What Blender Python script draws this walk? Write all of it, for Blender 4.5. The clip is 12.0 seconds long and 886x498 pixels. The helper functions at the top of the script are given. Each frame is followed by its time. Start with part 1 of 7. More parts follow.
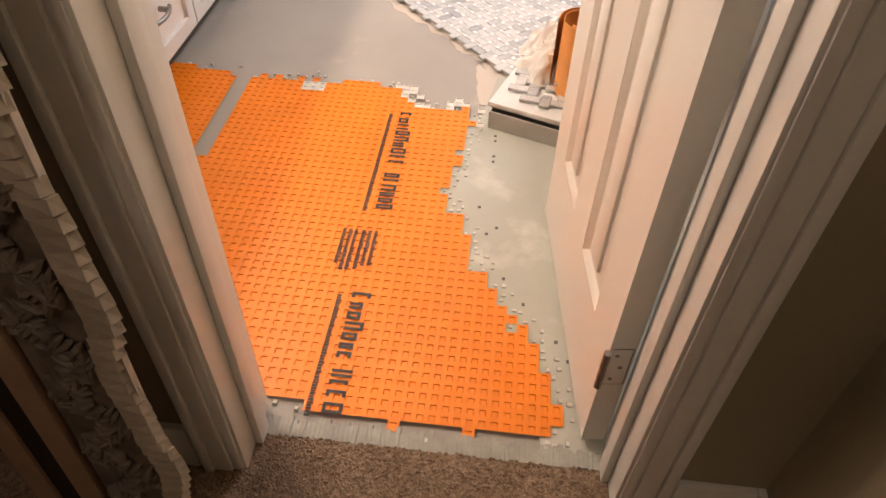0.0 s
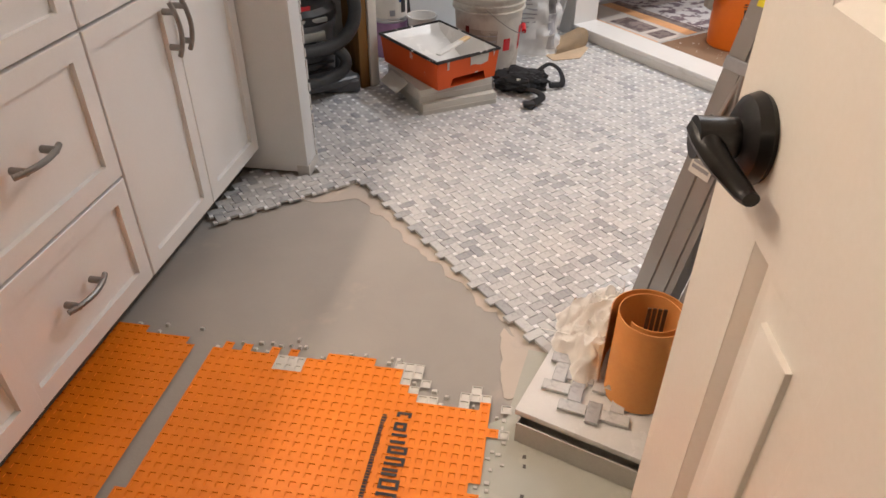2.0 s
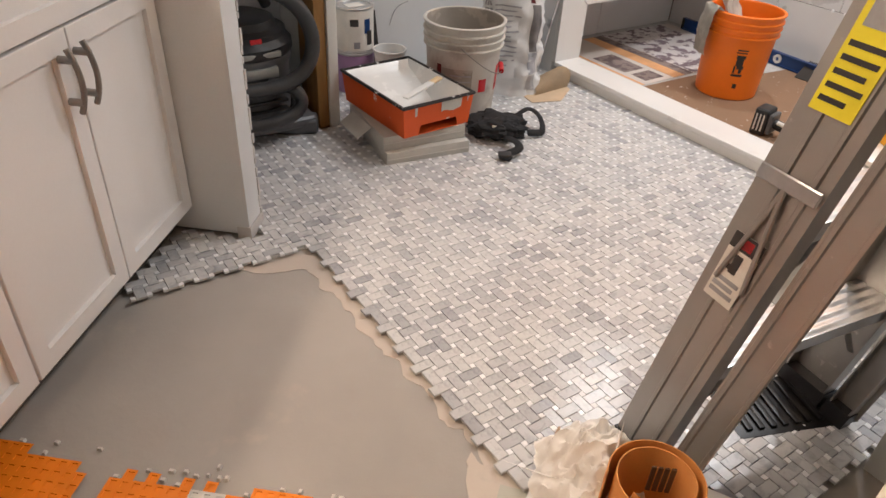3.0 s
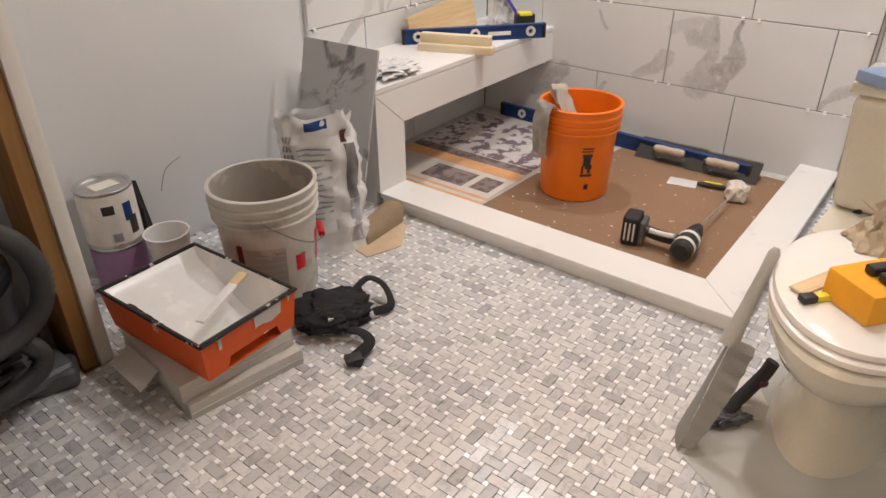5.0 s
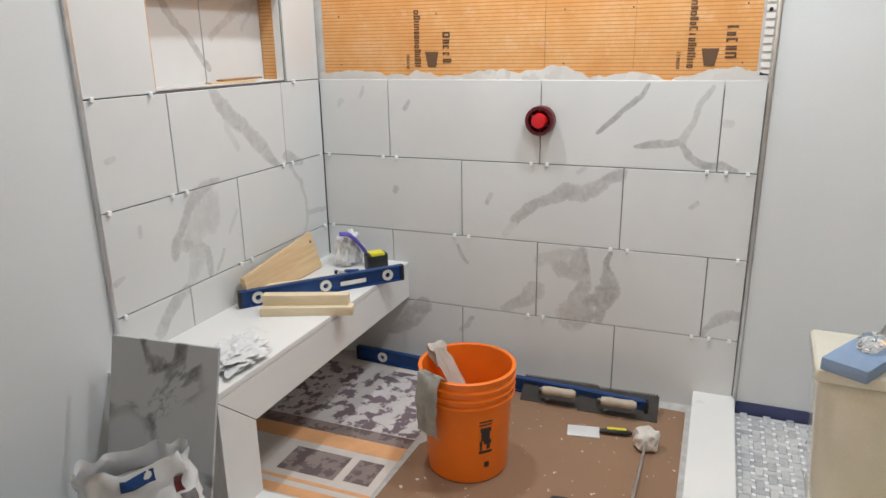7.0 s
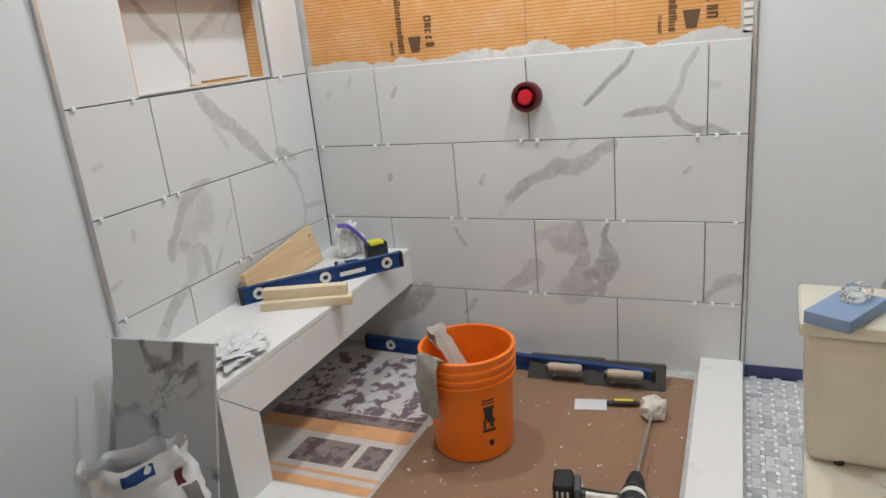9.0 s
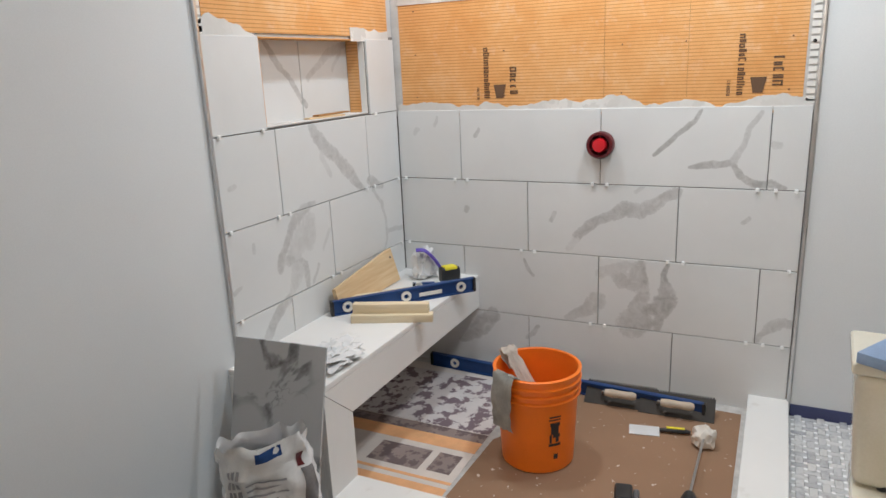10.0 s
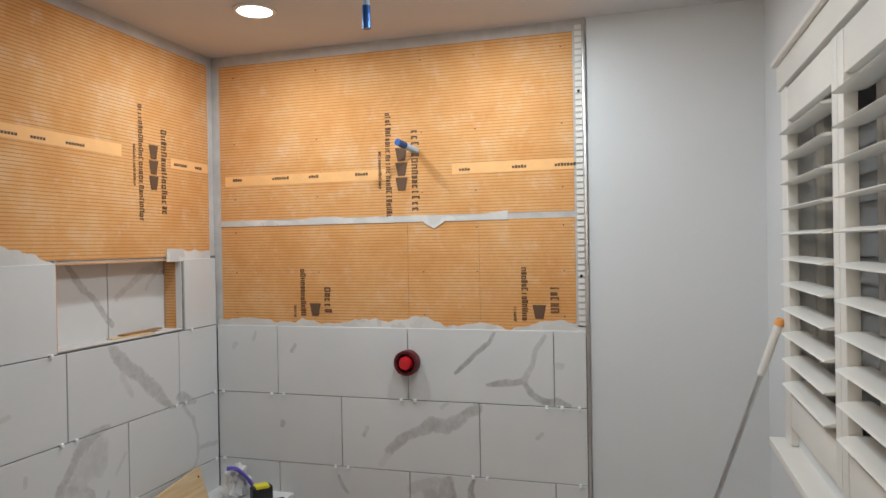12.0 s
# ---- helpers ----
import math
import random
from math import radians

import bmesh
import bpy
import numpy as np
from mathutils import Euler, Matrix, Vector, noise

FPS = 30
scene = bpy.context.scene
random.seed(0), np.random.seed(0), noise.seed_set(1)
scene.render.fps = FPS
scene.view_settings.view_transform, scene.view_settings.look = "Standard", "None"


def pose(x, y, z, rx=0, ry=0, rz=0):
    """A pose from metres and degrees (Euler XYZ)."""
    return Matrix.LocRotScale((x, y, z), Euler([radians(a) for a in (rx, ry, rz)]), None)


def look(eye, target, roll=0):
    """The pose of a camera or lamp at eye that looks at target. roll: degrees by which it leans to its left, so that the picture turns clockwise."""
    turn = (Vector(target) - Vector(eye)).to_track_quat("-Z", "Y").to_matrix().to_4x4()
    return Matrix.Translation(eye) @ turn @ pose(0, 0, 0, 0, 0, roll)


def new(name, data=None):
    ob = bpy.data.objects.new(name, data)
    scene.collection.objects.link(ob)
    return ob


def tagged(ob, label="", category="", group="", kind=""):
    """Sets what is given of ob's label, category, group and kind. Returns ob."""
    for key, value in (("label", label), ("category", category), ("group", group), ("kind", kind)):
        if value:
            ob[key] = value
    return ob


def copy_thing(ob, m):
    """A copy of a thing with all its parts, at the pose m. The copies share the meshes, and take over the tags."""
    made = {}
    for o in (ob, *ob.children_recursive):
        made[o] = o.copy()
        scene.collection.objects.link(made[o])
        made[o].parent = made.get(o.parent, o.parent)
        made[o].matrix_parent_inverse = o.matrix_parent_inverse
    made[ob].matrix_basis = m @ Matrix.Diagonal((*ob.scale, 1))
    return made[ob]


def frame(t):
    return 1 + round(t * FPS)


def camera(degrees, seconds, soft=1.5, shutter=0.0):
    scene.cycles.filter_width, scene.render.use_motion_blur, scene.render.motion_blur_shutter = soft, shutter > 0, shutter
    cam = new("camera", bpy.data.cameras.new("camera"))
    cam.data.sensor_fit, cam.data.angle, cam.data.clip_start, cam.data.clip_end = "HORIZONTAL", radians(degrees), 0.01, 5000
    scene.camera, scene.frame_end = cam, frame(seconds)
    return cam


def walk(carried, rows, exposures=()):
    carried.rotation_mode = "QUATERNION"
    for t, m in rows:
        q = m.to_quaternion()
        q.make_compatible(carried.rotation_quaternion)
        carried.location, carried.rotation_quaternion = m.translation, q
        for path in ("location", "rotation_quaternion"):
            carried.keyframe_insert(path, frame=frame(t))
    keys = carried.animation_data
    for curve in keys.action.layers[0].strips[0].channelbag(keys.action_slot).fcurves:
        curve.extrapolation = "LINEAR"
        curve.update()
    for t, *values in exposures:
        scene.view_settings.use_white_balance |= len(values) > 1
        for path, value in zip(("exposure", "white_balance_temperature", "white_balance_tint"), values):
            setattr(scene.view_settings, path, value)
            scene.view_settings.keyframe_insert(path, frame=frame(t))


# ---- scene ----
cam = camera(65.8, 12.0)
PATH = [
    (0, (0.074, 0.157, 1.073), (0.978, 1.367, -0.457), 1.8),
    (0.5, (0.141, 0.288, 1.08), (1.115, 1.483, -0.418), 2.0),
    (1, (0.205, 0.397, 1.099), (1.321, 1.574, -0.313), 1.9),
    (1.5, (0.321, 0.515, 1.1), (1.389, 1.814, -0.24), 1.8),
    (2, (0.48, 0.652, 1.085), (1.429, 2.124, -0.164), 0.3),
    (2.5, (0.573, 0.812, 1.084), (1.579, 2.253, -0.155), 2.5),
    (2.7, (0.616, 0.857, 1.075), (1.623, 2.303, -0.157), 3.5),
    (4.3, (0.945, 1.268, 1.135), (2.155, 2.445, 0.061), -0.8),
    (4.5, (0.998, 1.334, 1.135), (2.245, 2.478, 0.07), -0.6),
    (5, (1.134, 1.497, 1.149), (2.493, 2.563, 0.141), -0.4),
    (5.5, (1.226, 1.649, 1.174), (2.72, 2.596, 0.24), -1.1),
    (6, (1.311, 1.771, 1.224), (2.956, 2.589, 0.433), -1.2),
    (6.5, (1.462, 1.866, 1.263), (3.196, 2.623, 0.614), 0.0),
    (7, (1.523, 1.933, 1.306), (3.302, 2.648, 0.737), -0.9),
    (7.2, (1.53, 1.967, 1.317), (3.338, 2.646, 0.797), -1.3),
    (8.8, (1.559, 1.836, 1.308), (3.357, 2.546, 0.794), -2.3),
    (9, (1.55, 1.835, 1.282), (3.294, 2.614, 0.687), -5.6),
    (9.5, (1.412, 1.886, 1.292), (3.112, 2.75, 0.69), -4.6),
    (10, (1.259, 1.897, 1.368), (2.99, 2.757, 0.853), -2.5),
    (10.5, (1.225, 1.875, 1.437), (3.011, 2.709, 1.1), -0.1),
    (11, (1.253, 1.755, 1.505), (3.08, 2.554, 1.347), 0.8),
    (11.5, (1.261, 1.654, 1.532), (3.135, 2.348, 1.458), -0.3),
    (12, (1.282, 1.578, 1.53), (3.201, 2.141, 1.518), -1.0),
]
EXPOSURES = [(0.0, 0.60, 6400, 16), (1.0, 0.10, 6250, 12), (1.5, 0.02, 6250, 13), (2.7, 0.06, 6350, 14), (4.5, -0.10, 6700, 17), (5.3, -0.10, 6750, 15), (6.5, -0.24, 6050, 9), (7.2, -0.29, 6000, 8), (9.0, -0.42, 5950, 8), (9.6, -0.26, 5900, 7), (10.5, -0.64, 6000, 11), (11.0, -0.84, 6000, 10), (12.0, -1.00, 6000, 8)]
walk(cam, [(t, look(eye, target, roll)) for t, eye, target, roll in PATH], EXPOSURES)

# ---- world and lamps ----
A = radians(48.3)
UX, UY = math.cos(A), math.sin(A)
K = 1.075                               # size of the entry against its own plan
ENTRY = Matrix.Translation((1.850, 2.655, 0)) @ Matrix.Scale(K, 4) @ Matrix.Translation((-1.868, -2.660, 0))


def uv(u, v):
    """Plan point from the diagonal entry's axes: u into the room, v to the right."""
    return tuple(ENTRY @ Vector((u * UX + v * UY, u * UY - v * UX, 0)))[:2]


world = bpy.data.worlds.new("world")
world.use_nodes = True
scene.world = world
world.node_tree.nodes["Background"].inputs[0].default_value = (0.02, 0.025, 0.035, 1)
world.node_tree.nodes["Background"].inputs[1].default_value = 0.3


def lamp(name, loc, watts, color, size=0.12):
    d = bpy.data.lights.new(name, "AREA")
    d.shape, d.size, d.energy, d.color = "DISK", size, watts, color
    ob = new(name, d)
    ob.matrix_world = pose(*loc)
    return ob


def bulb(name, loc, watts, color, size=0.04):
    d = bpy.data.lights.new(name, "POINT")
    d.shadow_soft_size, d.energy, d.color = size, watts, color
    ob = new(name, d)
    ob.location = loc
    return ob


WARM, COOL = (1.0, 0.80, 0.60), (0.97, 1.0, 0.99)
LIGHTS = [(3.50, 2.93), (3.50, 2.10)]
for lx, ly in LIGHTS:
    lamp("shower_downlight_lamp", (lx, ly, 2.385), 14, COOL, 0.10)
HALLP = (*uv(-0.25, -0.30), 2.33)
bulb("hall_bulb_lamp", HALLP, 7.4, WARM, 0.06)
ROOM = (2.72, 1.92)
lamp("room_downlight_lamp", (*ROOM, 2.385), 12, COOL, 0.14)
VAN = [(1.62, -1.36), (2.02, -1.36), (2.42, -1.36)]
for lu, lv in VAN:
    bulb("vanity_bulb_lamp", (*uv(lu, lv), 1.95 * K), 20.5, WARM)

# ---- materials ----


def nodes_of(name):
    m = bpy.data.materials.new(name)
    m.use_nodes = True
    t = m.node_tree
    b = t.nodes["Principled BSDF"]
    return m, t, b


def add(t, kind, **inputs):
    n = t.nodes.new(kind)
    for k, v in inputs.items():
        n.inputs[k.replace("_", " ")].default_value = v
    return n


def ramp(t, fac, stops):
    r = t.nodes.new("ShaderNodeValToRGB")
    el = r.color_ramp.elements
    while len(el) < len(stops):
        el.new(0.5)
    for e, (p, c) in zip(el, stops):
        e.position, e.color = p, (*c, 1) if len(c) == 3 else c
    t.links.new(fac, r.inputs[0])
    return r.outputs[0]


def mix(t, fac, a, b, blend="MIX"):
    m = t.nodes.new("ShaderNodeMix")
    m.data_type, m.blend_type = "RGBA", blend
    for sock, val in ((m.inputs[0], fac), (m.inputs[6], a), (m.inputs[7], b)):
        if isinstance(val, (int, float)):
            sock.default_value = val
        elif isinstance(val, tuple):
            sock.default_value = (*val, 1)
        else:
            t.links.new(val, sock)
    return m.outputs[2]


def coords(t, scale=1.0, seeded=False):
    c = t.nodes.new("ShaderNodeTexCoord")
    out = c.outputs["Object"]
    if seeded:
        info = t.nodes.new("ShaderNodeObjectInfo")
        s = t.nodes.new("ShaderNodeVectorMath")
        s.operation = "SCALE"
        s.inputs[0].default_value = (37.0, 71.0, 53.0)
        t.links.new(info.outputs["Random"], s.inputs["Scale"])
        a = t.nodes.new("ShaderNodeVectorMath")
        t.links.new(out, a.inputs[0])
        t.links.new(s.outputs[0], a.inputs[1])
        out = a.outputs[0]
    return out


def noise_of(t, vec, scale, detail=4.0, rough=0.55, distort=0.0):
    n = add(t, "ShaderNodeTexNoise", Scale=scale, Detail=detail, Roughness=rough, Distortion=distort)
    t.links.new(vec, n.inputs["Vector"])
    return n.outputs[0]


def bump(t, b, height, strength, dist=0.002):
    n = add(t, "ShaderNodeBump", Strength=strength, Distance=dist)
    t.links.new(height, n.inputs["Height"])
    t.links.new(n.outputs[0], b.inputs["Normal"])


def plain(name, color, rough=0.5, metal=0.0, vary=0.12, scale=14.0, fine=180.0, bumps=0.15, coat=0.0, spec=0.5, seeded=False):
    """Paint, plastic, metal: two scales of variation in tone, gloss and relief."""
    m, t, b = nodes_of(name)
    v = coords(t, seeded=seeded)
    big, small = noise_of(t, v, scale), noise_of(t, v, fine, 3.0)
    dark = tuple(c * (1 - vary) for c in color)
    lite = tuple(min(1, c * (1 + vary * 0.6)) for c in color)
    c1 = ramp(t, big, [(0.3, dark), (0.7, lite)])
    c2 = mix(t, 0.10, c1, small, "OVERLAY")
    t.links.new(c2, b.inputs["Base Color"])
    r = ramp(t, big, [(0.3, (rough * 0.85,) * 3), (0.7, (min(1, rough * 1.15),) * 3)])
    t.links.new(r, b.inputs["Roughness"])
    b.inputs["Metallic"].default_value = metal
    b.inputs["Coat Weight"].default_value = coat
    b.inputs["Specular IOR Level"].default_value = spec
    if bumps:
        bump(t, b, small, bumps, 0.001)
    return m


def marble(name, base, vein, scale=1.0, width=0.020, rough=0.34, amount=1.0, cut=0.50):
    """Pale stone with drifting grey veins; each piece is cut from another spot."""
    m, t, b = nodes_of(name)
    v = coords(t, seeded=True)
    turn = t.nodes.new("ShaderNodeMapping")
    turn.inputs["Rotation"].default_value = Vector((-0.56, -0.56, 0.61)).rotation_difference(Vector((0, 0, 1))).to_euler()
    t.links.new(v, turn.inputs["Vector"])
    mp = t.nodes.new("ShaderNodeMapping")
    mp.inputs["Scale"].default_value = (1.5 * scale, 1.5 * scale, 0.42 * scale)
    t.links.new(turn.outputs[0], mp.inputs["Vector"])
    q = mp.outputs[0]

    def ridge(sc, detail, dist, w, edge):
        n = noise_of(t, q, sc, detail, 0.5, dist)
        r = t.nodes.new("ShaderNodeMath")
        r.operation = "SUBTRACT"
        t.links.new(n, r.inputs[0])
        r.inputs[1].default_value = 0.5
        a = t.nodes.new("ShaderNodeMath")
        a.operation = "ABSOLUTE"
        t.links.new(r.outputs[0], a.inputs[0])
        return ramp(t, a.outputs[0], [(0.0, (1, 1, 1)), (w, (edge,) * 3), (w * 1.5, (0, 0, 0))])

    thick = ridge(2.1, 7.0, 0.45, width, 0.6)
    thin = ridge(4.2, 4.0, 0.5, width * 0.28, 0.5)
    zone = ramp(t, noise_of(t, q, 1.7, 2.0), [(cut, (0, 0, 0)), (cut + 0.07, (amount,) * 3)])
    zone2 = ramp(t, noise_of(t, q, 2.6, 2.0), [(0.54, (0, 0, 0)), (0.64, (amount * 0.7,) * 3)])
    f1, f2 = mix(t, 1.0, thick, zone, "MULTIPLY"), mix(t, 1.0, thin, zone2, "MULTIPLY")
    tone = ramp(t, noise_of(t, v, 22.0, 5.0, 0.65), [(0.35, tuple(c * 0.62 for c in vein)), (0.65, tuple(min(1, c * 1.55) for c in vein))])
    cloud = ramp(t, noise_of(t, q, 3.0, 5.0), [(0.35, tuple(c * 0.965 for c in base)), (0.65, base)])
    t.links.new(mix(t, f2, mix(t, f1, cloud, tone), vein), b.inputs["Base Color"])
    b.inputs["Roughness"].default_value = rough
    bump(t, b, noise_of(t, v, 90.0), 0.03, 0.001)
    return m


def veined(name, base, vein, rough=0.34):
    """Porcelain whose veins follow the field and the depth kept on each tile's mesh."""
    m, t, b = nodes_of(name)
    v = coords(t, seeded=True)
    field, depth = t.nodes.new("ShaderNodeAttribute"), t.nodes.new("ShaderNodeAttribute")
    field.attribute_name, depth.attribute_name = "vein", "depth"
    n = t.nodes.new("ShaderNodeMath")
    n.operation = "MULTIPLY_ADD"
    t.links.new(noise_of(t, v, 55.0, 5.0, 0.6), n.inputs[0])
    n.inputs[1].default_value = 0.55
    t.links.new(field.outputs["Fac"], n.inputs[2])
    edge = ramp(t, n.outputs[0], [(0.66, (0, 0, 0)), (0.76, (0.72, 0.72, 0.72)), (0.95, (1, 1, 1))])
    body = ramp(t, noise_of(t, v, 26.0, 6.0, 0.7, 0.6), [(0.30, (0.35, 0.35, 0.35)), (0.62, (1, 1, 1))])
    fac = mix(t, 1.0, mix(t, 1.0, edge, body, "MULTIPLY"), depth.outputs["Color"], "MULTIPLY")
    cloud = ramp(t, noise_of(t, v, 3.4, 5.0, 0.6, 0.4), [(0.34, tuple(c * 0.955 for c in base)), (0.66, base)])
    t.links.new(mix(t, fac, cloud, vein), b.inputs["Base Color"])
    b.inputs["Roughness"].default_value = rough
    bump(t, b, noise_of(t, v, 90.0), 0.03, 0.001)
    return m


def wood(name, a, c, scale=9.0, axis=0, rough=0.6, knots=True):
    m, t, b = nodes_of(name)
    v = coords(t, seeded=True)
    mp = t.nodes.new("ShaderNodeMapping")
    s = [1.0, 1.0, 1.0]
    s[axis] = 0.08
    mp.inputs["Scale"].default_value = s
    t.links.new(v, mp.inputs["Vector"])
    g = noise_of(t, mp.outputs[0], scale * 6, 5.0, 0.6, 0.4)
    col = ramp(t, g, [(0.3, a), (0.7, c)])
    if knots:
        k = add(t, "ShaderNodeTexVoronoi", Scale=4.5)
        t.links.new(v, k.inputs["Vector"])
        spot = ramp(t, k.outputs[0], [(0.03, (1, 1, 1)), (0.07, (0, 0, 0))])
        col = mix(t, spot, col, tuple(x * 0.35 for x in a))
    t.links.new(col, b.inputs["Base Color"])
    b.inputs["Roughness"].default_value = rough
    bump(t, b, g, 0.2, 0.001)
    return m


def splash(name, base, spot, scale, cut, rough=0.8, vary=0.2, spec=0.3, big=3.0, bumps=0.3, soft=0.04):
    """A base with irregular splashes of a second colour."""
    m, t, b = nodes_of(name)
    v = coords(t, seeded=False)
    tone = ramp(t, noise_of(t, v, big, 5.0), [(0.3, tuple(c * (1 - vary) for c in base)), (0.7, tuple(min(1, c * (1 + vary * 0.5)) for c in base))])
    f = ramp(t, noise_of(t, v, scale, 5.0, 0.6), [(cut, (0, 0, 0)), (cut + soft, (1, 1, 1))])
    t.links.new(mix(t, f, tone, spot), b.inputs["Base Color"])
    b.inputs["Roughness"].default_value = rough
    b.inputs["Specular IOR Level"].default_value = spec
    bump(t, b, noise_of(t, v, 60.0, 5.0), bumps, 0.002)
    return m


def mosaic_stone(name):
    m, t, b = nodes_of(name)
    g = t.nodes.new("ShaderNodeNewGeometry")
    info = t.nodes.new("ShaderNodeObjectInfo")
    mx = t.nodes.new("ShaderNodeMath")
    mx.operation = "ADD"
    t.links.new(g.outputs["Random Per Island"], mx.inputs[0])
    t.links.new(info.outputs["Random"], mx.inputs[1])
    fr = t.nodes.new("ShaderNodeMath")
    fr.operation = "FRACT"
    t.links.new(mx.outputs[0], fr.inputs[0])
    tone = ramp(t, fr.outputs[0], [(0.0, (0.40, 0.40, 0.42)), (0.12, (0.48, 0.48, 0.49)), (0.40, (0.56, 0.56, 0.565)), (0.8, (0.62, 0.62, 0.61)), (1.0, (0.66, 0.655, 0.645))])
    v = coords(t)
    cloud = noise_of(t, v, 38.0, 5.0, 0.6, 0.8)
    vein = ramp(t, cloud, [(0.33, (0.74, 0.74, 0.76)), (0.5, (1, 1, 1))])
    t.links.new(mix(t, 1.0, tone, vein, "MULTIPLY"), b.inputs["Base Color"])
    b.inputs["Roughness"].default_value = 0.24
    bump(t, b, noise_of(t, v, 25.0), 0.12, 0.002)
    return m


def fleece(name):
    """Orange fleece sheet with printed hairlines one centimetre apart and milky patches."""
    m, t, b = nodes_of(name)
    v = coords(t)
    sep = t.nodes.new("ShaderNodeSeparateXYZ")
    t.links.new(v, sep.inputs[0])
    k = t.nodes.new("ShaderNodeMath")
    k.operation = "MULTIPLY"
    t.links.new(sep.outputs[2], k.inputs[0])
    k.inputs[1].default_value = 2 * math.pi / 0.0125
    s = t.nodes.new("ShaderNodeMath")
    s.operation = "SINE"
    t.links.new(k.outputs[0], s.inputs[0])
    lines = ramp(t, s.outputs[0], [(0.62, (0, 0, 0)), (0.92, (0.8,) * 3)])
    tone = ramp(t, noise_of(t, v, 5.0, 6.0, 0.65), [(0.35, (0.68, 0.33, 0.11)), (0.55, (0.74, 0.40, 0.16)), (0.75, (0.78, 0.52, 0.29))])
    milk = ramp(t, noise_of(t, v, 11.0, 5.0, 0.7), [(0.55, (0, 0, 0)), (0.8, (0.6,) * 3)])
    c = mix(t, milk, tone, (0.80, 0.62, 0.46))
    t.links.new(mix(t, lines, c, (0.42, 0.19, 0.06)), b.inputs["Base Color"])
    b.inputs["Roughness"].default_value = 0.85
    b.inputs["Specular IOR Level"].default_value = 0.2
    bump(t, b, noise_of(t, v, 260.0), 0.15, 0.001)
    return m


def carpet_mat(name):
    m, t, b = nodes_of(name)
    v = coords(t)
    f = noise_of(t, v, 140.0, 4.0, 0.7)
    g = noise_of(t, v, 9.0, 4.0)
    c = ramp(t, f, [(0.3, (0.16, 0.10, 0.065)), (0.7, (0.42, 0.31, 0.22))])
    t.links.new(mix(t, 0.35, c, g, "OVERLAY"), b.inputs["Base Color"])
    b.inputs["Roughness"].default_value = 1.0
    b.inputs["Specular IOR Level"].default_value = 0.05
    bump(t, b, f, 0.9, 0.008)
    return m


def clear(name, color=(0.95, 0.97, 1.0), rough=0.08):
    m, t, b = nodes_of(name)
    b.inputs["Base Color"].default_value = (*color, 1)
    b.inputs["Transmission Weight"].default_value = 1.0
    b.inputs["Roughness"].default_value = rough
    b.inputs["IOR"].default_value = 1.3
    return m


M_WALL = plain("wall_paint_grey", (0.67, 0.685, 0.69), 0.6, vary=0.03, scale=1.6, fine=220, bumps=0.12)
M_HALL = plain("wall_paint_olive", (0.30, 0.255, 0.17), 0.7, vary=0.06, scale=2, bumps=0.15)
M_CEIL = plain("ceiling_paint", (0.64, 0.62, 0.62), 0.8, vary=0.03, scale=2, bumps=0.2)
M_TRIM = plain("trim_paint_white", (0.78, 0.76, 0.71), 0.38, vary=0.04, scale=4, bumps=0.05)
M_DOOR = plain("door_paint_white", (0.78, 0.75, 0.69), 0.40, vary=0.04, scale=3, bumps=0.06)
M_CAB = plain("cabinet_paint_white", (0.80, 0.79, 0.78), 0.32, vary=0.03, scale=3, bumps=0.03)
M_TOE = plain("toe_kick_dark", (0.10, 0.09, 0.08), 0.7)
M_TILE = veined("marble_porcelain", (0.69, 0.695, 0.69), (0.255, 0.245, 0.235))
# Darker cut of the tile marble: the leaning slab's shade is in its colour
M_TILESHADE = marble("marble_porcelain_shaded", (0.46, 0.465, 0.47), (0.15, 0.145, 0.145), 1.5, 0.035, 0.3, 1.0, 0.40)
M_GROUT = plain("dark_joint", (0.20, 0.19, 0.18), 0.9)
M_STONE = mosaic_stone("mosaic_marble")
M_CLIP = plain("spacer_plastic_white", (0.88, 0.88, 0.87), 0.4, vary=0.03)
M_DOT = plain("mosaic_dot_white", (0.90, 0.90, 0.90), 0.22, vary=0.05)
M_BED = plain("thinset_bed", (0.53, 0.52, 0.50), 0.9, vary=0.2, scale=30)
M_MORT = splash("thinset_grey", (0.42, 0.39, 0.355), (0.50, 0.44, 0.385), 4.0, 0.60, 0.85, 0.12, 0.25, 2.2, 0.25, 0.10)
M_PALE = splash("skim_pale_beige", (0.60, 0.53, 0.46), (0.50, 0.455, 0.41), 9.0, 0.60, 0.85, 0.08, 0.25, 2.5, 0.2, 0.15)
M_SKIM = splash("skim_pale_green", (0.50, 0.50, 0.44), (0.60, 0.59, 0.53), 6.0, 0.55, 0.8, 0.10, 0.3, 2.5, 0.2, 0.12)
M_MEM = plain("membrane_orange", (0.90, 0.242, 0.003), 0.5, vary=0.08, scale=4, fine=120, bumps=0.1)
M_MEMW = plain("membrane_skimmed", (0.70, 0.67, 0.62), 0.8, vary=0.15, scale=30)
M_INK = plain("printed_ink_black", (0.035, 0.03, 0.03), 0.6)
M_INKB = plain("printed_ink_brown", (0.13, 0.07, 0.035), 0.7)
M_FLEECE = fleece("fleece_orange")
M_RIDGE = plain("thinset_ridge", (0.38, 0.37, 0.33), 0.85, vary=0.2, scale=25)
M_SEAL = plain("seal_band_grey", (0.56, 0.54, 0.52), 0.8, vary=0.15, scale=12)
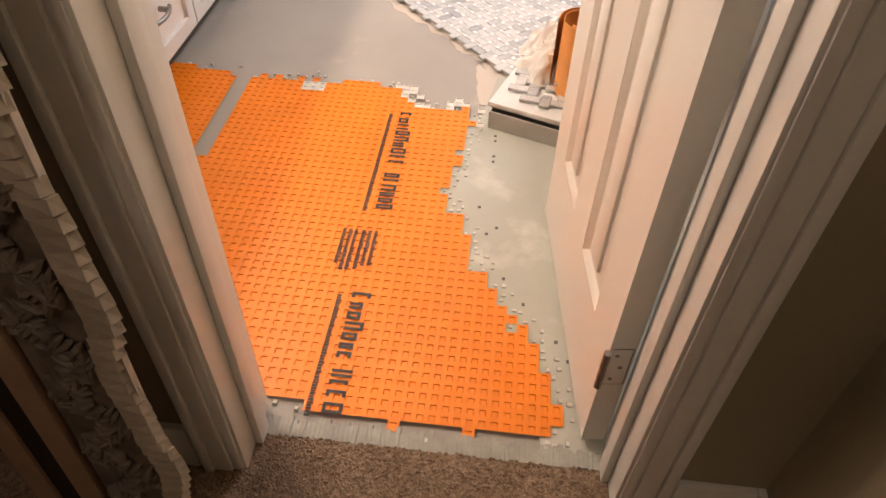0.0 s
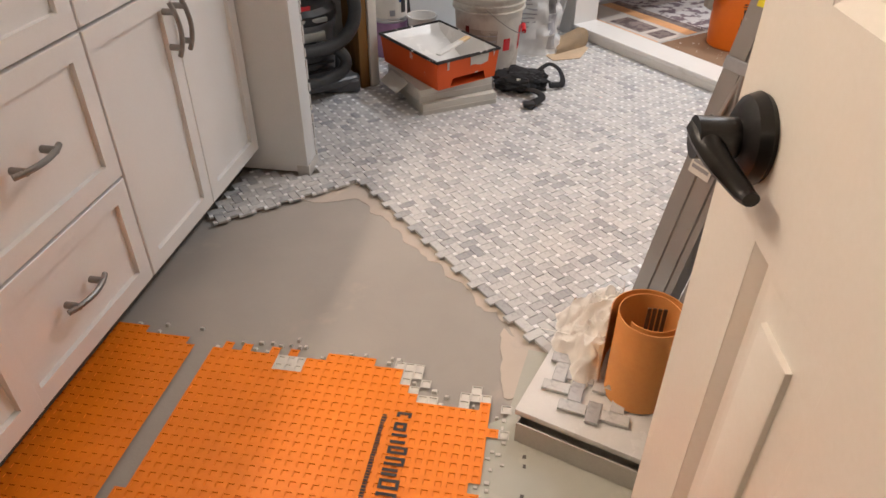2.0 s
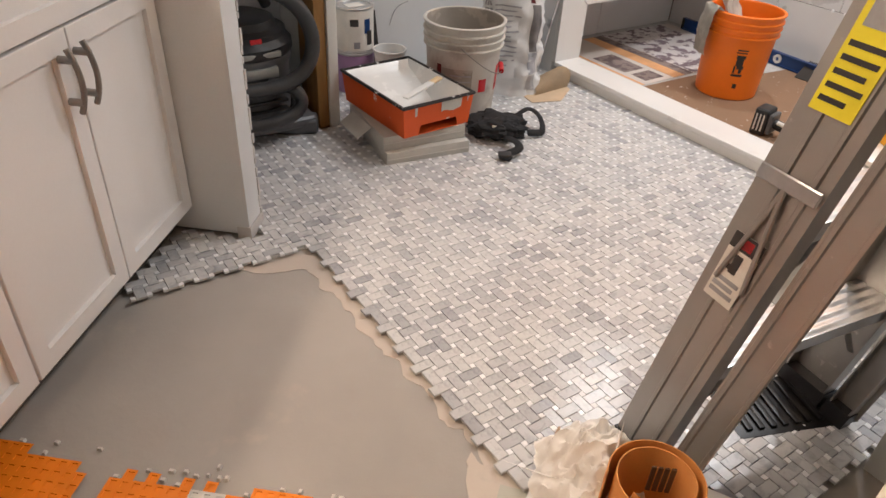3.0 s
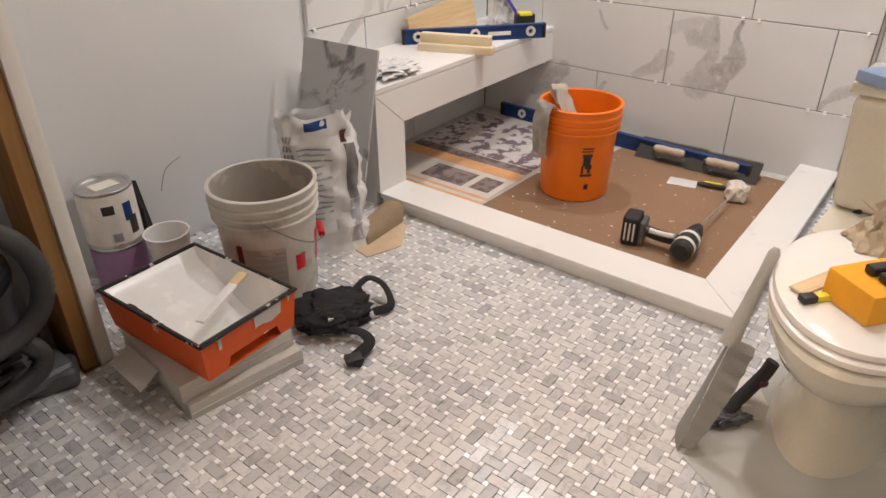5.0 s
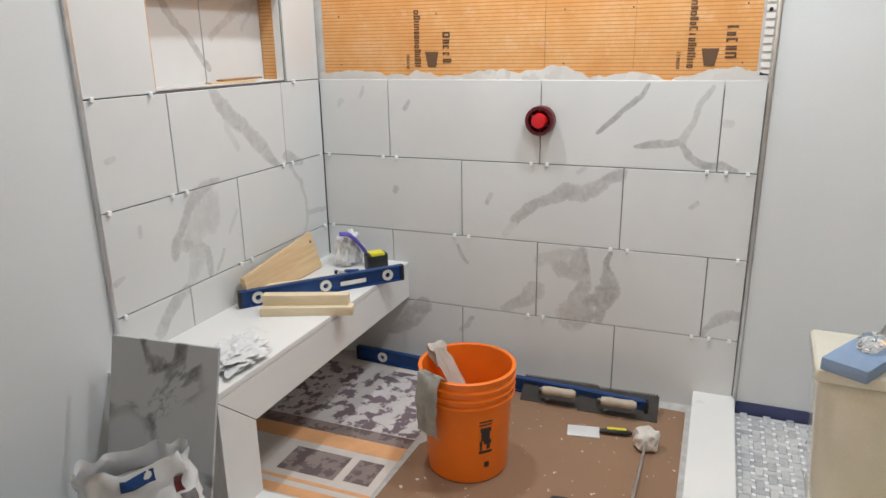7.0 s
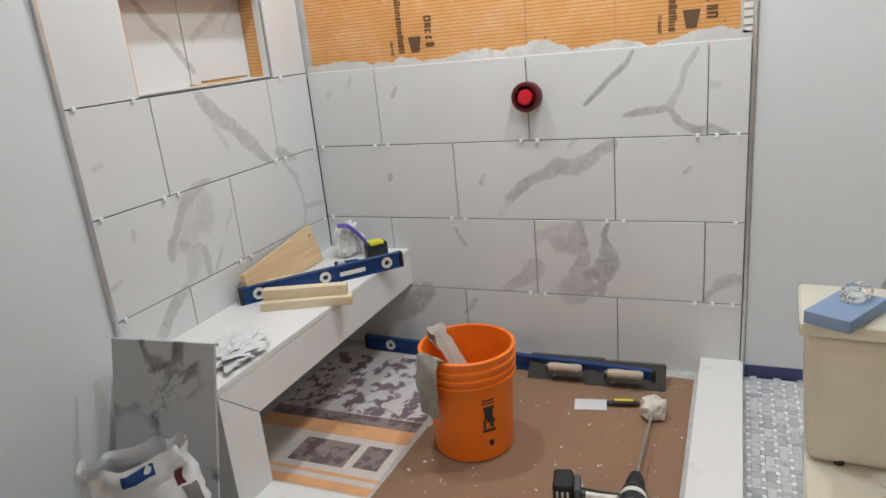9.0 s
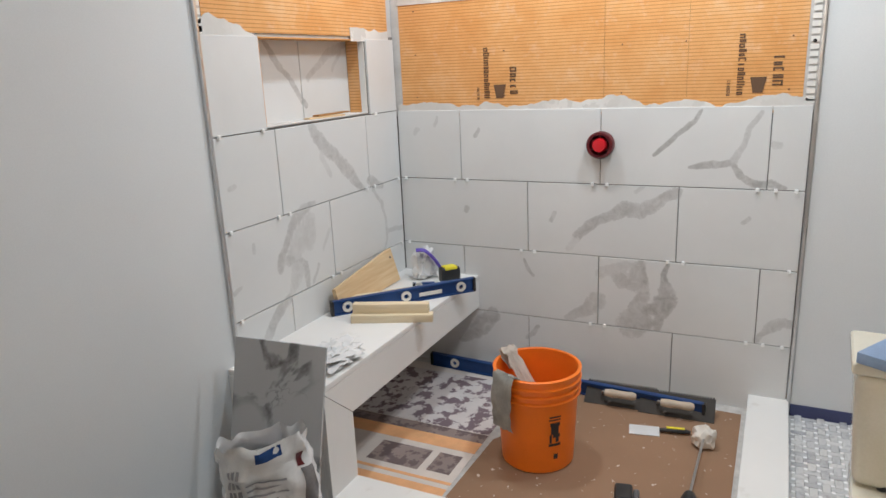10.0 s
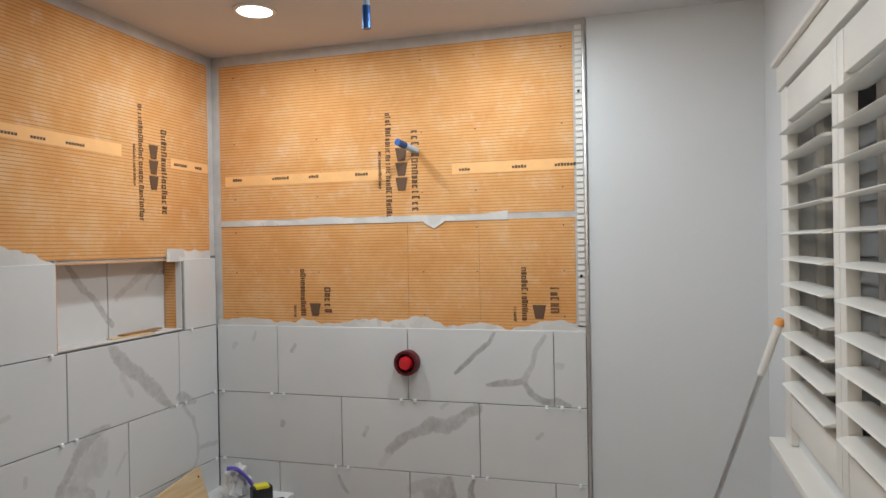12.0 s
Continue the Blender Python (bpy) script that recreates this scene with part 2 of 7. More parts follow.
M_BLEND = splash("thinset_smear_white", (0.70, 0.68, 0.65), (0.62, 0.60, 0.57), 14.0, 0.5, 0.85)
M_KBAND = plain("fleece_band", (0.88, 0.50, 0.20), 0.8, vary=0.06)
M_CARPET = carpet_mat("carpet_brown")
M_STEEL = plain("brushed_nickel", (0.30, 0.285, 0.27), 0.38, 1.0, bumps=0.05)
M_CHROME = plain("satin_aluminium", (0.62, 0.62, 0.62), 0.35, 1.0, bumps=0.05)
M_ALU = splash("ladder_aluminium", (0.42, 0.40, 0.38), (0.60, 0.58, 0.55), 18.0, 0.66, 0.42, 0.10, 0.5, 6.0, 0.05)
M_ALU.node_tree.nodes["Principled BSDF"].inputs["Metallic"].default_value = 0.75
M_BLACK = plain("black_metal", (0.012, 0.011, 0.011), 0.35, 0.3)
M_BLKPL = plain("black_plastic", (0.02, 0.02, 0.022), 0.45, vary=0.3)
M_HOSE = plain("hose_dark_grey", (0.042, 0.042, 0.044), 0.42, vary=0.25)
M_GRYPL = plain("grey_plastic", (0.11, 0.11, 0.115), 0.4, vary=0.2)
M_FABRIC = plain("black_nylon", (0.014, 0.014, 0.016), 0.85, vary=0.4, fine=400, bumps=0.5)
M_PORC = plain("toilet_porcelain", (0.61, 0.575, 0.47), 0.12, vary=0.03, coat=0.4, bumps=0.0)
M_SEAT = plain("toilet_seat_white", (0.82, 0.80, 0.76), 0.22, vary=0.02, bumps=0.0)
M_CURB = splash("solid_surface_white", (0.80, 0.79, 0.77), (0.70, 0.68, 0.65), 9.0, 0.64, 0.35, 0.03, 0.5, 3.0, 0.03, 0.1)
M_PAPER = splash("brown_builder_paper", (0.30, 0.185, 0.115), (0.66, 0.58, 0.51), 34.0, 0.655, 0.85, 0.10, 0.2, 2.0, 0.15, 0.02)
M_KRAFT = plain("tan_kraft_paper", (0.56, 0.43, 0.29), 0.85, vary=0.12)
M_CARD = plain("cardboard_brown", (0.33, 0.22, 0.14), 0.9)
M_BOXW = plain("white_carton", (0.66, 0.64, 0.60), 0.75, vary=0.07, scale=8)
M_BOXG = plain("grey_carton_side", (0.52, 0.50, 0.46), 0.8, vary=0.08)
M_OBUCK = plain("bucket_orange", (0.86, 0.19, 0.008), 0.38, vary=0.07, scale=9)
M_GBUCK = splash("bucket_dusty_white", (0.58, 0.55, 0.50), (0.42, 0.37, 0.33), 7.0, 0.52, 0.75, 0.15, 0.3, 8.0, 0.3, 0.12)
M_GBIN = splash("bucket_inside_grey", (0.36, 0.33, 0.29), (0.46, 0.41, 0.36), 9.0, 0.55, 0.9)
M_TRAYO = splash("tray_orange_red", (0.72, 0.10, 0.012), (0.68, 0.62, 0.55), 9.0, 0.68, 0.5, 0.08, 0.4, 5.0, 0.1, 0.02)
M_TRAYW = plain("tray_white_paint", (0.80, 0.79, 0.77), 0.25, vary=0.05, scale=12)
M_TRIMB = splash("tray_rim_black", (0.03, 0.025, 0.025), (0.70, 0.68, 0.65), 30.0, 0.60, 0.5)
M_RED = plain("red_plastic", (0.60, 0.012, 0.02), 0.3, vary=0.1, coat=0.3)
M_DRED = plain("dark_red_plastic", (0.10, 0.006, 0.01), 0.35, vary=0.2)
M_BLUE = plain("level_blue", (0.012, 0.055, 0.20), 0.4, 0.2, vary=0.15)
M_SBLUE = plain("sponge_blue", (0.22, 0.30, 0.44), 0.9, vary=0.15, fine=300, bumps=0.5)
M_TAPEB = plain("masking_tape_blue", (0.05, 0.06, 0.15), 0.6, vary=0.15)
M_HANDLE = plain("worn_pale_wood", (0.50, 0.42, 0.33), 0.6, vary=0.15, scale=30)
M_YEL = plain("sponge_yellow", (0.85, 0.40, 0.03), 0.9, vary=0.08, fine=160, bumps=0.6)
M_LBLY = plain("label_yellow", (0.80, 0.70, 0.03), 0.5)
M_LBLW = plain("label_white", (0.75, 0.73, 0.68), 0.5)
M_LBLG = plain("label_print_grey", (0.33, 0.33, 0.35), 0.6)
M_PINE = wood("pine_board", (0.62, 0.42, 0.22), (0.74, 0.56, 0.34), 9, 0)
M_PLY = wood("pine_offcut_pale", (0.70, 0.57, 0.37), (0.80, 0.69, 0.50), 9, 0)
M_STUD = wood("stud_wood_brown", (0.27, 0.13, 0.035), (0.38, 0.20, 0.06), 7, 2)
M_CLOTH = plain("white_rag", (0.74, 0.69, 0.62), 0.95, vary=0.12, scale=20)
M_GLOVE = plain("grey_glove", (0.58, 0.57, 0.52), 0.85, vary=0.2, scale=30)
M_TRAP = plain("tan_crumpled_paper", (0.46, 0.38, 0.28), 0.9, vary=0.2, scale=20)
M_PLASTIC = plain("plastic_bag_white", (0.72, 0.72, 0.72), 0.25, vary=0.08, scale=10)
M_BAG = plain("thin_white_plastic", (0.80, 0.77, 0.72), 0.42, vary=0.05, scale=20)
M_SACKG = plain("sack_silver_grey", (0.40, 0.40, 0.43), 0.3, vary=0.25, scale=14)
M_PURPLE = plain("purple_foil", (0.10, 0.06, 0.42), 0.3)
M_PAN = plain("dustpan_steel", (0.36, 0.36, 0.34), 0.5, 0.5, vary=0.15)
M_BLADE = splash("mortar_stained_blade", (0.055, 0.048, 0.042), (0.20, 0.18, 0.16), 16.0, 0.66, 0.65, 0.25, 0.2, 9.0, 0.2, 0.1)
M_PANG = plain("dustpan_grey_plastic", (0.44, 0.43, 0.40), 0.45, vary=0.08)
M_GREYFLAT = splash("flat_grey", (0.42, 0.42, 0.39), (0.52, 0.51, 0.48), 5.0, 0.55, 0.4, 0.1, 0.5, 3.0, 0.05, 0.1)
M_GLASS = clear("vial_glass")
M_BOTTLE = plain("smoky_film", (0.20, 0.19, 0.19), 0.2, vary=0.4, scale=18)
M_PIPE = plain("pipe_blue", (0.02, 0.09, 0.30), 0.3, 0.4)
M_PIPEW = plain("pipe_pale_blue", (0.45, 0.58, 0.72), 0.4)
M_FRAMEW = plain("frame_ivory", (0.52, 0.45, 0.36), 0.6, vary=0.2, scale=30)
M_FRAMET = plain("frame_tan", (0.40, 0.27, 0.18), 0.5, vary=0.15, scale=20)
M_FRAMEB = plain("frame_carved_brown", (0.21, 0.165, 0.13), 0.6, vary=0.45, scale=40, bumps=0.5)
M_MIRROR = plain("mirror_silver", (0.75, 0.75, 0.75), 0.03, 1.0, vary=0.02, bumps=0.0)
M_NIGHT = plain("night_garden", (0.012, 0.016, 0.012), 0.9, vary=0.5, scale=3)
M_PAPERB = splash("print_brown", (0.30, 0.24, 0.22), (0.16, 0.12, 0.12), 18, 0.5, 0.7)
M_PAPERS = plain("print_sheet", (0.66, 0.60, 0.55), 0.7, vary=0.06)
M_PAPERO = plain("print_orange", (0.78, 0.42, 0.20), 0.7)
M_PAPERT = splash("print_marble", (0.66, 0.62, 0.61), (0.20, 0.15, 0.17), 17, 0.5, 0.7, soft=0.05)
M_PAINTP = plain("paint_purple", (0.34, 0.20, 0.36), 0.5)
M_CREPE = plain("roll_orange", (0.80, 0.36, 0.10), 0.7, vary=0.08)


def glow(name, color, strength):
    m, t, b = nodes_of(name)
    b.inputs["Emission Color"].default_value = (*color, 1)
    b.inputs["Emission Strength"].default_value = strength
    return m


M_GLOW = glow("lamp_lens", (1.0, 0.95, 0.88), 9.0)
M_GLOWW = glow("frosted_globe", (1.0, 0.85, 0.66), 6.0)

# ---- mesh helpers ----


def bx(bm, x0, y0, z0, x1, y1, z1, bev=0.0, seg=2, m=None):
    g = bmesh.ops.create_cube(bm, size=1.0)
    vs = g["verts"]
    for v in vs:
        v.co = Vector(((x0 + x1) / 2 + v.co.x * (x1 - x0), (y0 + y1) / 2 + v.co.y * (y1 - y0), (z0 + z1) / 2 + v.co.z * (z1 - z0)))
    if bev:
        es = list({e for v in vs for e in v.link_edges})
        r = bmesh.ops.bevel(bm, geom=es, offset=bev, segments=seg, affect="EDGES", profile=0.6)
        vs = list({v for f in r["faces"] for v in f.verts} | {v for v in vs if v.is_valid})
    if m is not None:
        bmesh.ops.transform(bm, matrix=m, verts=vs)
    return bm


def box(x0, y0, z0, x1, y1, z1, bev=0.0, seg=2, m=None):
    return bx(bmesh.new(), x0, y0, z0, x1, y1, z1, bev, seg, m)


def cyl(bm, p0, p1, r0, r1=None, n=20):
    p0, p1 = Vector(p0), Vector(p1)
    d = p1 - p0
    m = Matrix.Translation((p0 + p1) / 2) @ d.to_track_quat("Z", "Y").to_matrix().to_4x4()
    bmesh.ops.create_cone(bm, cap_ends=True, segments=n, radius1=r0, radius2=r0 if r1 is None else r1, depth=d.length, matrix=m)
    return bm


def lathe(bm, prof, n=40, m=None, sx=1.0, sy=1.0):
    rings = []
    for r, z in prof:
        rings.append([bm.verts.new((r * sx * math.cos(2 * math.pi * k / n), r * sy * math.sin(2 * math.pi * k / n), z)) for k in range(n)])
    for a, b in zip(rings, rings[1:]):
        for k in range(n):
            bm.faces.new((a[k], a[(k + 1) % n], b[(k + 1) % n], b[k]))
    for ring, flip in ((rings[0], True), (rings[-1], False)):
        bm.faces.new(list(reversed(ring)) if flip else ring)
    if m is not None:
        bmesh.ops.transform(bm, matrix=m, verts=[v for r in rings for v in r])
    return bm


def tube(bm, pts, r, n=8, flat=1.0, radii=None):
    pts = [Vector(p) for p in pts]
    rings, up = [], Vector((0, 0, 1))
    for i, p in enumerate(pts):
        d = (pts[min(i + 1, len(pts) - 1)] - pts[max(i - 1, 0)]).normalized()
        if abs(d.dot(up)) > 0.95:
            up = Vector((1, 0, 0)) if abs(d.x) < 0.9 else Vector((0, 1, 0))
        s = d.cross(up).normalized()
        w = s.cross(d).normalized()
        up = w
        rr = radii[i] if radii else r
        rings.append([bm.verts.new(p + s * rr * math.cos(2 * math.pi * k / n) + w * rr * flat * math.sin(2 * math.pi * k / n)) for k in range(n)])
    for a, b in zip(rings, rings[1:]):
        for k in range(n):
            bm.faces.new((a[k], a[(k + 1) % n], b[(k + 1) % n], b[k]))
    bm.faces.new(list(reversed(rings[0])))
    bm.faces.new(rings[-1])
    return bm


def prism(bm, poly, z0, z1):
    lo = [bm.verts.new((x, y, z0)) for x, y in poly]
    hi = [bm.verts.new((x, y, z1)) for x, y in poly]
    bm.faces.new(list(reversed(lo)))
    bm.faces.new(hi)
    for k in range(len(poly)):
        j = (k + 1) % len(poly)
        bm.faces.new((lo[k], lo[j], hi[j], hi[k]))
    bmesh.ops.recalc_face_normals(bm, faces=bm.faces)
    return bm


def curve_pts(pts, n=8):
    """Smooth points through a few."""
    P = [Vector(p) for p in pts]
    P = [P[0] * 2 - P[1]] + P + [P[-1] * 2 - P[-2]]
    out = []
    for i in range(1, len(P) - 2):
        for k in range(n):
            s = k / n
            a, b, c, d = P[i - 1], P[i], P[i + 1], P[i + 2]
            out.append(0.5 * ((2 * b) + (c - a) * s + (2 * a - 5 * b + 4 * c - d) * s * s + (3 * b - a - 3 * c + d) * s ** 3))
    return out + [P[-2]]


def crumple(rx, ry, rz, seed, sub=4, amp=0.35, freq=3.0, flat=True):
    """A crumpled lump of cloth or paper that rests on z = 0."""
    bm = bmesh.new()
    bmesh.ops.create_icosphere(bm, subdivisions=sub, radius=1.0)
    off = Vector((seed * 3.1, seed * 7.7, seed * 1.9))
    for v in bm.verts:
        d = v.co.normalized()
        q = 1 + amp * (noise.noise(d * freq + off) + 0.6 * noise.noise(d * freq * 2.3 + off)) - 0.35 * amp * abs(noise.noise(d * freq * 4 + off))
        v.co = Vector((d.x * rx * q, d.y * ry * q, max(-0.55, d.z) * rz * q))
    low = min(v.co.z for v in bm.verts)
    for v in bm.verts:
        v.co.z -= low
    return bm


def smooth(ob, deg=35):
    for p in ob.data.polygons:
        p.use_smooth = True
    ob.data.set_sharp_from_angle(angle=radians(deg))


def mesh_of(name, bm, material):
    bmesh.ops.recalc_face_normals(bm, faces=bm.faces)
    me = bpy.data.meshes.new(name)
    bm.to_mesh(me)
    bm.free()
    me.materials.append(material)
    return me


def part(name, bm, material, parent=None, label="", at=None):
    ob = new(name, mesh_of(name, bm, material))
    smooth(ob)
    if parent:
        ob.parent = parent
    if at is not None:
        ob.matrix_basis = at
    return tagged(ob, label)


def thing(name, m, label, category, group=""):
    e = new(name)
    e.empty_display_size = 0.05
    e.matrix_basis = m
    return tagged(e, label, category, group)


def struct(name, bm, material, label="", category=""):
    ob = part(name, bm, material)
    return tagged(ob, label, category or "wall", kind="structure")


def diag(u, v, z=0.0, turn=0.0):
    """Pose in the entry's axes: local x runs along u, local y to the left (-v)."""
    return ENTRY @ pose(u * UX + v * UY, u * UY - v * UX, z, 0, 0, 48.3 + turn)


DG = ENTRY @ pose(0, 0, 0, 0, 0, 48.3)


def dbox(bm, u0, v0, z0, u1, v1, z1, bev=0.0):
    return bx(bm, u0, -v1, z0, u1, -v0, z1, bev, m=DG)

# ---- structure ----
ZC = 2.40
XB, YL, YW = 3.99, 3.455, 1.15          # tiled back wall, left wall, window wall
Z_T = [-0.022, 0.279, 0.580, 0.882, 1.185]  # tile courses

struct("floor", box(-1.6, -1.6, -0.06, 4.15, 3.62, -0.008), M_MORT, "bare grey thinset floor with pale patches", "floor")
struct("ceiling", box(-1.6, -1.6, ZC, 4.15, 3.62, ZC + 0.08), M_CEIL, "plain off-white painted ceiling", "ceiling")

wall_back = struct("wall_back", box(XB + 0.014, 1.03, -0.06, 4.13, 3.60, ZC), M_WALL, "pale grey painted wall behind the shower", "wall")
bm = bmesh.new()
NX0, NX1, NZ0, NZ1 = 3.105, 3.752, 1.192, 1.488
y0, y1 = YL + 0.014, YL + 0.14
bx(bm, 0.55, y0, -0.06, NX0, y1, ZC)
bx(bm, NX1, y0, -0.06, XB + 0.014, y1, ZC)
bx(bm, NX0, y0, -0.06, NX1, y1, NZ0)
bx(bm, NX0, y0, NZ1, NX1, y1, ZC)
bx(bm, NX0, YL + 0.105, NZ0, NX1, y1, NZ1)
wall_left = struct("wall_left", bm, M_WALL, "pale grey painted wall with a shower niche", "wall")
# painted drywall outside the tiled field, flush with the tile face
struct("wall_left_drywall", box(0.56, YL, -0.06, 2.828, YL + 0.014, ZC), M_WALL, "smooth pale grey painted drywall", "wall")
struct("wall_back_drywall", box(XB, 1.03, -0.06, XB + 0.014, 1.782, ZC), M_WALL, "smooth pale grey painted drywall", "wall")

bm = bmesh.new()
WX0, WX1, WZ0, WZ1 = 2.34, 3.50, 0.98, 1.97
bx(bm, 1.90, 1.03, -0.06, WX0, YW, ZC)
bx(bm, WX1, 1.03, -0.06, XB, YW, ZC)
bx(bm, WX0, 1.03, -0.06, WX1, YW, WZ0)
bx(bm, WX0, 1.03, WZ1, WX1, YW, ZC)
struct("wall_window", bm, M_WALL, "pale grey painted wall with a shuttered window", "wall")
struct("wall_closet_end", box(0.43, 2.80, -0.06, 0.56, YL + 0.14, ZC), M_WALL, "plain dim wall at the closet's end", "wall")
bm = bmesh.new()
dbox(bm, 0.975, 0.74, -0.06, 2.20, 0.86, ZC / K)
struct("wall_entry_side", bm, M_WALL, "plain grey wall beside the entry", "wall")
bm = bmesh.new()
dbox(bm, 0.868, -1.70, -0.06, 0.972, -0.412, ZC / K)
dbox(bm, 0.868, 0.177, -0.06, 0.972, 1.30, ZC / K)
dbox(bm, 0.868, -0.412, 1.97, 0.972, 0.177, ZC / K)
struct("wall_entry", bm, M_HALL, "dark olive wall pierced by the doorway", "wall")
bm = bmesh.new()
dbox(bm, 0.868, -1.64, -0.06, 2.80, -1.52, ZC / K)
struct("wall_vanity", bm, M_WALL, "grey wall behind the vanity", "wall")
bm = bmesh.new()
dbox(bm, 2.690, -1.52, 0.012, 2.772, -0.757, ZC / K, 0.004)
struct("wall_stub", bm, M_WALL, "narrow drywall stub wall with a ragged unfinished edge", "wall")
bm = bmesh.new()
rs = random.Random(4)
z = 0.0
while z < 2.3:
    h = rs.uniform(0.012, 0.05)
    w = rs.uniform(0.001, 0.004)
    dbox(bm, 2.764 + rs.uniform(0, 0.003), -0.7575, z, 2.7735 + rs.uniform(0, 0.003), -0.7575 + w, z + h)
    z += h * rs.uniform(1.0, 1.6)
dbox(bm, 2.688, -0.79, 0.0, 2.776, -0.754, 0.035)
struct("trim_corner_bead", bm, M_SEAL, "torn paper and metal corner bead on the stub wall", "trim")
# hall shell
bm = bmesh.new()
dbox(bm, -1.2, -1.82, -0.06, 0.868, -1.70, ZC / K)
dbox(bm, -1.2, 0.352, -0.06, 0.868, 0.48, ZC / K)
dbox(bm, -1.32, -1.82, -0.06, -1.2, 0.48, ZC / K)
struct("wall_hall", bm, M_HALL, "dark olive hallway walls", "wall")
bm = bmesh.new()
dbox(bm, -1.2, -1.70, -0.008, 0.922, 0.352, 0.004)
rs = random.Random(7)
for k in range(3600):
    u, v = 0.924 - abs(rs.gauss(0, 0.12)), rs.uniform(-0.44, 0.22)
    if u < 0.3 or (u > 0.855 and not -0.39 < v < 0.155):
        continue
    q = bmesh.ops.create_icosphere(bm, subdivisions=1, radius=rs.uniform(0.002, 0.0038), matrix=DG @ Matrix.Translation((u, -v, 0.003)))
struct("carpet", bm, M_CARPET, "brown cut-pile hallway carpet ending at the doorway", "carpet")

# partition with bare stud beside the vacuum cleaner
struct("wall_partition", box(1.675, 3.046, 0.0, 1.711, YL, ZC, 0.002), M_TRIM, "white drywall edge of an open partition", "wall")
stud = tagged(part("wall_stud", box(1.633, 3.056, 0.0, 1.673, 3.196, ZC, 0.003), M_STUD), "bare brown wooden wall stud beside drywall", "stud", kind="structure")

# doorway jamb, casing and stops
VL, VR = -0.394, 0.159
bm = bmesh.new()
dbox(bm, 0.862, VL - 0.018, 0.0, 0.978, VL, 1.955, 0.002)
dbox(bm, 0.862, VR, 0.0, 0.978, VR + 0.018, 1.955, 0.002)
dbox(bm, 0.862, VL - 0.018, 1.945, 0.978, VR + 0.018, 1.963, 0.002)
dbox(bm, 0.905, VL, 0.0, 0.938, VL + 0.012, 1.945, 0.003)
dbox(bm, 0.905, VR - 0.012, 0.0, 0.938, VR, 1.945, 0.003)
struct("door_jamb", bm, M_TRIM, "white painted door jamb with stops", "door frame")
for side in (-1, 1):
    bm = bmesh.new()
    e = VL - 0.005 if side < 0 else VR + 0.005
    for a, b, d in ((0.0, 0.016, 0.010), (0.016, 0.044, 0.014), (0.044, 0.058, 0.019), (0.058, 0.064, 0.013)):
        v0, v1 = sorted((e + side * a, e + side * b))
        dbox(bm, 0.868 - d, v0, 0.0, 0.868, v1, 1.950, 0.003)
    struct("trim_casing", bm, M_TRIM, "white moulded door casing", "trim")
bm = bmesh.new()
dbox(bm, 0.979, VR + 0.006, 0.0, 0.993, VR + 0.066, 1.950, 0.003)
struct("trim_casing_inner", bm, M_TRIM, "white casing on the bathroom side of the doorway", "trim")
bm = bmesh.new()
dbox(bm, 0.850, VL - 0.07, 1.955, 0.868, VR + 0.07, 2.025, 0.003)
struct("trim_casing_head", bm, M_TRIM, "white moulded door casing above the opening", "trim")
bm = bmesh.new()
dbox(bm, 0.856, -1.70, 0.0, 0.868, VL - 0.072, 0.11, 0.003)
dbox(bm, 0.856, VR + 0.072, 0.0, 0.868, 0.340, 0.11, 0.003)
dbox(bm, -1.2, 0.340, 0.0, 0.868, 0.352, 0.11, 0.003)
struct("baseboard", bm, M_TRIM, "white painted hallway baseboard", "baseboard")
strike = tagged(part("strike_plate", box(0, -0.003, 0, 0.036, 0.0, 0.065, 0.001), M_BLACK, at=diag(0.938, VL, 0.77)), "black metal strike plate on the jamb", "strike plate")
part("strike_hole", box(0.010, -0.0045, 0.018, 0.026, -0.003, 0.047), M_BLKPL, strike)

# pale feathered skim beside the mosaic and by the carton
rs = random.Random(17)


def feather(name, poly, z, material=None, amp=0.02):
    pts = []
    for (a, b), (c, d) in zip(poly, poly[1:] + poly[:1]):
        n = max(2, int(math.hypot(c - a, d - b) / 0.012))
        for k in range(n):
            s = k / n
            p = (a + (c - a) * s, b + (d - b) * s)
            e = amp * (noise.noise(Vector((p[0] * 14, p[1] * 14, 4))) + 0.5 * noise.noise(Vector((p[0] * 45, p[1] * 45, 9))))
            pts.append(uv(p[0] + e, p[1] + e * 0.8))
    bm = bmesh.new()
    prism(bm, pts, -0.0078, z)
    return struct(name, bm, material or M_PALE, "pale beige skim of dried thinset", "floor")


feather("floor_skim_edge", [(2.60, -0.92), (2.66, -0.92), (2.700, -0.60), (2.30, -0.20), (2.04, 0.06), (2.00, 0.02), (2.25, -0.24), (2.60, -0.58), (2.56, -0.70)], -0.0066)
feather("floor_skim_patch", [(1.92, -0.10), (2.12, -0.13), (2.10, -0.02), (2.02, 0.06), (1.92, 0.0)], -0.0062, None, 0.03)

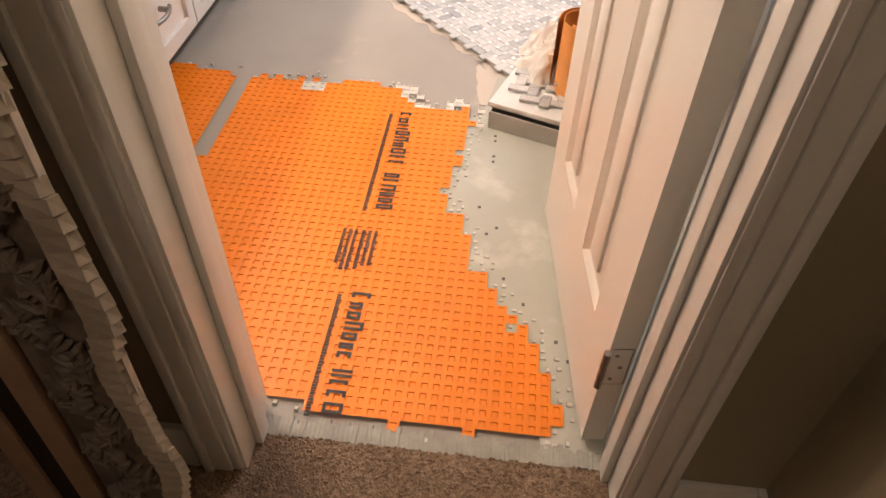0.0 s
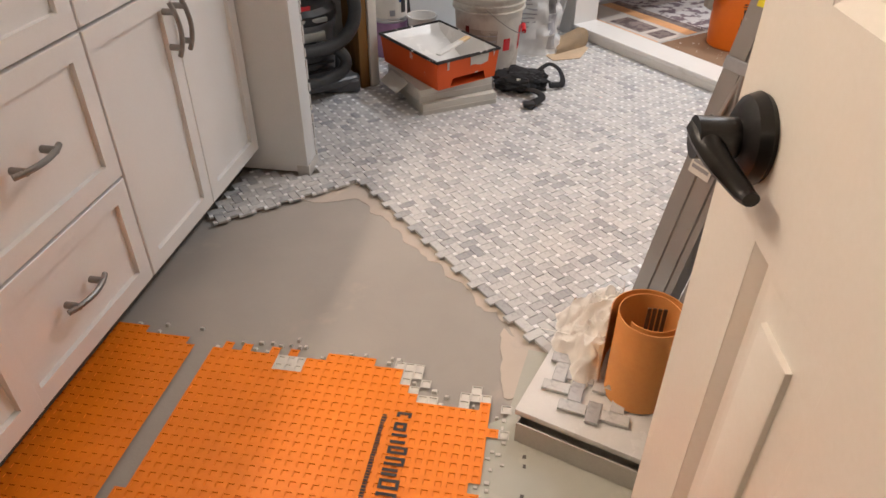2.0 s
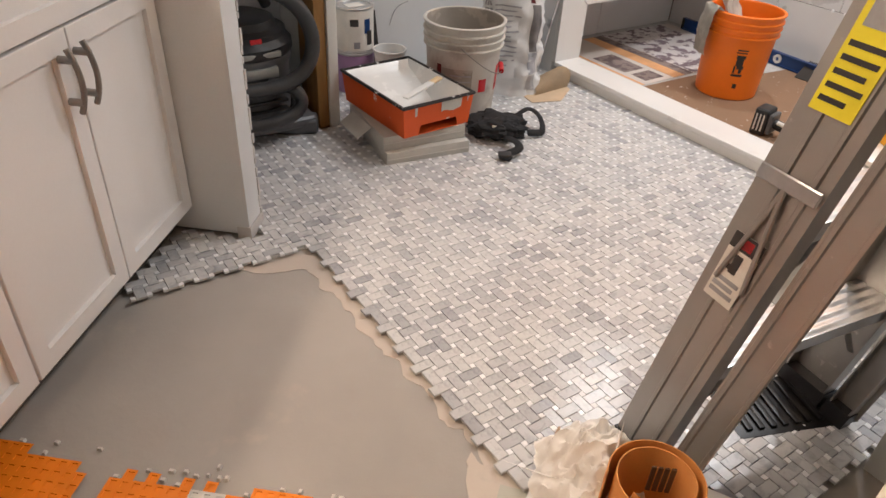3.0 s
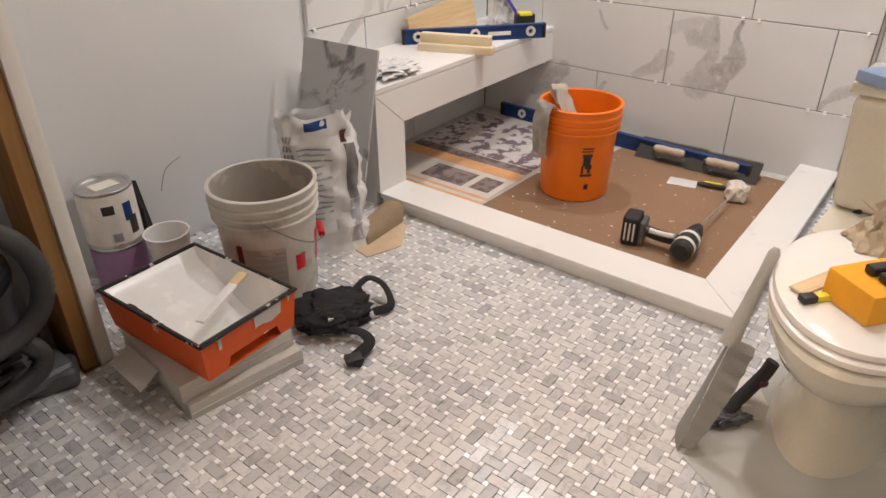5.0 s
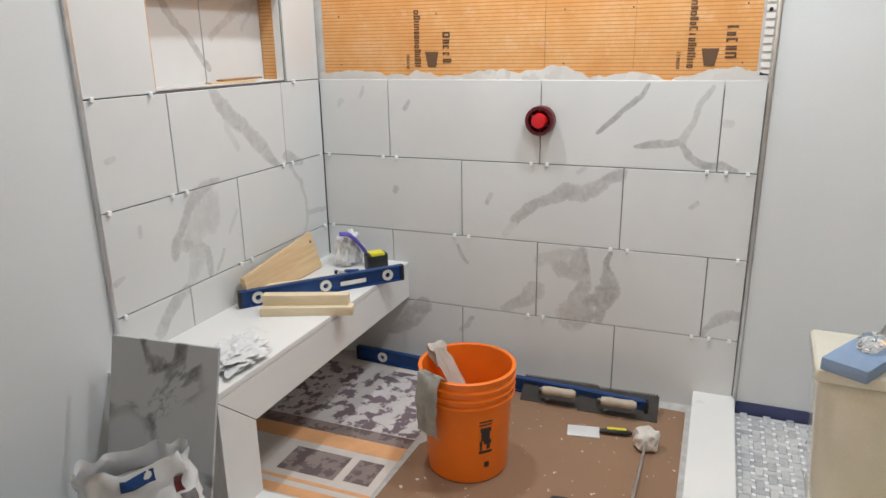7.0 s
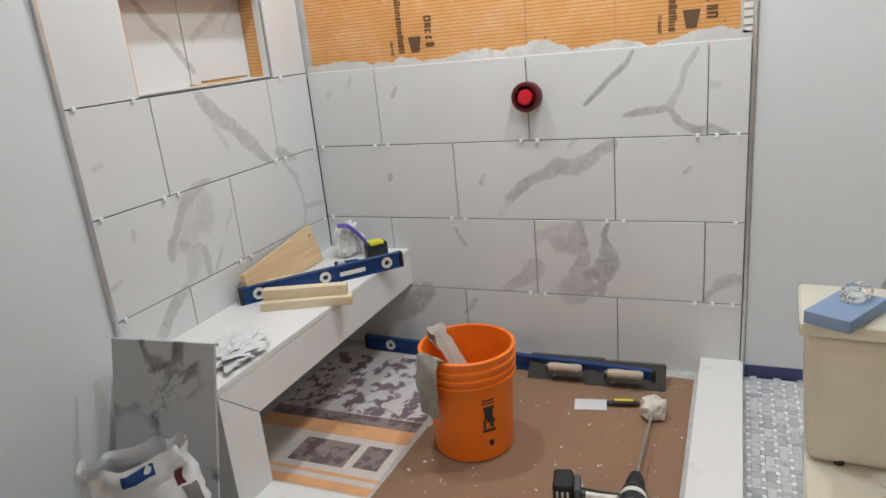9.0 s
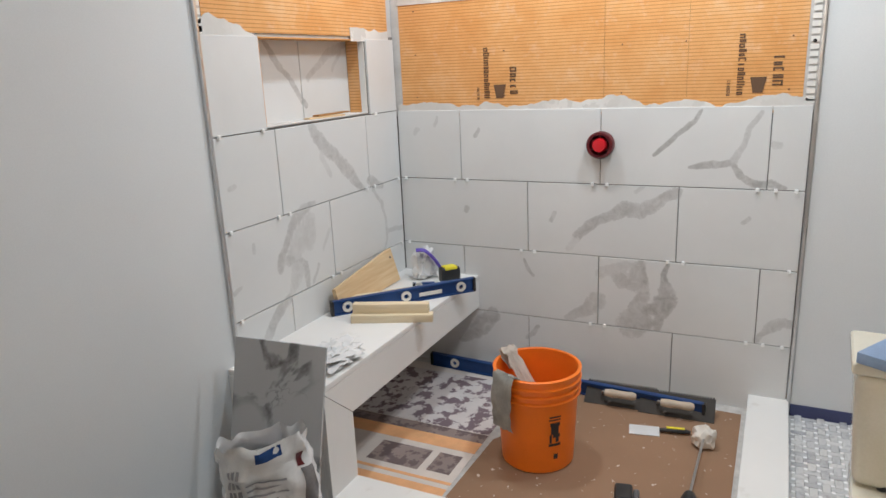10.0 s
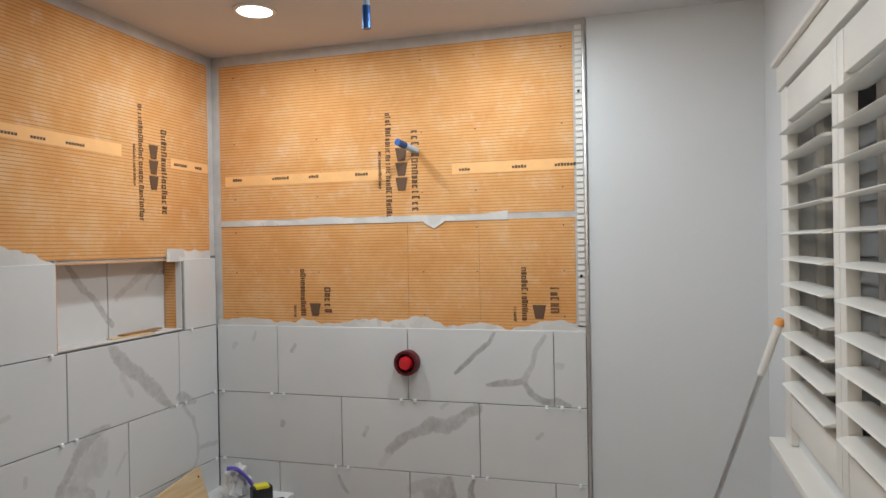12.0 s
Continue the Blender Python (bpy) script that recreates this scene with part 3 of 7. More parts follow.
# skim-coated strip by the door and threshold ridge
bm = bmesh.new()
poly = [(0.925, VL), (0.945, -0.05), (0.95, 0.06), (1.10, 0.02), (1.24, -0.06), (1.44, -0.16), (1.55, -0.20), (1.83, -0.165), (1.87, -0.10), (2.06, -0.07), (2.0, 0.45), (1.3, 0.40), (0.925, 0.16)]
prism(bm, [uv(*p) for p in poly], -0.007, -0.0035)
struct("floor_skim", bm, M_SKIM, "pale green-grey skimmed floor strip beside the door", "floor")
bm = bmesh.new()
rs = random.Random(2)
for k in range(72):
    v = VL + k * 0.0077
    w = rs.uniform(0.010, 0.024)
    dbox(bm, 0.920 + rs.uniform(0, 0.006), v, -0.007, 0.940 + w, v + 0.0085, -0.001 + rs.uniform(0, 0.003), 0.001)
struct("threshold_ridge", bm, M_RIDGE, "rough grey thinset ridge along the threshold", "threshold")

# ---- uncoupling membrane ----
PITCH = 0.0205
POLY = [(0.955, -0.985), (2.006, -0.985), (1.967, -0.75), (1.965, -0.565), (1.976, -0.39), (1.948, -0.319), (1.874, -0.262), (1.888, -0.128), (1.817, -0.128), (1.638, -0.150), (1.545, -0.165), (1.461, -0.118), (1.349, -0.076), (1.25, -0.032), (1.146, 0.047), (1.048, 0.075), (0.955, 0.09)]


def inside(p, poly):
    x, y = p
    c = False
    for (x0, y0), (x1, y1) in zip(poly, poly[1:] + poly[:1]):
        if (y0 > y) != (y1 > y) and x < (x1 - x0) * (y - y0) / (y1 - y0) + x0:
            c = not c
    return c


def rim_cell(bm, u, v, zt, zb, hole=0.54):
    """One square cavity with its rim, in the entry's axes."""
    h, q = PITCH / 2, PITCH / 2 * hole
    ring = []
    for r, z in ((h, zt), (q, zt), (q * 0.9, zb)):
        ring.append([bm.verts.new((*uv(u + a * r, v + b * r), z)) for a, b in ((-1, -1), (1, -1), (1, 1), (-1, 1))])
    for a, b in zip(ring, ring[1:]):
        for k in range(4):
            bm.faces.new((a[k], a[(k + 1) % 4], b[(k + 1) % 4], b[k]))
    bm.faces.new(ring[2])


def tooth(bm, u, v):
    """A crumb of dried thinset between two cavities."""
    a, b = PITCH * rs.uniform(0.14, 0.30), PITCH * rs.uniform(0.14, 0.32)
    du, dv = rs.uniform(-0.3, 0.3) * PITCH, rs.uniform(-0.3, 0.3) * PITCH
    lo = [bm.verts.new((*uv(u + du + i * a, v + dv + j * b), -0.0075)) for i, j in ((-1, -1), (1, -1), (1, 1), (-1, 1))]
    hi = [bm.verts.new((*uv(u + du + i * a * 0.7, v + dv + j * b * 0.7), -0.0008)) for i, j in ((-1, -1), (1, -1), (1, 1), (-1, 1))]
    bm.faces.new(hi)
    for k in range(4):
        bm.faces.new((lo[k], lo[(k + 1) % 4], hi[(k + 1) % 4], hi[k]))


rs = random.Random(11)
bm, bw, bd = bmesh.new(), bmesh.new(), bmesh.new()
PATCH = (1.940, -0.563)
for i in range(int(0.95 / PITCH), int(2.05 / PITCH)):
    for j in range(int(-0.975 / PITCH), int(0.30 / PITCH)):
        u, v = i * PITCH, j * PITCH
        if -0.770 < v < (-0.726 if u > 1.6 else -0.738):
            continue
        if u < 0.968 + 0.03 * (v < -0.33) and rs.random() < 0.9:
            if -0.39 < v < 0.09 and rs.random() < 0.35:
                tooth(bw, u, v)
            continue
        d = (0.006 if u > 1.86 or v < -0.6 else 0.011) * rs.uniform(-1, 1)
        if inside((u + d, v + d), POLY):
            white = abs(u - PATCH[0]) < 0.025 and abs(v - PATCH[1]) < 0.03 and rs.random() < 0.7
            rim_cell(bw if white else bm, u, v, 0.0005, -0.0013)
        elif any(inside((u + a * 0.045, v + b * 0.035), POLY) for a, b in ((-1, 0), (0, -1), (-0.7, -0.7))):
            if rs.random() < (0.30 if u > 1.90 and v < -0.36 else 0.8):
                if 1.80 < u < 1.97 and v > -0.36 and rs.random() < 0.6:
                    rim_cell(bw, u, v, -0.0010, -0.0032, rs.uniform(0.74, 0.86))
                else:
                    tooth(bw, u, v)
        elif v > -0.1 and any(inside((u, v - b), POLY) for b in (0.06, 0.09)) and rs.random() < 0.16:
            r = PITCH * 0.2
            bd.faces.new([bd.verts.new((*uv(u + a * r, v + b * r * rs.uniform(0.5, 1)), -0.0025)) for a, b in ((-1, -1), (1, -1), (1, 1), (-1, 1))])
membrane = tagged(part("floor_membrane", bm, M_MEM), "bright orange dimpled uncoupling membrane with black print", "floor membrane", kind="structure")
part("skimmed_edge", bw, M_MEMW, membrane, "membrane edge smeared with pale thinset")
part("pin_holes", bd, M_TOE, membrane, "small dark pits in the skim coat")


def print_run(bm, x, length, height, rnd, z=0.0, gap=0.18, tall=0.55, dashes=1.0):
    """A run of letter-sized bars along local x."""
    at = x
    while at < x + length:
        w = height * rnd.uniform(0.35, 0.62)
        if at + w > x + length:
            break
        h = height * (1.0 if rnd.random() < 0.3 else tall + rnd.uniform(0, 0.15))
        s = height * 0.17
        kind = rnd.random()
        bars = [(at, 0, at + s, h)]
        if kind < 0.75:
            bars.append((at + w - s, 0, at + w, h))
        if kind > 0.2:
            bars.append((at + s, h - s, at + w - s, h))
        if kind > 0.45:
            bars.append((at + s, 0, at + w - s, s))
        if height < 0.012:
            bars = [(at, 0, at + w, h)]
        for a, b, c, d in bars:
            f = bm.faces.new([bm.verts.new(q) for q in ((a, b, z), (c, b, z), (c, d, z), (a, d, z))])
        at += w + height * gap
    return bm


rs = random.Random(5)
for ua, ub in ((1.846, 1.475), (1.238, 0.968)):
    bm = bmesh.new()
    print_run(bm, 0.0, (ua - ub) * 0.60, 0.036, rs, tall=0.66)
    print_run(bm, (ua - ub) * 0.66, (ua - ub) * 0.34, 0.034, rs, tall=0.95)
    part("lettering", bm, M_INK, membrane, "black brand lettering", diag(ua, -0.306, 0.0022, 180))
    bm = bmesh.new()
    print_run(bm, 0.0, ua - ub, 0.009, rs, tall=0.8)
    part("small_print", bm, M_INK, membrane, "", diag(ua - 0.01, -0.333, 0.0022, 180))
for v in (-0.294, -0.307, -0.320, -0.336, -0.348, -0.36):
    bm = bmesh.new()
    print_run(bm, 0, 0.10 + rs.uniform(0, 0.02), 0.009, rs, tall=0.7)
    part("small_print", bm, M_INK, membrane, "", diag(1.408, v, 0.0022, 180))

# ---- shower: bench, curb, base ----
CX0, CX1, CY0, CY1, CZ = 2.783, 2.930, 1.789, 1.932, 0.062
struct("shower_base", box(CX1, CY1, -0.02, XB + 0.014, YL + 0.014, -0.002), M_BED, "grey shower base under protective sheets", "shower base")
bm = bmesh.new()
prism(bm, [(CX0 + 0.012, 3.08), (CX0 + 0.012, CY0 + 0.012), (XB + 0.01, CY0 + 0.012), (XB + 0.01, CY1 - 0.006), (CX1 - 0.006, CY1 - 0.006), (CX1 - 0.006, 3.08)], -0.02, CZ - 0.018)
curb = tagged(part("shower_curb", bm, M_CURB), "white mitred stone curb round the shower", "shower curb", kind="structure")
bm = bmesh.new()
prism(bm, [(CX0, 3.082), (CX0, CY0 + 0.001), (CX1 - 0.001, CY1), (CX1 - 0.001, 3.082)], CZ - 0.018, CZ)
bmesh.ops.bevel(bm, geom=bm.edges[:], offset=0.002, segments=1, affect="EDGES")
part("curb_cap", bm, M_CURB, curb)
bm = bmesh.new()
prism(bm, [(CX0 + 0.0015, CY0), (XB + 0.012, CY0), (XB + 0.012, CY1), (CX1 + 0.0005, CY1)], CZ - 0.018, CZ)
bmesh.ops.bevel(bm, geom=bm.edges[:], offset=0.002, segments=1, affect="EDGES")
part("curb_cap", bm, M_CURB, curb)
BZ = 0.445
bench = thing("shower_bench", pose(CX0, 3.08, 0), "white mitred stone bench across the shower end", "bench")
bm = bmesh.new()
bx(bm, 0.003, 0.0, BZ - 0.02, XB - CX0 + 0.012, YL - 3.08 + 0.012, BZ, 0.0015)
part("bench_top", bm, M_CURB, bench)
bm = bmesh.new()
W = XB - CX0 + 0.010
v = [bm.verts.new(q) for q in ((0.0, 0, BZ - 0.021), (W, 0, BZ - 0.021), (W, 0, BZ - 0.150), (0.148, 0, BZ - 0.150))]
w = [bm.verts.new((q.co.x, 0.02, q.co.z)) for q in v]
bm.faces.new(v), bm.faces.new(list(reversed(w)))
for k in range(4):
    bm.faces.new((v[k], w[k], w[(k + 1) % 4], v[(k + 1) % 4]))
part("bench_fascia", bm, M_CURB, bench)
bm = bmesh.new()
v = [bm.verts.new(q) for q in ((0.0, 0, BZ - 0.0235), (0.146, 0, BZ - 0.152), (0.146, 0, CZ), (0.0, 0, CZ))]
w = [bm.verts.new((q.co.x, 0.02, q.co.z)) for q in v]
bm.faces.new(v), bm.faces.new(list(reversed(w)))
for k in range(4):
    bm.faces.new((v[k], w[k], w[(k + 1) % 4], v[(k + 1) % 4]))
part("bench_leg", bm, M_CURB, bench)
part("bench_end", box(0.0, 0.021, -0.008, 0.145, YL - 3.08, BZ - 0.021, 0.002), M_CURB, bench)

# ---- wall finishes above the tile ----


def board(name, bm, parent, material=M_FLEECE, label=""):
    return part(name, bm, material, parent, label)


board("fleece_panel", box(XB + 0.006, 1.835, 1.655, XB + 0.013, 3.425, 2.355), wall_back, label="orange fleece waterproofing panel")
board("fleece_panel", box(XB + 0.006, 1.835, 1.16, XB + 0.013, 3.425, 1.630), wall_back, label="orange fleece waterproofing panel")
board("fleece_panel", box(2.870, YL + 0.006, 1.50, 3.955, YL + 0.013, 2.355), wall_left, label="orange fleece waterproofing panel")
board("seal_band", box(XB + 0.0045, 1.785, 1.16, XB + 0.013, YL + 0.013, ZC), wall_back, M_SEAL, "grey sealing band")
bpy.data.objects["seal_band"].location.x = 0.0025
bm = bmesh.new()
bx(bm, 2.838, YL + 0.0075, 1.50, XB + 0.003, YL + 0.0138, ZC)
board("seal_band", bm, wall_left, M_SEAL)
for v0, v1, z in ((1.835, 2.33, 1.841), (2.60, 3.40, 1.832)):
    board("printed_band", box(XB + 0.0052, v0, z - 0.022, XB + 0.006, v1, z + 0.022), wall_back, M_KBAND)
board("printed_band", box(2.875, YL + 0.0052, 1.885, 3.42, YL + 0.006, 1.93), wall_left, M_KBAND)
board("printed_band", box(3.70, YL + 0.0052, 1.868, 3.95, YL + 0.006, 1.91), wall_left, M_KBAND)

rp = random.Random(14)
for y in (3.36, 3.16, 2.98, 2.76, 2.30, 2.08, 1.91):
    for k in range(rp.choice((4, 5, 7))):
        part("printed_word", box(XB + 0.0046, y - 0.012 * k - 0.0095, 1.832, XB + 0.0052, y - 0.012 * k, 1.841 + rp.uniform(0, 0.004)), M_INKB, wall_back)
for x in (2.89, 3.02, 3.16, 3.72, 3.86):
    for k in range(rp.choice((4, 5, 7))):
        part("printed_word", box(x + 0.012 * k, YL + 0.0046, 1.896 if x < 3.5 else 1.881, x + 0.012 * k + 0.0095, YL + 0.0052, 1.905 if x < 3.5 else 1.892), M_INKB, wall_left)
# board seams and fastener dimples showing through the fleece
for y, z0, z1 in ((2.527, 1.22, 1.62), (2.22, 1.22, 1.62)):
    part("board_seam", box(XB + 0.0052, y, z0, XB + 0.006, y + 0.0012, z1), M_STUD, wall_back)
for y in (1.88, 2.23, 2.46, 2.94, 3.35):
    for z in (1.24, 1.42, 1.60, 1.75, 2.0, 2.3):
        if rp.random() < 0.7:
            bm = bmesh.new()
            cyl(bm, (XB + 0.0048, y, z), (XB + 0.006, y, z), 0.003, n=8)
            part("fastener_dimple", bm, M_INKB, wall_back)


def ragged(y0, y1, zlo, zhi, step, seed, amp):
    """Outline of a trowelled smear: straight below, ragged above."""
    rnd = random.Random(seed)
    top, y = [], y0
    while y < y1:
        top.append((y, zhi + amp * noise.noise(Vector((y * 5, seed, 0))) * 1.6 + amp * 0.5 * noise.noise(Vector((y * 23, seed, 3))) + rnd.uniform(-1, 1) * amp * 0.06))
        y += step
    return [(y0, zlo), (y1, zlo)] + list(reversed(top))


def smear(name, poly, plane, parent):
    bm = bmesh.new()
    prism(bm, poly, 0.0, 0.0025)
    m = Matrix(((0, 0, -1, XB + (0.0055 if name == "thinset_smear" else 0.0048)), (1, 0, 0, 0), (0, 1, 0, 0), (0, 0, 0, 1))) if plane == "x" else Matrix(((1, 0, 0, 0), (0, 0, -1, YL + 0.0055), (0, 1, 0, 0), (0, 0, 0, 1)))
    bmesh.ops.transform(bm, matrix=m, verts=bm.verts)
    part(name, bm, M_BLEND, parent, "ragged smear of white thinset")


smear("thinset_smear", ragged(1.80, 3.45, 1.17, 1.210, 0.008, 3, 0.034), "x", wall_back)
smear("thinset_smear", ragged(2.10, 3.43, 1.628, 1.654, 0.012, 9, 0.008), "x", wall_back)
smear("thinset_patch", [(2.37, 1.622), (2.41, 1.598), (2.45, 1.620), (2.47, 1.65), (2.35, 1.65)], "x", wall_back)
smear("thinset_smear", ragged(2.85, 3.10, 1.48, 1.525, 0.010, 21, 0.03), "y", wall_left)
smear("thinset_smear", ragged(3.66, 3.955, 1.48, 1.525, 0.010, 31, 0.02), "y", wall_left)

# printed marks on the fleece
rs = random.Random(8)
MY = Matrix(((0, 1, 0, 0), (0, 0, -1, YL + 0.0042), (-1, 0, 0, 0), (0, 0, 0, 1)))


def fleece_print(a, z, wall, plane, upto):
    def put(name, bm, da, dz):
        bmesh.ops.transform(bm, matrix=Matrix.Translation((-(z - dz), (-(a + da) if plane == "x" else a + da), 0)), verts=bm.verts)
        m = Matrix(((0, 0, 1, XB + 0.0042), (0, -1, 0, 0), (-1, 0, 0, 0), (0, 0, 0, 1))) if plane == "x" else MY
        bmesh.ops.transform(bm, matrix=m, verts=bm.verts)
        part(name, bm, M_INKB, wall)
    s = 1
    bm = bmesh.new()
    print_run(bm, 0, min(0.46, upto), 0.026, rs, tall=0.7)
    put("printed_line", bm, -0.085 * -s if plane == "x" else -0.10, 0)
    bm = bmesh.new()
    print_run(bm, 0.16, max(0.02, min(0.16, upto - 0.16)), 0.014, rs, tall=0.7)
    put("printed_line", bm, 0.118 if plane == "x" else -0.13, 0)
    bm = bmesh.new()
    print_run(bm, 0.08, min(0.36, upto - 0.09), 0.034, rs, tall=0.7)
    put("printed_line", bm, -0.03 if plane == "x" else 0.03, 0)
    bm = bmesh.new()
    for k in range(3):
        x = 0.15 + k * 0.062
        if x + 0.055 > upto:
            break
        bm.faces.new([bm.verts.new(q) for q in ((x, -0.022, 0), (x + 0.055, -0.011, 0), (x + 0.055, 0.021, 0), (x, 0.032, 0))])
    if len(bm.faces):
        put("printed_mark", bm, 0.02 if plane == "x" else -0.02, 0)
    else:
        bm.free()


fleece_print(2.535, 2.09, wall_back, "x", 0.46)
fleece_print(2.945, 1.435, wall_back, "x", 0.215)
fleece_print(1.965, 1.435, wall_back, "x", 0.215)
fleece_print(3.61, 2.10, wall_left, "y", 0.46)

# metal edge strips
struct("trim_edge_left", box(2.826, YL - 0.012, 0.0, 2.838, YL + 0.013, ZC, 0.002), M_CHROME, "satin metal tile edge strip", "trim")
struct("trim_edge_right", box(XB - 0.010, 1.784, 0.0, XB + 0.013, 1.796, ZC, 0.002), M_CHROME, "satin metal tile edge strip", "trim")
bm = bmesh.new()
for k in range(48):
    bx(bm, XB + 0.003, 1.800, 1.20 + k * 0.0247, XB + 0.0045, 1.826, 1.20 + k * 0.0247 + 0.017)
struct("trim_perforated_flange", bm, M_TRIM, "white perforated anchoring flange of the edge strip", "trim")
bm = bmesh.new()
for k in range(48):
    bx(bm, 2.842, YL + 0.003, 1.20 + k * 0.0247, 2.864, YL + 0.0045, 1.20 + k * 0.0247 + 0.017)
struct("trim_perforated_flange_left", bm, M_TRIM, "white perforated anchoring flange of the edge strip", "trim")
for px, pz in ((1.813, 2.12), (1.813, 1.40)):
    bm = bmesh.new()
    cyl(bm, (XB + 0.001, px, pz), (XB + 0.004, px, pz), 0.006, n=12)
    tagged(part("screw", bm, M_BLACK), "dark screw head in the metal flange", "screw")

# niche lining
niche = thing("shower_niche", pose(NX0, YL, NZ0), "recessed shower niche lined with marble tile", "niche")
D = 0.088
part("niche_side", box(NX1 - NX0 - 0.004, 0.004, 0, NX1 - NX0, D, NZ1 - NZ0), M_FLEECE, niche, "bare orange niche side")
part("niche_side", box(NX1 - NX0 - 0.005, 0.002, 0, NX1 - NX0 - 0.003, 0.03, NZ1 - NZ0), M_CURB, niche)
part("niche_side", box(0.0, 0.004, 0, 0.004, D, NZ1 - NZ0), M_FLEECE, niche)
part("niche_top", box(0.0, 0.004, NZ1 - NZ0 - 0.004, NX1 - NX0, D, NZ1 - NZ0), M_FLEECE, niche)
part("niche_floor", box(0.0, 0.002, 0.0, NX1 - NX0 - 0.005, D, 0.004), M_BLEND, niche)
shims = thing("wooden_shims", pose(3.38, YL + 0.03, NZ0 + 0.004, 0, 0, -8), "thin wooden shims lying in the niche", "shim")
part("shim", box(0, 0, 0, 0.20, 0.03, 0.006, 0.001), M_PINE, shims)
part("shim", box(0, 0, 0, 0.24, 0.028, 0.006, 0.001), M_STUD, shims, at=pose(0.06, 0.008, 0.0062, 0, 0, 12))

# ---- ceiling fixtures ----
for k, (lx, ly) in enumerate(LIGHTS + [ROOM]):
    d = thing("recessed_downlight", pose(lx, ly, ZC), "round lit recessed ceiling downlight", "downlight", "ceiling downlights")
    bm = bmesh.new()
    lathe(bm, [(0.062, -0.001), (0.078, -0.001), (0.076, -0.006), (0.066, -0.007), (0.064, -0.005)], 36)
    part("trim_ring", bm, M_TRIM, d)
    bm = bmesh.new()
    lathe(bm, [(0.001, -0.0052), (0.0625, -0.0052), (0.0620, -0.0075), (0.001, -0.0085)], 32)
    part("lens", bm, M_GLOW, d, "glowing frosted lens")
bar = thing("vanity_light", diag(2.02, -1.52, 1.95), "wall light with three glowing globes above the vanity", "wall light")
part("backplate", box(-0.5, -0.03, -0.04, 0.5, 0.0, 0.04, 0.01), M_STEEL, bar)
for lu, lv in VAN:
    bm = bmesh.new()
    cyl(bm, (lu - 2.02, -0.03, 0.0), (lu - 2.02, -0.11, 0.0), 0.015)
    part("arm", bm, M_STEEL, bar)

# ---- vanity ----


def shaker(bm, w, h, rail=0.055, th=0.02):
    """Shaker front in the local x-z plane, facing -y: one slab with a recessed panel."""
    bx(bm, 0, -th, 0, w, 0, h)
    f = min(bm.faces, key=lambda q: q.calc_center_median().y)
    bmesh.ops.inset_region(bm, faces=[f], thickness=rail, depth=0.0)
    bmesh.ops.inset_region(bm, faces=[f], thickness=0.0012, depth=-0.010)
    es = [e for e in bm.edges if all(abs(v.co.y + th) < 1e-5 for v in e.verts) and any(abs(v.co.x) < 1e-5 or abs(v.co.x - w) < 1e-5 for v in e.verts)]
    es = [e for e in es if len({(abs(v.co.x) < 1e-5 or abs(v.co.x - w) < 1e-5 or abs(v.co.z) < 1e-5 or abs(v.co.z - h) < 1e-5) for v in e.verts}) == 1 and all(abs(v.co.x) < 1e-5 or abs(v.co.x - w) < 1e-5 for v in e.verts)]
    bmesh.ops.bevel(bm, geom=es, offset=0.0015, segments=1, affect="EDGES")
    return bm


def pull(parent, x, z, length, upright):
    h = part("handle", bmesh.new(), M_STEEL, parent, "brushed nickel bar pull")
    bm = bmesh.new()
    n = 12
    pts = []
    for k in range(n + 1):
        s = k / n - 0.5
        o = -0.052 + 0.014 * (2 * s) ** 2
        pts.append((x, o, z + s * length) if upright else (x + s * length, o, z))
    tube(bm, pts, 0.0055, 10)
    for s in (-0.33, 0.33):
        a = (x, -0.02, z + s * length) if upright else (x + s * length, -0.02, z)
        b = (x, -0.048, z + s * length) if upright else (x + s * length, -0.048, z)
        cyl(bm, a, b, 0.007, n=12)
    bm.to_mesh(h.data)
    bm.free()
    smooth(h)


VV, VZ = -0.918, 0.080
van = lambda u: diag(u, VV, VZ)
bank = thing("drawer_cabinet", van(1.652), "white shaker drawer cabinet with nickel pulls", "cabinet")
part("body", box(0.001, 0.001, 0, 0.413, 0.58, 0.77, 0.001), M_CAB, bank)
for z0, z1 in ((0.004, 0.252), (0.258, 0.541), (0.547, 0.765)):
    bm = bmesh.new()
    shaker(bm, 0.410, z1 - z0)
    d = part("drawer_front", bm, M_CAB, bank, at=pose(0.003, 0, z0))
    pull(d, 0.195, (z1 - z0) * 0.52, 0.115, False)
bank2 = copy_thing(bank, van(1.238))
doors = thing("vanity_cabinet", van(2.068), "white shaker vanity cabinet with two doors", "cabinet")
part("body", box(0.001, 0.001, 0, 0.617, 0.58, 0.77, 0.001), M_CAB, doors)
for k in range(2):
    bm = bmesh.new()
    shaker(bm, 0.305, 0.537)
    d = part("door", bm, M_CAB, doors, at=pose(0.003 + k * 0.308, 0, 0.004))
    pull(d, 0.305 - 0.034 if k == 0 else 0.010, 0.455, 0.115, True)
bm = bmesh.new()
shaker(bm, 0.613, 0.218, 0.05)
part("drawer_front", bm, M_CAB, doors, at=pose(0.003, 0, 0.547))
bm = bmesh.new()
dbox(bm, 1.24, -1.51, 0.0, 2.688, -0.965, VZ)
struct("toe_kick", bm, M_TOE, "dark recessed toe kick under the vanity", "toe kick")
bm = bmesh.new()
dbox(bm, 1.23, -1.518, VZ + 0.771, 2.688, -0.900, VZ + 0.80, 0.003)
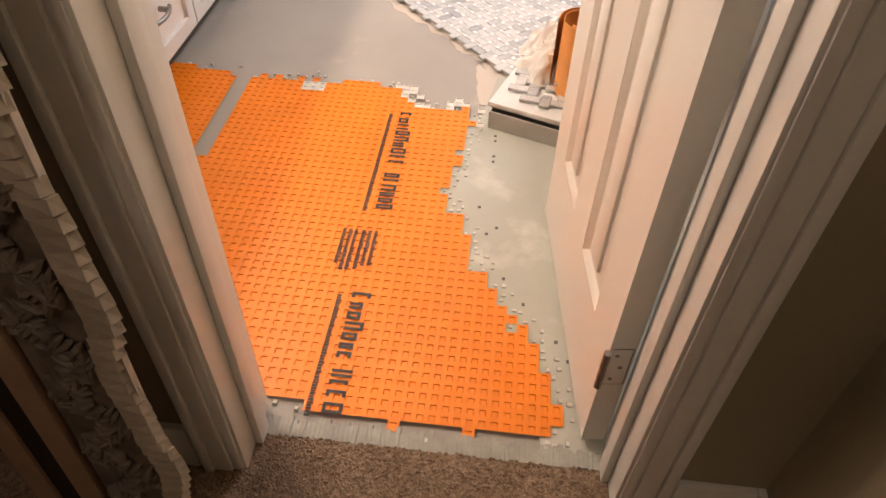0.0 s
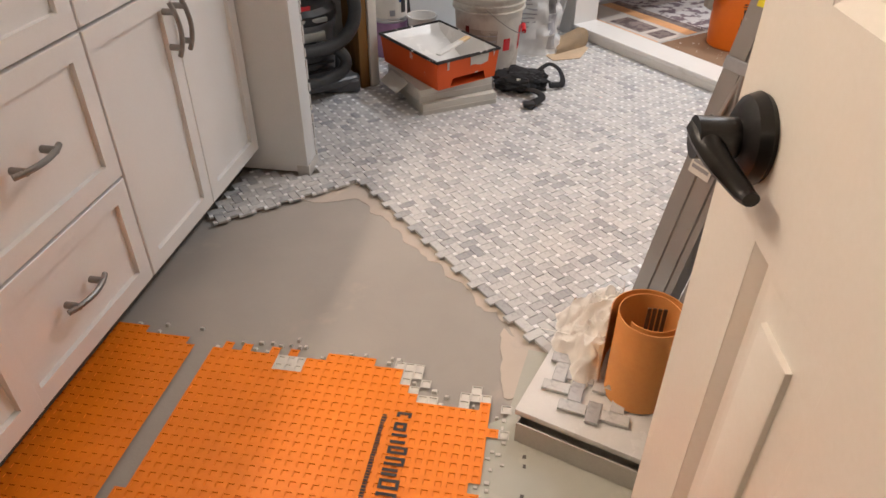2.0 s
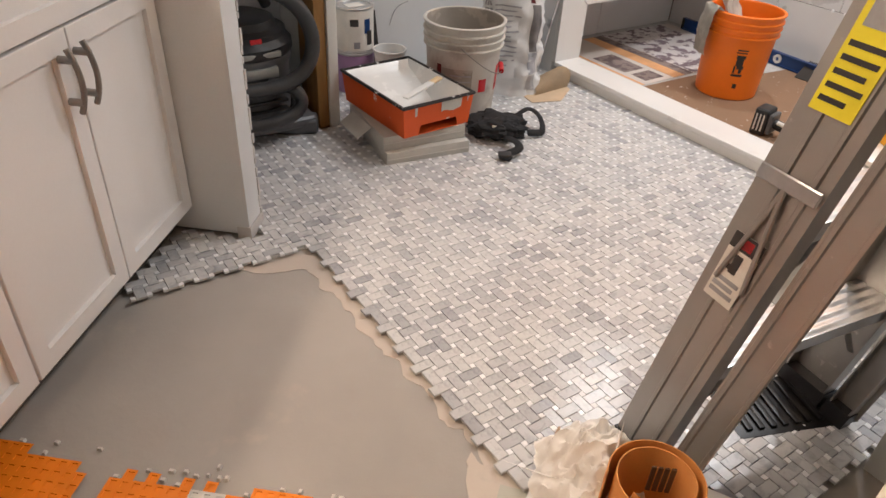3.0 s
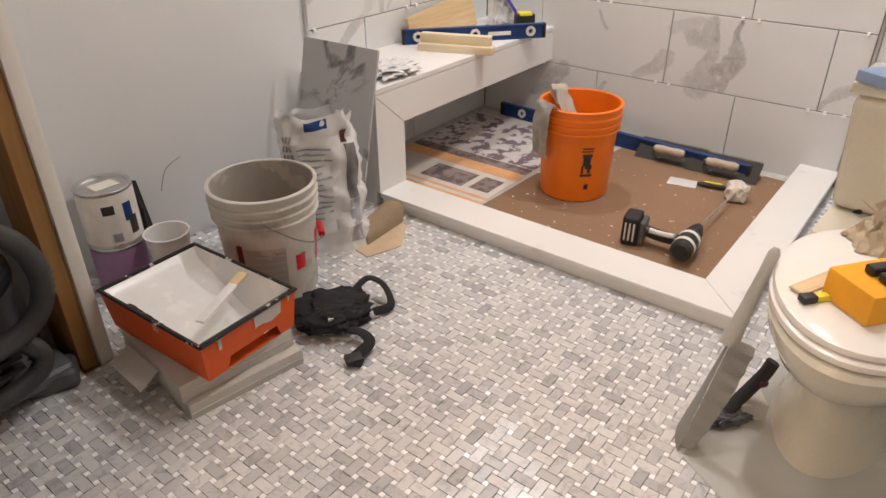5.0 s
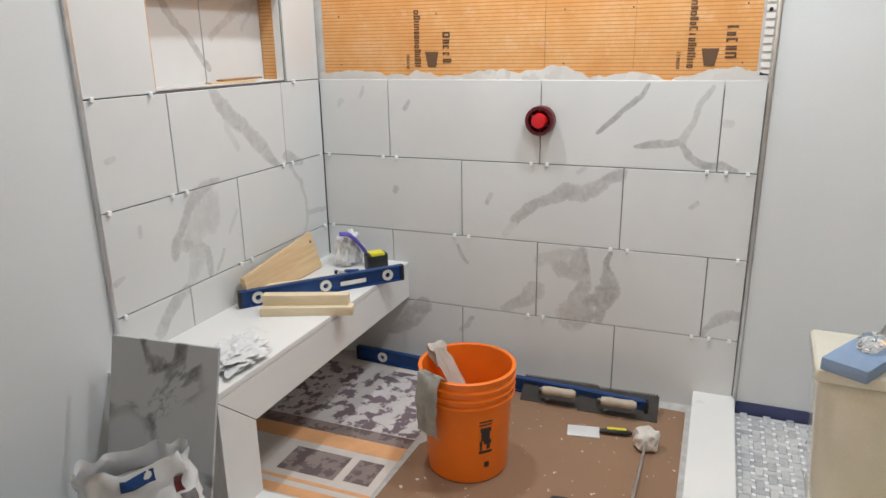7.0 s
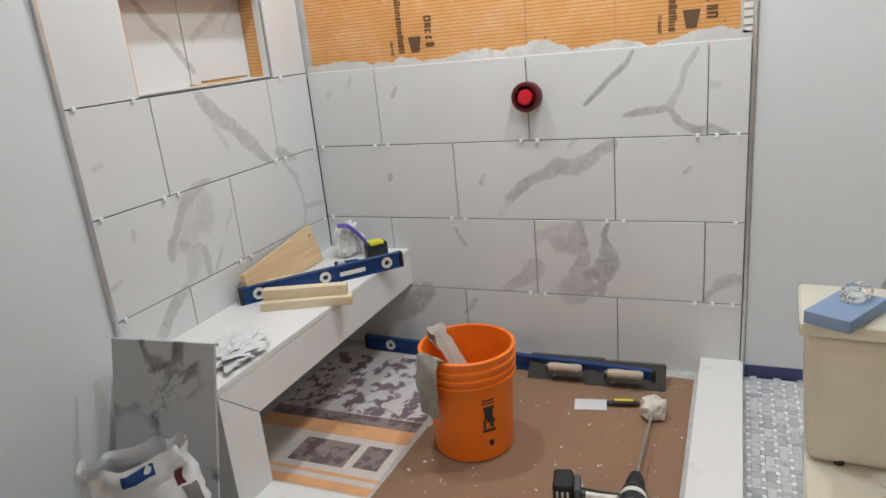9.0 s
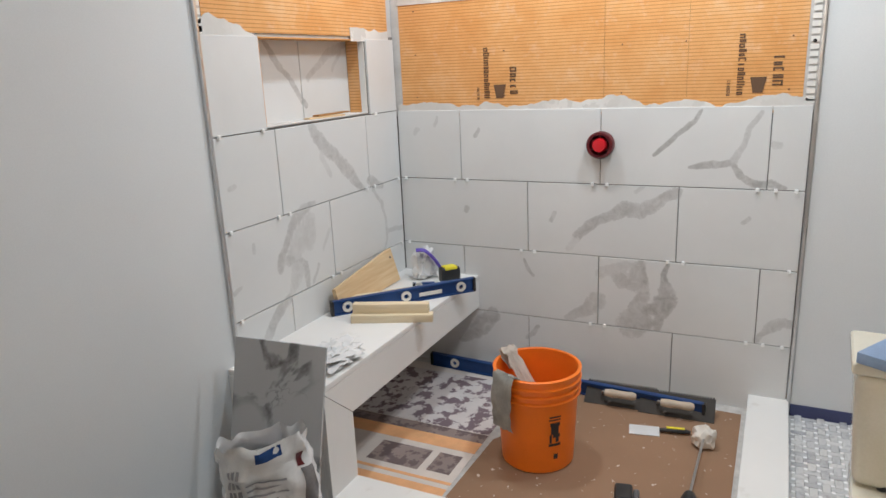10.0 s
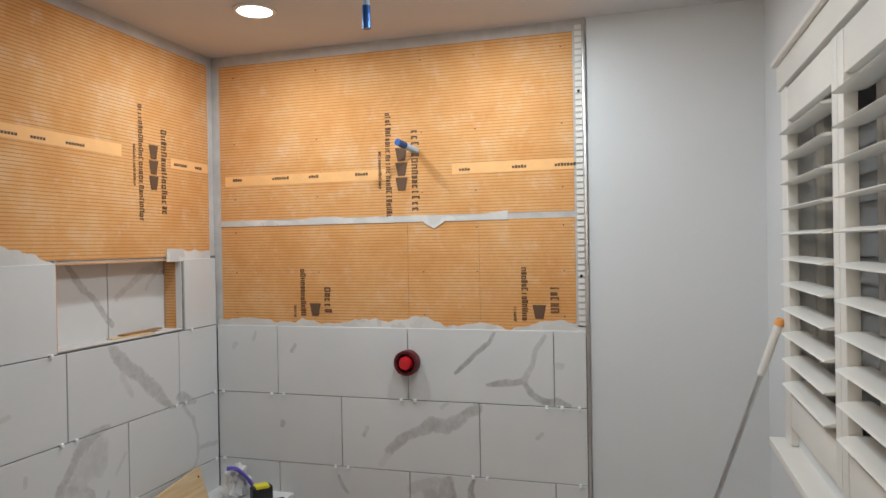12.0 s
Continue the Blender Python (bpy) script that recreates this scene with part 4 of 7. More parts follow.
tagged(part("vanity_counter", bm, M_CURB), "white stone counter on the vanity cabinets", "counter")

# ---- door ----
DW, DH, DT = 0.545, 1.925, 0.036
door = thing("door_entry", ENTRY @ pose(0.733, 0.645, 0.012, 0, 0, 54.5), "open white six-panel door with a black lever", "door")
tagged(door, kind="structure")
bm = bmesh.new()
ST, MU = 0.095, 0.095
cols = [(ST, (DW - MU) / 2), ((DW + MU) / 2, DW - ST)]
rows = [(0.205, 0.722), (0.885, 1.46), (1.55, 1.82)]
xs = [0, *cols[0], *cols[1], DW]
zs = [0, *rows[0], *rows[1], *rows[2], DH]
for i in range(5):
    for j in range(7):
        hole = i in (1, 3) and j in (1, 3, 5)
        y0, y1 = (-DT + 0.013, -0.013) if hole else (-DT, 0.0)
        bx(bm, xs[i], y0, zs[j], xs[i + 1], y1, zs[j + 1])
bmesh.ops.remove_doubles(bm, verts=bm.verts, dist=0.0001)
part("slab", bm, M_DOOR, door)
for side in (0, 1):
    for x0, x1 in cols:
        for z0, z1 in rows:
            bm = bmesh.new()
            r = [(0.0, 0.0), (0.003, -0.0015), (0.011, -0.0085), (0.018, -0.0092), (0.021, -0.0090), (0.040, -0.0050), (0.0408, -0.0010), (0.0425, 0.0)]
            prev = None
            for ins, dep in r:
                y = (-0.0005 + dep) if side == 0 else (-DT + 0.0005 - dep)
                q = [bm.verts.new(c) for c in ((x0 + ins, y, z0 + ins), (x1 - ins, y, z0 + ins), (x1 - ins, y, z1 - ins), (x0 + ins, y, z1 - ins))]
                if prev:
                    for k in range(4):
                        bm.faces.new((prev[k], prev[(k + 1) % 4], q[(k + 1) % 4], q[k]))
                prev = q
            bm.faces.new(prev)
            part("raised_panel", bm, M_DOOR, door)
lever = part("lever_handle", bmesh.new(), M_BLACK, door, "black curved lever handle")
bm = bmesh.new()
HZ, HX = 0.782, DW - 0.055
lathe(bm, [(0.001, 0), (0.031, 0), (0.033, 0.004), (0.030, 0.012), (0.022, 0.017), (0.001, 0.018)], 30, pose(HX, 0, HZ, -90))
cyl(bm, (HX, 0.012, HZ), (HX, 0.046, HZ), 0.0145, 0.0155)
pts = curve_pts([(HX + 0.010, 0.037, HZ + 0.002), (HX - 0.008, 0.039, HZ + 0.001), (HX - 0.024, 0.034, HZ - 0.006), (HX - 0.038, 0.026, HZ - 0.013), (HX - 0.050, 0.021, HZ - 0.017), (HX - 0.058, 0.020, HZ - 0.016)], 6)
tube(bm, pts, 0.010, 12, 0.8, [0.0120 - 0.0060 * k / (len(pts) - 1) for k in range(len(pts))])
bm.to_mesh(lever.data)
bm.free()
smooth(lever)
bm = bmesh.new()
bx(bm, DW - 0.002, -DT * 0.8, HZ - 0.03, DW + 0.002, -DT * 0.2, HZ + 0.03)
part("latch_plate", bm, M_BLACK, door)
for z in (0.20, 1.0, 1.80):
    bm = bmesh.new()
    bx(bm, -0.0015, -0.032, z - 0.040, 0.0, -0.004, z + 0.040, 0.0007)
    hg = part("hinge", bm, M_DOOR, door, "painted hinge leaf with a dark knuckle")
    bm = bmesh.new()
    for y0, z0, y1, z1 in ((-0.0335, z - 0.040, -0.032, z + 0.040), (-0.032, z - 0.0415, -0.004, z - 0.040), (-0.032, z + 0.040, -0.004, z + 0.0415)):
        bx(bm, -0.0012, y0, z0, 0.0002, y1, z1)
    part("leaf_gap", bm, M_STEEL, hg)
    for j in range(3):
        bm = bmesh.new()
        cyl(bm, (-0.006, 0.004, z - 0.040 + j * 0.027), (-0.006, 0.004, z - 0.015 + j * 0.027), 0.0055, n=12)
        part("knuckle", bm, M_STEEL, hg)
    for j in range(3):
        bm = bmesh.new()
        cyl(bm, (-0.0022, -0.012 - 0.009 * (j % 2), z - 0.027 + 0.027 * j), (-0.001, -0.012 - 0.009 * (j % 2), z - 0.027 + 0.027 * j), 0.0032, n=10)
        part("screw", bm, M_STEEL, hg)

# ---- toilet, standing loose ----
TX, TY = 2.268, 1.530
toilet = thing("toilet", pose(TX, TY, 0, 0, 0, -3) @ Matrix.Diagonal((1.03, 1, 0.95, 1)), "cream white two-piece toilet cluttered with tools", "toilet")


def oval(bm, levels, n=44):
    """Stacked egg-shaped rings: (z, centre x, half length, half width)."""
    rings = []
    for z, cx, a, b in levels:
        ring = []
        for k in range(n):
            t = 2 * math.pi * k / n
            x = a * math.cos(t)
            ring.append(bm.verts.new((cx + x, b * math.sin(t) * (1 + 0.10 * math.cos(t)), z)))
        rings.append(ring)
    for p, q in zip(rings, rings[1:]):
        for k in range(n):
            bm.faces.new((p[k], p[(k + 1) % n], q[(k + 1) % n], q[k]))
    bm.faces.new(list(reversed(rings[0])))
    bm.faces.new(rings[-1])
    return bm


bm = bmesh.new()
oval(bm, [(0.0, 0.36, 0.235, 0.125), (0.01, 0.36, 0.24, 0.13), (0.035, 0.36, 0.23, 0.122), (0.12, 0.365, 0.215, 0.112), (0.20, 0.36, 0.215, 0.115), (0.26, 0.32, 0.25, 0.14), (0.31, 0.285, 0.275, 0.165), (0.355, 0.27, 0.285, 0.182), (0.385, 0.265, 0.283, 0.186), (0.395, 0.265, 0.275, 0.18)])
part("bowl", bm, M_PORC, toilet)
bm = bmesh.new()
oval(bm, [(0.396, 0.25, 0.245, 0.182), (0.400, 0.25, 0.252, 0.188), (0.412, 0.25, 0.252, 0.188), (0.416, 0.25, 0.246, 0.182)])
part("seat", bm, M_SEAT, toilet)
bm = bmesh.new()
oval(bm, [(0.418, 0.255, 0.240, 0.178), (0.421, 0.255, 0.248, 0.186), (0.432, 0.255, 0.246, 0.184), (0.438, 0.255, 0.232, 0.172), (0.441, 0.255, 0.16, 0.11)])
part("lid", bm, M_SEAT, toilet)
bm = bmesh.new()
bx(bm, 0.50, -0.19, 0.34, 0.80, 0.19, 0.385, 0.02)
part("tank_shelf", bm, M_PORC, toilet)
bm = bmesh.new()
bx(bm, 0.640, -0.205, 0.385, 0.830, 0.205, 0.690, 0.035, 4)
for v in bm.verts:
    if v.co.z < 0.45:
        v.co.y *= 0.93
        v.co.x = 0.735 + (v.co.x - 0.735) * 0.93
part("tank", bm, M_PORC, toilet)
bm = bmesh.new()
bx(bm, 0.630, -0.216, 0.690, 0.842, 0.216, 0.724, 0.012, 3)
part("tank_lid", bm, M_PORC, toilet)
bm = bmesh.new()
tube(bm, curve_pts([(0.66, 0.12, 0.40), (0.665, 0.17, 0.26), (0.70, 0.20, 0.12), (0.78, 0.19, 0.06)], 6), 0.010, 8)
part("supply_hose", bm, M_BLKPL, toilet, "dark flexible supply hose")

def heap(rx, ry, rz, seed, n=72):
    """A slumped heap of thin plastic: many sharp folds that fall from a few peaks."""
    bm = bmesh.new()
    o = Vector((seed, seed * 2.3, seed * 0.7))
    grid = []
    for i in range(n + 1):
        row = []
        for j in range(n + 1):
            x, y = i / n * 2 - 1, j / n * 2 - 1
            a = math.atan2(y, x)
            edge = 1 + 0.22 * noise.noise(Vector((math.cos(a) * 1.6, math.sin(a) * 1.6, seed)))
            r = math.hypot(x, y) / edge
            p = Vector((x, y, 0))
            fold = abs(noise.noise(p * 2.2 + o)) + 0.5 * abs(noise.noise(p * 4.7 + o)) + 0.25 * abs(noise.noise(p * 9.5 + o))
            h = max(0.0, 1 - r ** 2.2) * (0.62 + 0.25 * noise.noise(p * 1.3 + o * 2)) + max(0.0, 1 - r * r) * (0.30 - 0.55 * fold)
            row.append(bm.verts.new((x * rx * edge * 0.9 + 0.010 * noise.noise(p * 6 + o), y * ry * edge * 0.9 + 0.010 * noise.noise(p * 6 - o), max(0.001, h * rz))) if r < 1.05 else None)
        grid.append(row)
    for i in range(n):
        for j in range(n):
            q = [grid[i][j], grid[i + 1][j], grid[i + 1][j + 1], grid[i][j + 1]]
            if all(q):
                bm.faces.new(q)
    bmesh.ops.delete(bm, geom=[v for v in bm.verts if not v.link_faces], context="VERTS")
    bmesh.ops.solidify(bm, geom=bm.faces[:], thickness=0.0008)
    return bm


# ---- window with shutters ----
win = thing("window_1", pose(WX1, YW, WZ0), "night-dark window behind white louvred shutters", "window")
tagged(win, kind="structure")
WW, WH = WX1 - WX0, WZ1 - WZ0
for name, a in (("casing_side", (-0.005, 0.0, -0.06, 0.075, 0.022, WH + 0.01)), ("casing_side", (-WW - 0.075, 0.0, -0.06, -WW + 0.005, 0.022, WH + 0.01)),
                ("casing_head", (-WW - 0.095, 0.0, WH + 0.01, 0.095, 0.030, WH + 0.085)), ("casing_cap", (-WW - 0.105, 0.0, WH + 0.086, 0.105, 0.045, WH + 0.102)),
                ("sill", (-WW - 0.10, -0.02, -0.085, 0.10, 0.065, -0.061)), ("apron", (-WW - 0.075, 0.0, -0.16, 0.075, 0.018, -0.086))):
    part(name, box(*a, 0.004), M_TRIM, win)
part("pane", box(-WW, -0.075, 0, 0, -0.069, WH), M_GLASS, win, "dark window pane").visible_shadow = False
for a in ((-WW, -0.09, 0, -WW + 0.03, -0.05, WH), (-0.03, -0.09, 0, 0, -0.05, WH), (-WW + 0.03, -0.09, 0, -0.03, -0.05, 0.035), (-WW + 0.03, -0.09, WH - 0.035, -0.03, -0.05, WH), (-WW / 2 - 0.02, -0.09, 0.035, -WW / 2 + 0.02, -0.05, WH - 0.035)):
    part("sash_bar", box(*a, 0.002), M_TRIM, win)
struct("backdrop_night", box(1.5, 0.70, -0.06, 4.6, 0.72, 2.6), M_NIGHT, "dark night garden outside the window", "backdrop")


def shutter(x, w):
    s = thing("louvre_shutter", pose(x, YW + 0.004, WZ0 + 0.005), "white wooden plantation shutter with open louvres", "shutter", "window shutters")
    h, st = WH - 0.01, 0.045
    for a in ((0, st), (w - st, w)):
        part("stile", box(-a[1], -0.004, 0, -a[0], 0.024, h, 0.003), M_TRIM, s)
    part("rail", box(-w + st, -0.002, 0, -st, 0.022, 0.095, 0.003), M_TRIM, s)
    part("rail", box(-w + st, -0.002, h - 0.095, -st, 0.022, h, 0.003), M_TRIM, s)
    n = 11
    lou = None
    for k in range(n):
        z = 0.095 + (h - 0.19) * (k + 0.5) / n
        if lou is None:
            bm = bmesh.new()
            lathe(bm, [(0.0005, -w / 2 + st + 0.002), (0.036, -w / 2 + st + 0.003), (0.036, w / 2 - st - 0.003), (0.0005, w / 2 - st - 0.002)], 20, pose(0, 0, 0, 0, 90, 0), 0.14, 1.0)
            lou = part("louvre", bm, M_TRIM, s, at=pose(-w / 2, 0.012, z, -6))
        else:
            o = new("louvre", lou.data)
            o.parent = s
            o.matrix_basis = pose(-w / 2, 0.012, z, -6)
    return s


shutter(WX1, 0.575)
shutter(WX1 - 0.578, 0.575)
pole = thing("extension_pole", pose(3.845, 1.56, 0.0), "metal extension pole with white grip leaning at the window", "pole")
a, b = Vector((0, 0, 0.0)), Vector((3.585 - 3.845, 1.178 - 1.56, 1.285))
bm = bmesh.new()
cyl(bm, a, a.lerp(b, 0.86), 0.008, n=14)
part("shaft", bm, M_CHROME, pole)
bm = bmesh.new()
cyl(bm, a.lerp(b, 0.86), a.lerp(b, 0.985), 0.0125, n=14)
part("grip", bm, M_TRIM, pole, "white plastic grip")
bm = bmesh.new()
cyl(bm, a.lerp(b, 0.985), b, 0.015, 0.012, n=14)
part("end_cap", bm, M_CREPE, pole, "orange end cap")

# ---- shower fittings ----
valve = thing("shower_valve", pose(XB, 2.53, 1.043, 0, -90, 0), "red plastic guard over a roughed-in shower valve", "valve")
bm = bmesh.new()
lathe(bm, [(0.044, 0.0), (0.052, 0.002), (0.053, 0.040), (0.050, 0.046), (0.040, 0.046), (0.037, 0.012), (0.034, 0.010), (0.0005, 0.010)], 36)
part("guard_cup", bm, M_DRED, valve)
bm = bmesh.new()
lathe(bm, [(0.028, 0.010), (0.028, 0.046), (0.024, 0.056), (0.0005, 0.058)], 28)
part("cap", bm, M_RED, valve, "bright red cap")
for k in range(6):
    bm = bmesh.new()
    c, s = math.cos(k * math.pi / 3), math.sin(k * math.pi / 3)
    cyl(bm, (0.030 * c, 0.030 * s, 0.032), (0.041 * c, 0.041 * s, 0.032), 0.004, n=8)
    part("guard_rib", bm, M_DRED, valve)
armp = thing("shower_arm_stub", pose(XB, 2.485, 1.925), "blue capped shower arm stub from the wall", "pipe stub")
bm = bmesh.new()
cyl(bm, (0.01, 0, 0), (-0.075, 0.020, 0.012), 0.0135)
part("collar", bm, M_PIPEW, armp, "pale blue sleeve")
bm = bmesh.new()
cyl(bm, (-0.075, 0.020, 0.012), (-0.125, 0.033, 0.020), 0.0145)
part("cap", bm, M_PIPE, armp)
drop = thing("ceiling_pipe_stub", pose(3.46, 2.475, ZC), "blue pipe stub hanging from the ceiling", "pipe stub")
bm = bmesh.new()
cyl(bm, (0, 0, 0), (0, 0, -0.07), 0.012)
part("sleeve", bm, M_PIPEW, drop)
bm = bmesh.new()
cyl(bm, (0, 0, -0.05), (0, 0, -0.128), 0.0145)
part("cap", bm, M_PIPE, drop)

# ---- sheets on the shower base ----
bm = bmesh.new()
prism(bm, [(2.94, 1.95), (3.93, 1.95), (3.95, 2.62), (3.60, 2.66), (3.40, 2.785), (2.94, 2.80)], -0.002, 0.0)
tagged(part("builder_paper", bm, M_PAPER), "brown builder's paper spattered with dried mortar", "paper sheet")
sheet = thing("printed_sheet", pose(2.945, 2.81, -0.0018), "printed cardboard sheet protecting the shower base", "printed sheet")
part("sheet", box(0, 0, 0, 0.99, 0.60, 0.0015), M_PAPERS, sheet)
for mt, a in ((M_PAPERO, (0.06, 0.0, 0.10, 0.60)), (M_PAPERO, (0.125, 0.0, 0.14, 0.60)), (M_PAPERB, (0.18, 0.03, 0.30, 0.12)), (M_PAPERB, (0.17, 0.15, 0.30, 0.36)), (M_PAPERO, (0.335, 0.0, 0.41, 0.60)), (M_PAPERB, (0.41, 0.0, 0.47, 0.60)), (M_PAPERT, (0.475, 0.0, 0.92, 0.60))):
    part("print", box(a[0], a[1], 0.0015, a[2], a[3], 0.0022), mt, sheet)

# ---- buckets ----


def bucket(name, m, r0, r1, h, outer, inner, label, lips=3):
    e = thing(name, m, label, "bucket")
    bm = bmesh.new()
    prof = [(0.0005, 0.0), (r0 - 0.006, 0.0), (r0, 0.006), (r0 + (r1 - r0) * 0.72, h * 0.72)]
    for k in range(lips):
        z = h * (0.74 + 0.075 * k)
        r = r0 + (r1 - r0) * (z / h)
        prof += [(r + 0.001, z), (r + 0.010, z + 0.002), (r + 0.010, z + 0.007), (r + 0.002, z + 0.010), (r + 0.0025, z + 0.022)]
    prof += [(r1 + 0.001, h - 0.010), (r1 + 0.007, h - 0.009), (r1 + 0.008, h - 0.002), (r1 + 0.004, h), (r1 - 0.003, h)]
    lathe(bm, prof + [(r1 - 0.005, h - 0.004)], 56)
    bmesh.ops.delete(bm, geom=[f for f in bm.faces if len(f.verts) > 4 and f.calc_center_median().z > h * 0.5], context="FACES_ONLY")
    part("shell", bm, outer, e)
    bm = bmesh.new()
    lathe(bm, [(0.0005, 0.008), (r0 - 0.004, 0.008), (r1 - 0.005, h - 0.003), (r1 - 0.004, h - 0.002), (r0 - 0.002, 0.005), (0.0005, 0.005)], 56)
    part("inside", bm, inner, e)
    return e


ob = bucket("orange_bucket", pose(3.365, 2.598, 0.0), 0.127, 0.146, 0.354, M_OBUCK, M_OBUCK, "bright orange plastic bucket with gloves on its rim")


def patch(e, r0, r1, h, a0, a1, z0, z1, mt, name="print", n=10, off=0.0012):
    """A label curved round a bucket or can."""
    bm = bmesh.new()
    rows = []
    for z in (z0, z1):
        r = r0 + (r1 - r0) * z / h + off
        rows.append([bm.verts.new((r * math.cos(radians(a0 + (a1 - a0) * k / n)), r * math.sin(radians(a0 + (a1 - a0) * k / n)), z)) for k in range(n + 1)])
    for k in range(n):
        bm.faces.new((rows[0][k], rows[0][k + 1], rows[1][k + 1], rows[1][k]))
    return part(name, bm, mt, e)


for a0, a1, z0, z1 in ((-150, -122, 0.245, 0.252), (-151, -123, 0.232, 0.238), (-148, -124, 0.205, 0.222), (-146, -127, 0.165, 0.207), (-141, -123, 0.150, 0.168), (-149, -144, 0.125, 0.165), (-134, -126, 0.128, 0.152), (-151, -121, 0.110, 0.122), (-138, -127, 0.045, 0.070)):
    patch(ob, 0.127, 0.146, 0.354, -136 + (a0 + 136) * 0.62, -136 + (a1 + 136) * 0.62, 0.02 + z0 * 0.80, 0.02 + z1 * 0.80, M_INK)
bm = bmesh.new()
pts = [(0.149 * math.cos(t), 0.149 * math.sin(t), 0.300 - 0.13 * math.sin((t - radians(-25)) / radians(180) * math.pi)) for t in [radians(-25 + 180 * k / 24) for k in range(25)]]
tube(bm, pts, 0.0022, 6)
part("bail", bm, M_STEEL, ob)
bm = bmesh.new()
cyl(bm, pts[20], pts[23], 0.010, n=10)
part("grip", bm, M_RED, ob, "red grip on the bail")


def drape(name, m, path, width, mt, label, category, seed, thick=0.010):
    """A limp strip of cloth hung along a path of (x, z)."""
    bm = bmesh.new()
    P = curve_pts([(x, 0, z) for x, z in path], 7)
    n, rows = 10, []
    for i, p in enumerate(P):
        w = width * (0.85 + 0.25 * noise.noise(Vector((i * 0.35, seed, 0))))
        row = []
        for k in range(n + 1):
            s = k / n - 0.5
            q = Vector((p.x + 0.010 * noise.noise(Vector((s * 6, i * 0.2, seed))), s * w, p.z + 0.006 * noise.noise(Vector((s * 9, i * 0.3, seed + 5)))))
            row.append(bm.verts.new(q))
        rows.append(row)
    for a, b in zip(rows, rows[1:]):
        for k in range(n):
            bm.faces.new((a[k], a[k + 1], b[k + 1], b[k]))
    bmesh.ops.solidify(bm, geom=bm.faces[:], thickness=thick)
    ob = part(name, bm, mt)
    ob.matrix_basis = m
    return tagged(ob, label, category)


drape("work_glove", pose(3.365, 2.598, -0.018, 0, 0, 156), [(0.118, 0.30), (0.132, 0.366), (0.152, 0.388), (0.172, 0.365), (0.180, 0.28), (0.172, 0.190)], 0.108, M_GLOVE, "grey-white work glove hanging over the bucket rim", "glove", 3, 0.014)
drape("white_cloth", pose(3.365, 2.598, -0.018, 0, 0, 68), [(0.02, 0.25), (0.09, 0.345), (0.132, 0.392), (0.150, 0.385), (0.10, 0.33)], 0.075, M_CLOTH, "white cloth strip tucked into the bucket", "rag", 8, 0.010)

gb = bucket("grey_bucket", pose(2.205, 2.985, 0.0), 0.126, 0.147, 0.352, M_GBUCK, M_GBIN, "dusty mortar-stained white plastic bucket on the floor")
for a0, a1, z0, z1, mt in ((-170, -110, 0.07, 0.20, M_GBIN), (-98, -84, 0.11, 0.16, M_RED), (-60, -45, 0.10, 0.20, M_RED), (-168, -160, 0.12, 0.21, M_DRED)):
    patch(gb, 0.126, 0.147, 0.365, a0, a1, z0, z1, mt)
for k in range(5):
    patch(gb, 0.126, 0.147, 0.365, -145, -112, 0.085 + k * 0.022, 0.090 + k * 0.022, M_LBLG, off=0.002)
bm = bmesh.new()
pts = [(0.152 * math.cos(t), 0.152 * math.sin(t), 0.285 - 0.12 * math.sin((t - radians(-130)) / radians(170) * math.pi)) for t in [radians(-130 + 170 * k / 24) for k in range(25)]]
tube(bm, pts, 0.002, 6)
part("bail", bm, M_STEEL, gb)
bm = bmesh.new()
cyl(bm, pts[12], pts[15], 0.010, n=10)
part("grip", bm, M_RED, gb, "red grip on the bail")

# ---- spirit levels ----


def level(m, length, label, h=0.060, d=0.024, vials=(0.1, 0.5, 0.9), holes=()):
    e = thing("spirit_level", m, label, "spirit level")
    bm = bmesh.new()
    t = 0.006
    bx(bm, 0, -d / 2, 0, length, d / 2, t, 0.001)
    bx(bm, 0, -d / 2, h - t, length, d / 2, h, 0.001)
    bx(bm, 0, -d / 5, t, length, d / 5, h - t)
    part("beam", bm, M_BLUE, e)
    for s in (0, 1):
        part("end_cap", box(s * length - 0.006, -d / 2 - 0.001, 0, s * length + 0.006, d / 2 + 0.001, h, 0.002), M_BLKPL, e)
    for v in vials:
        bm = bmesh.new()
        lathe(bm, [(0.010, -d / 2), (0.021, -d / 2), (0.022, 0), (0.021, d / 2), (0.010, d / 2), (0.009, 0)], 28, pose(v * length, 0, h / 2, 90))
        vi = part("vial_ring", bm, M_LBLW, e, "pale ring round a vial")
        bm = bmesh.new()
        cyl(bm, (v * length, -0.004, h / 2 - 0.012), (v * length, -0.004, h / 2 + 0.012), 0.006, n=10)
        part("vial", bm, M_GLASS, vi)
    return e


l1 = level(pose(3.322, 3.415, BZ, 0, 0, -41), 0.61, "blue spirit level standing on the bench")
part("print", box(0.36, -0.0135, 0.020, 0.46, -0.0125, 0.036), M_LBLW, l1)
level(pose(3.925, 3.30, 0.0022, 0, 0, -93.5), 1.22, "long blue spirit level along the shower wall")
part_level = level(pose(3.70, 3.255, BZ, 0, 0, -62), 0.20, "small black torpedo level on the bench", 0.035, 0.02)

# ---- timber and bits on the bench ----


def stick(m, l, w, h, mt, label):
    o = part("wooden_offcut", box(0, 0, 0, l, w, h, 0.0015), mt)
    o.matrix_basis = m
    return tagged(o, label, "wood offcut", "offcuts on the bench")


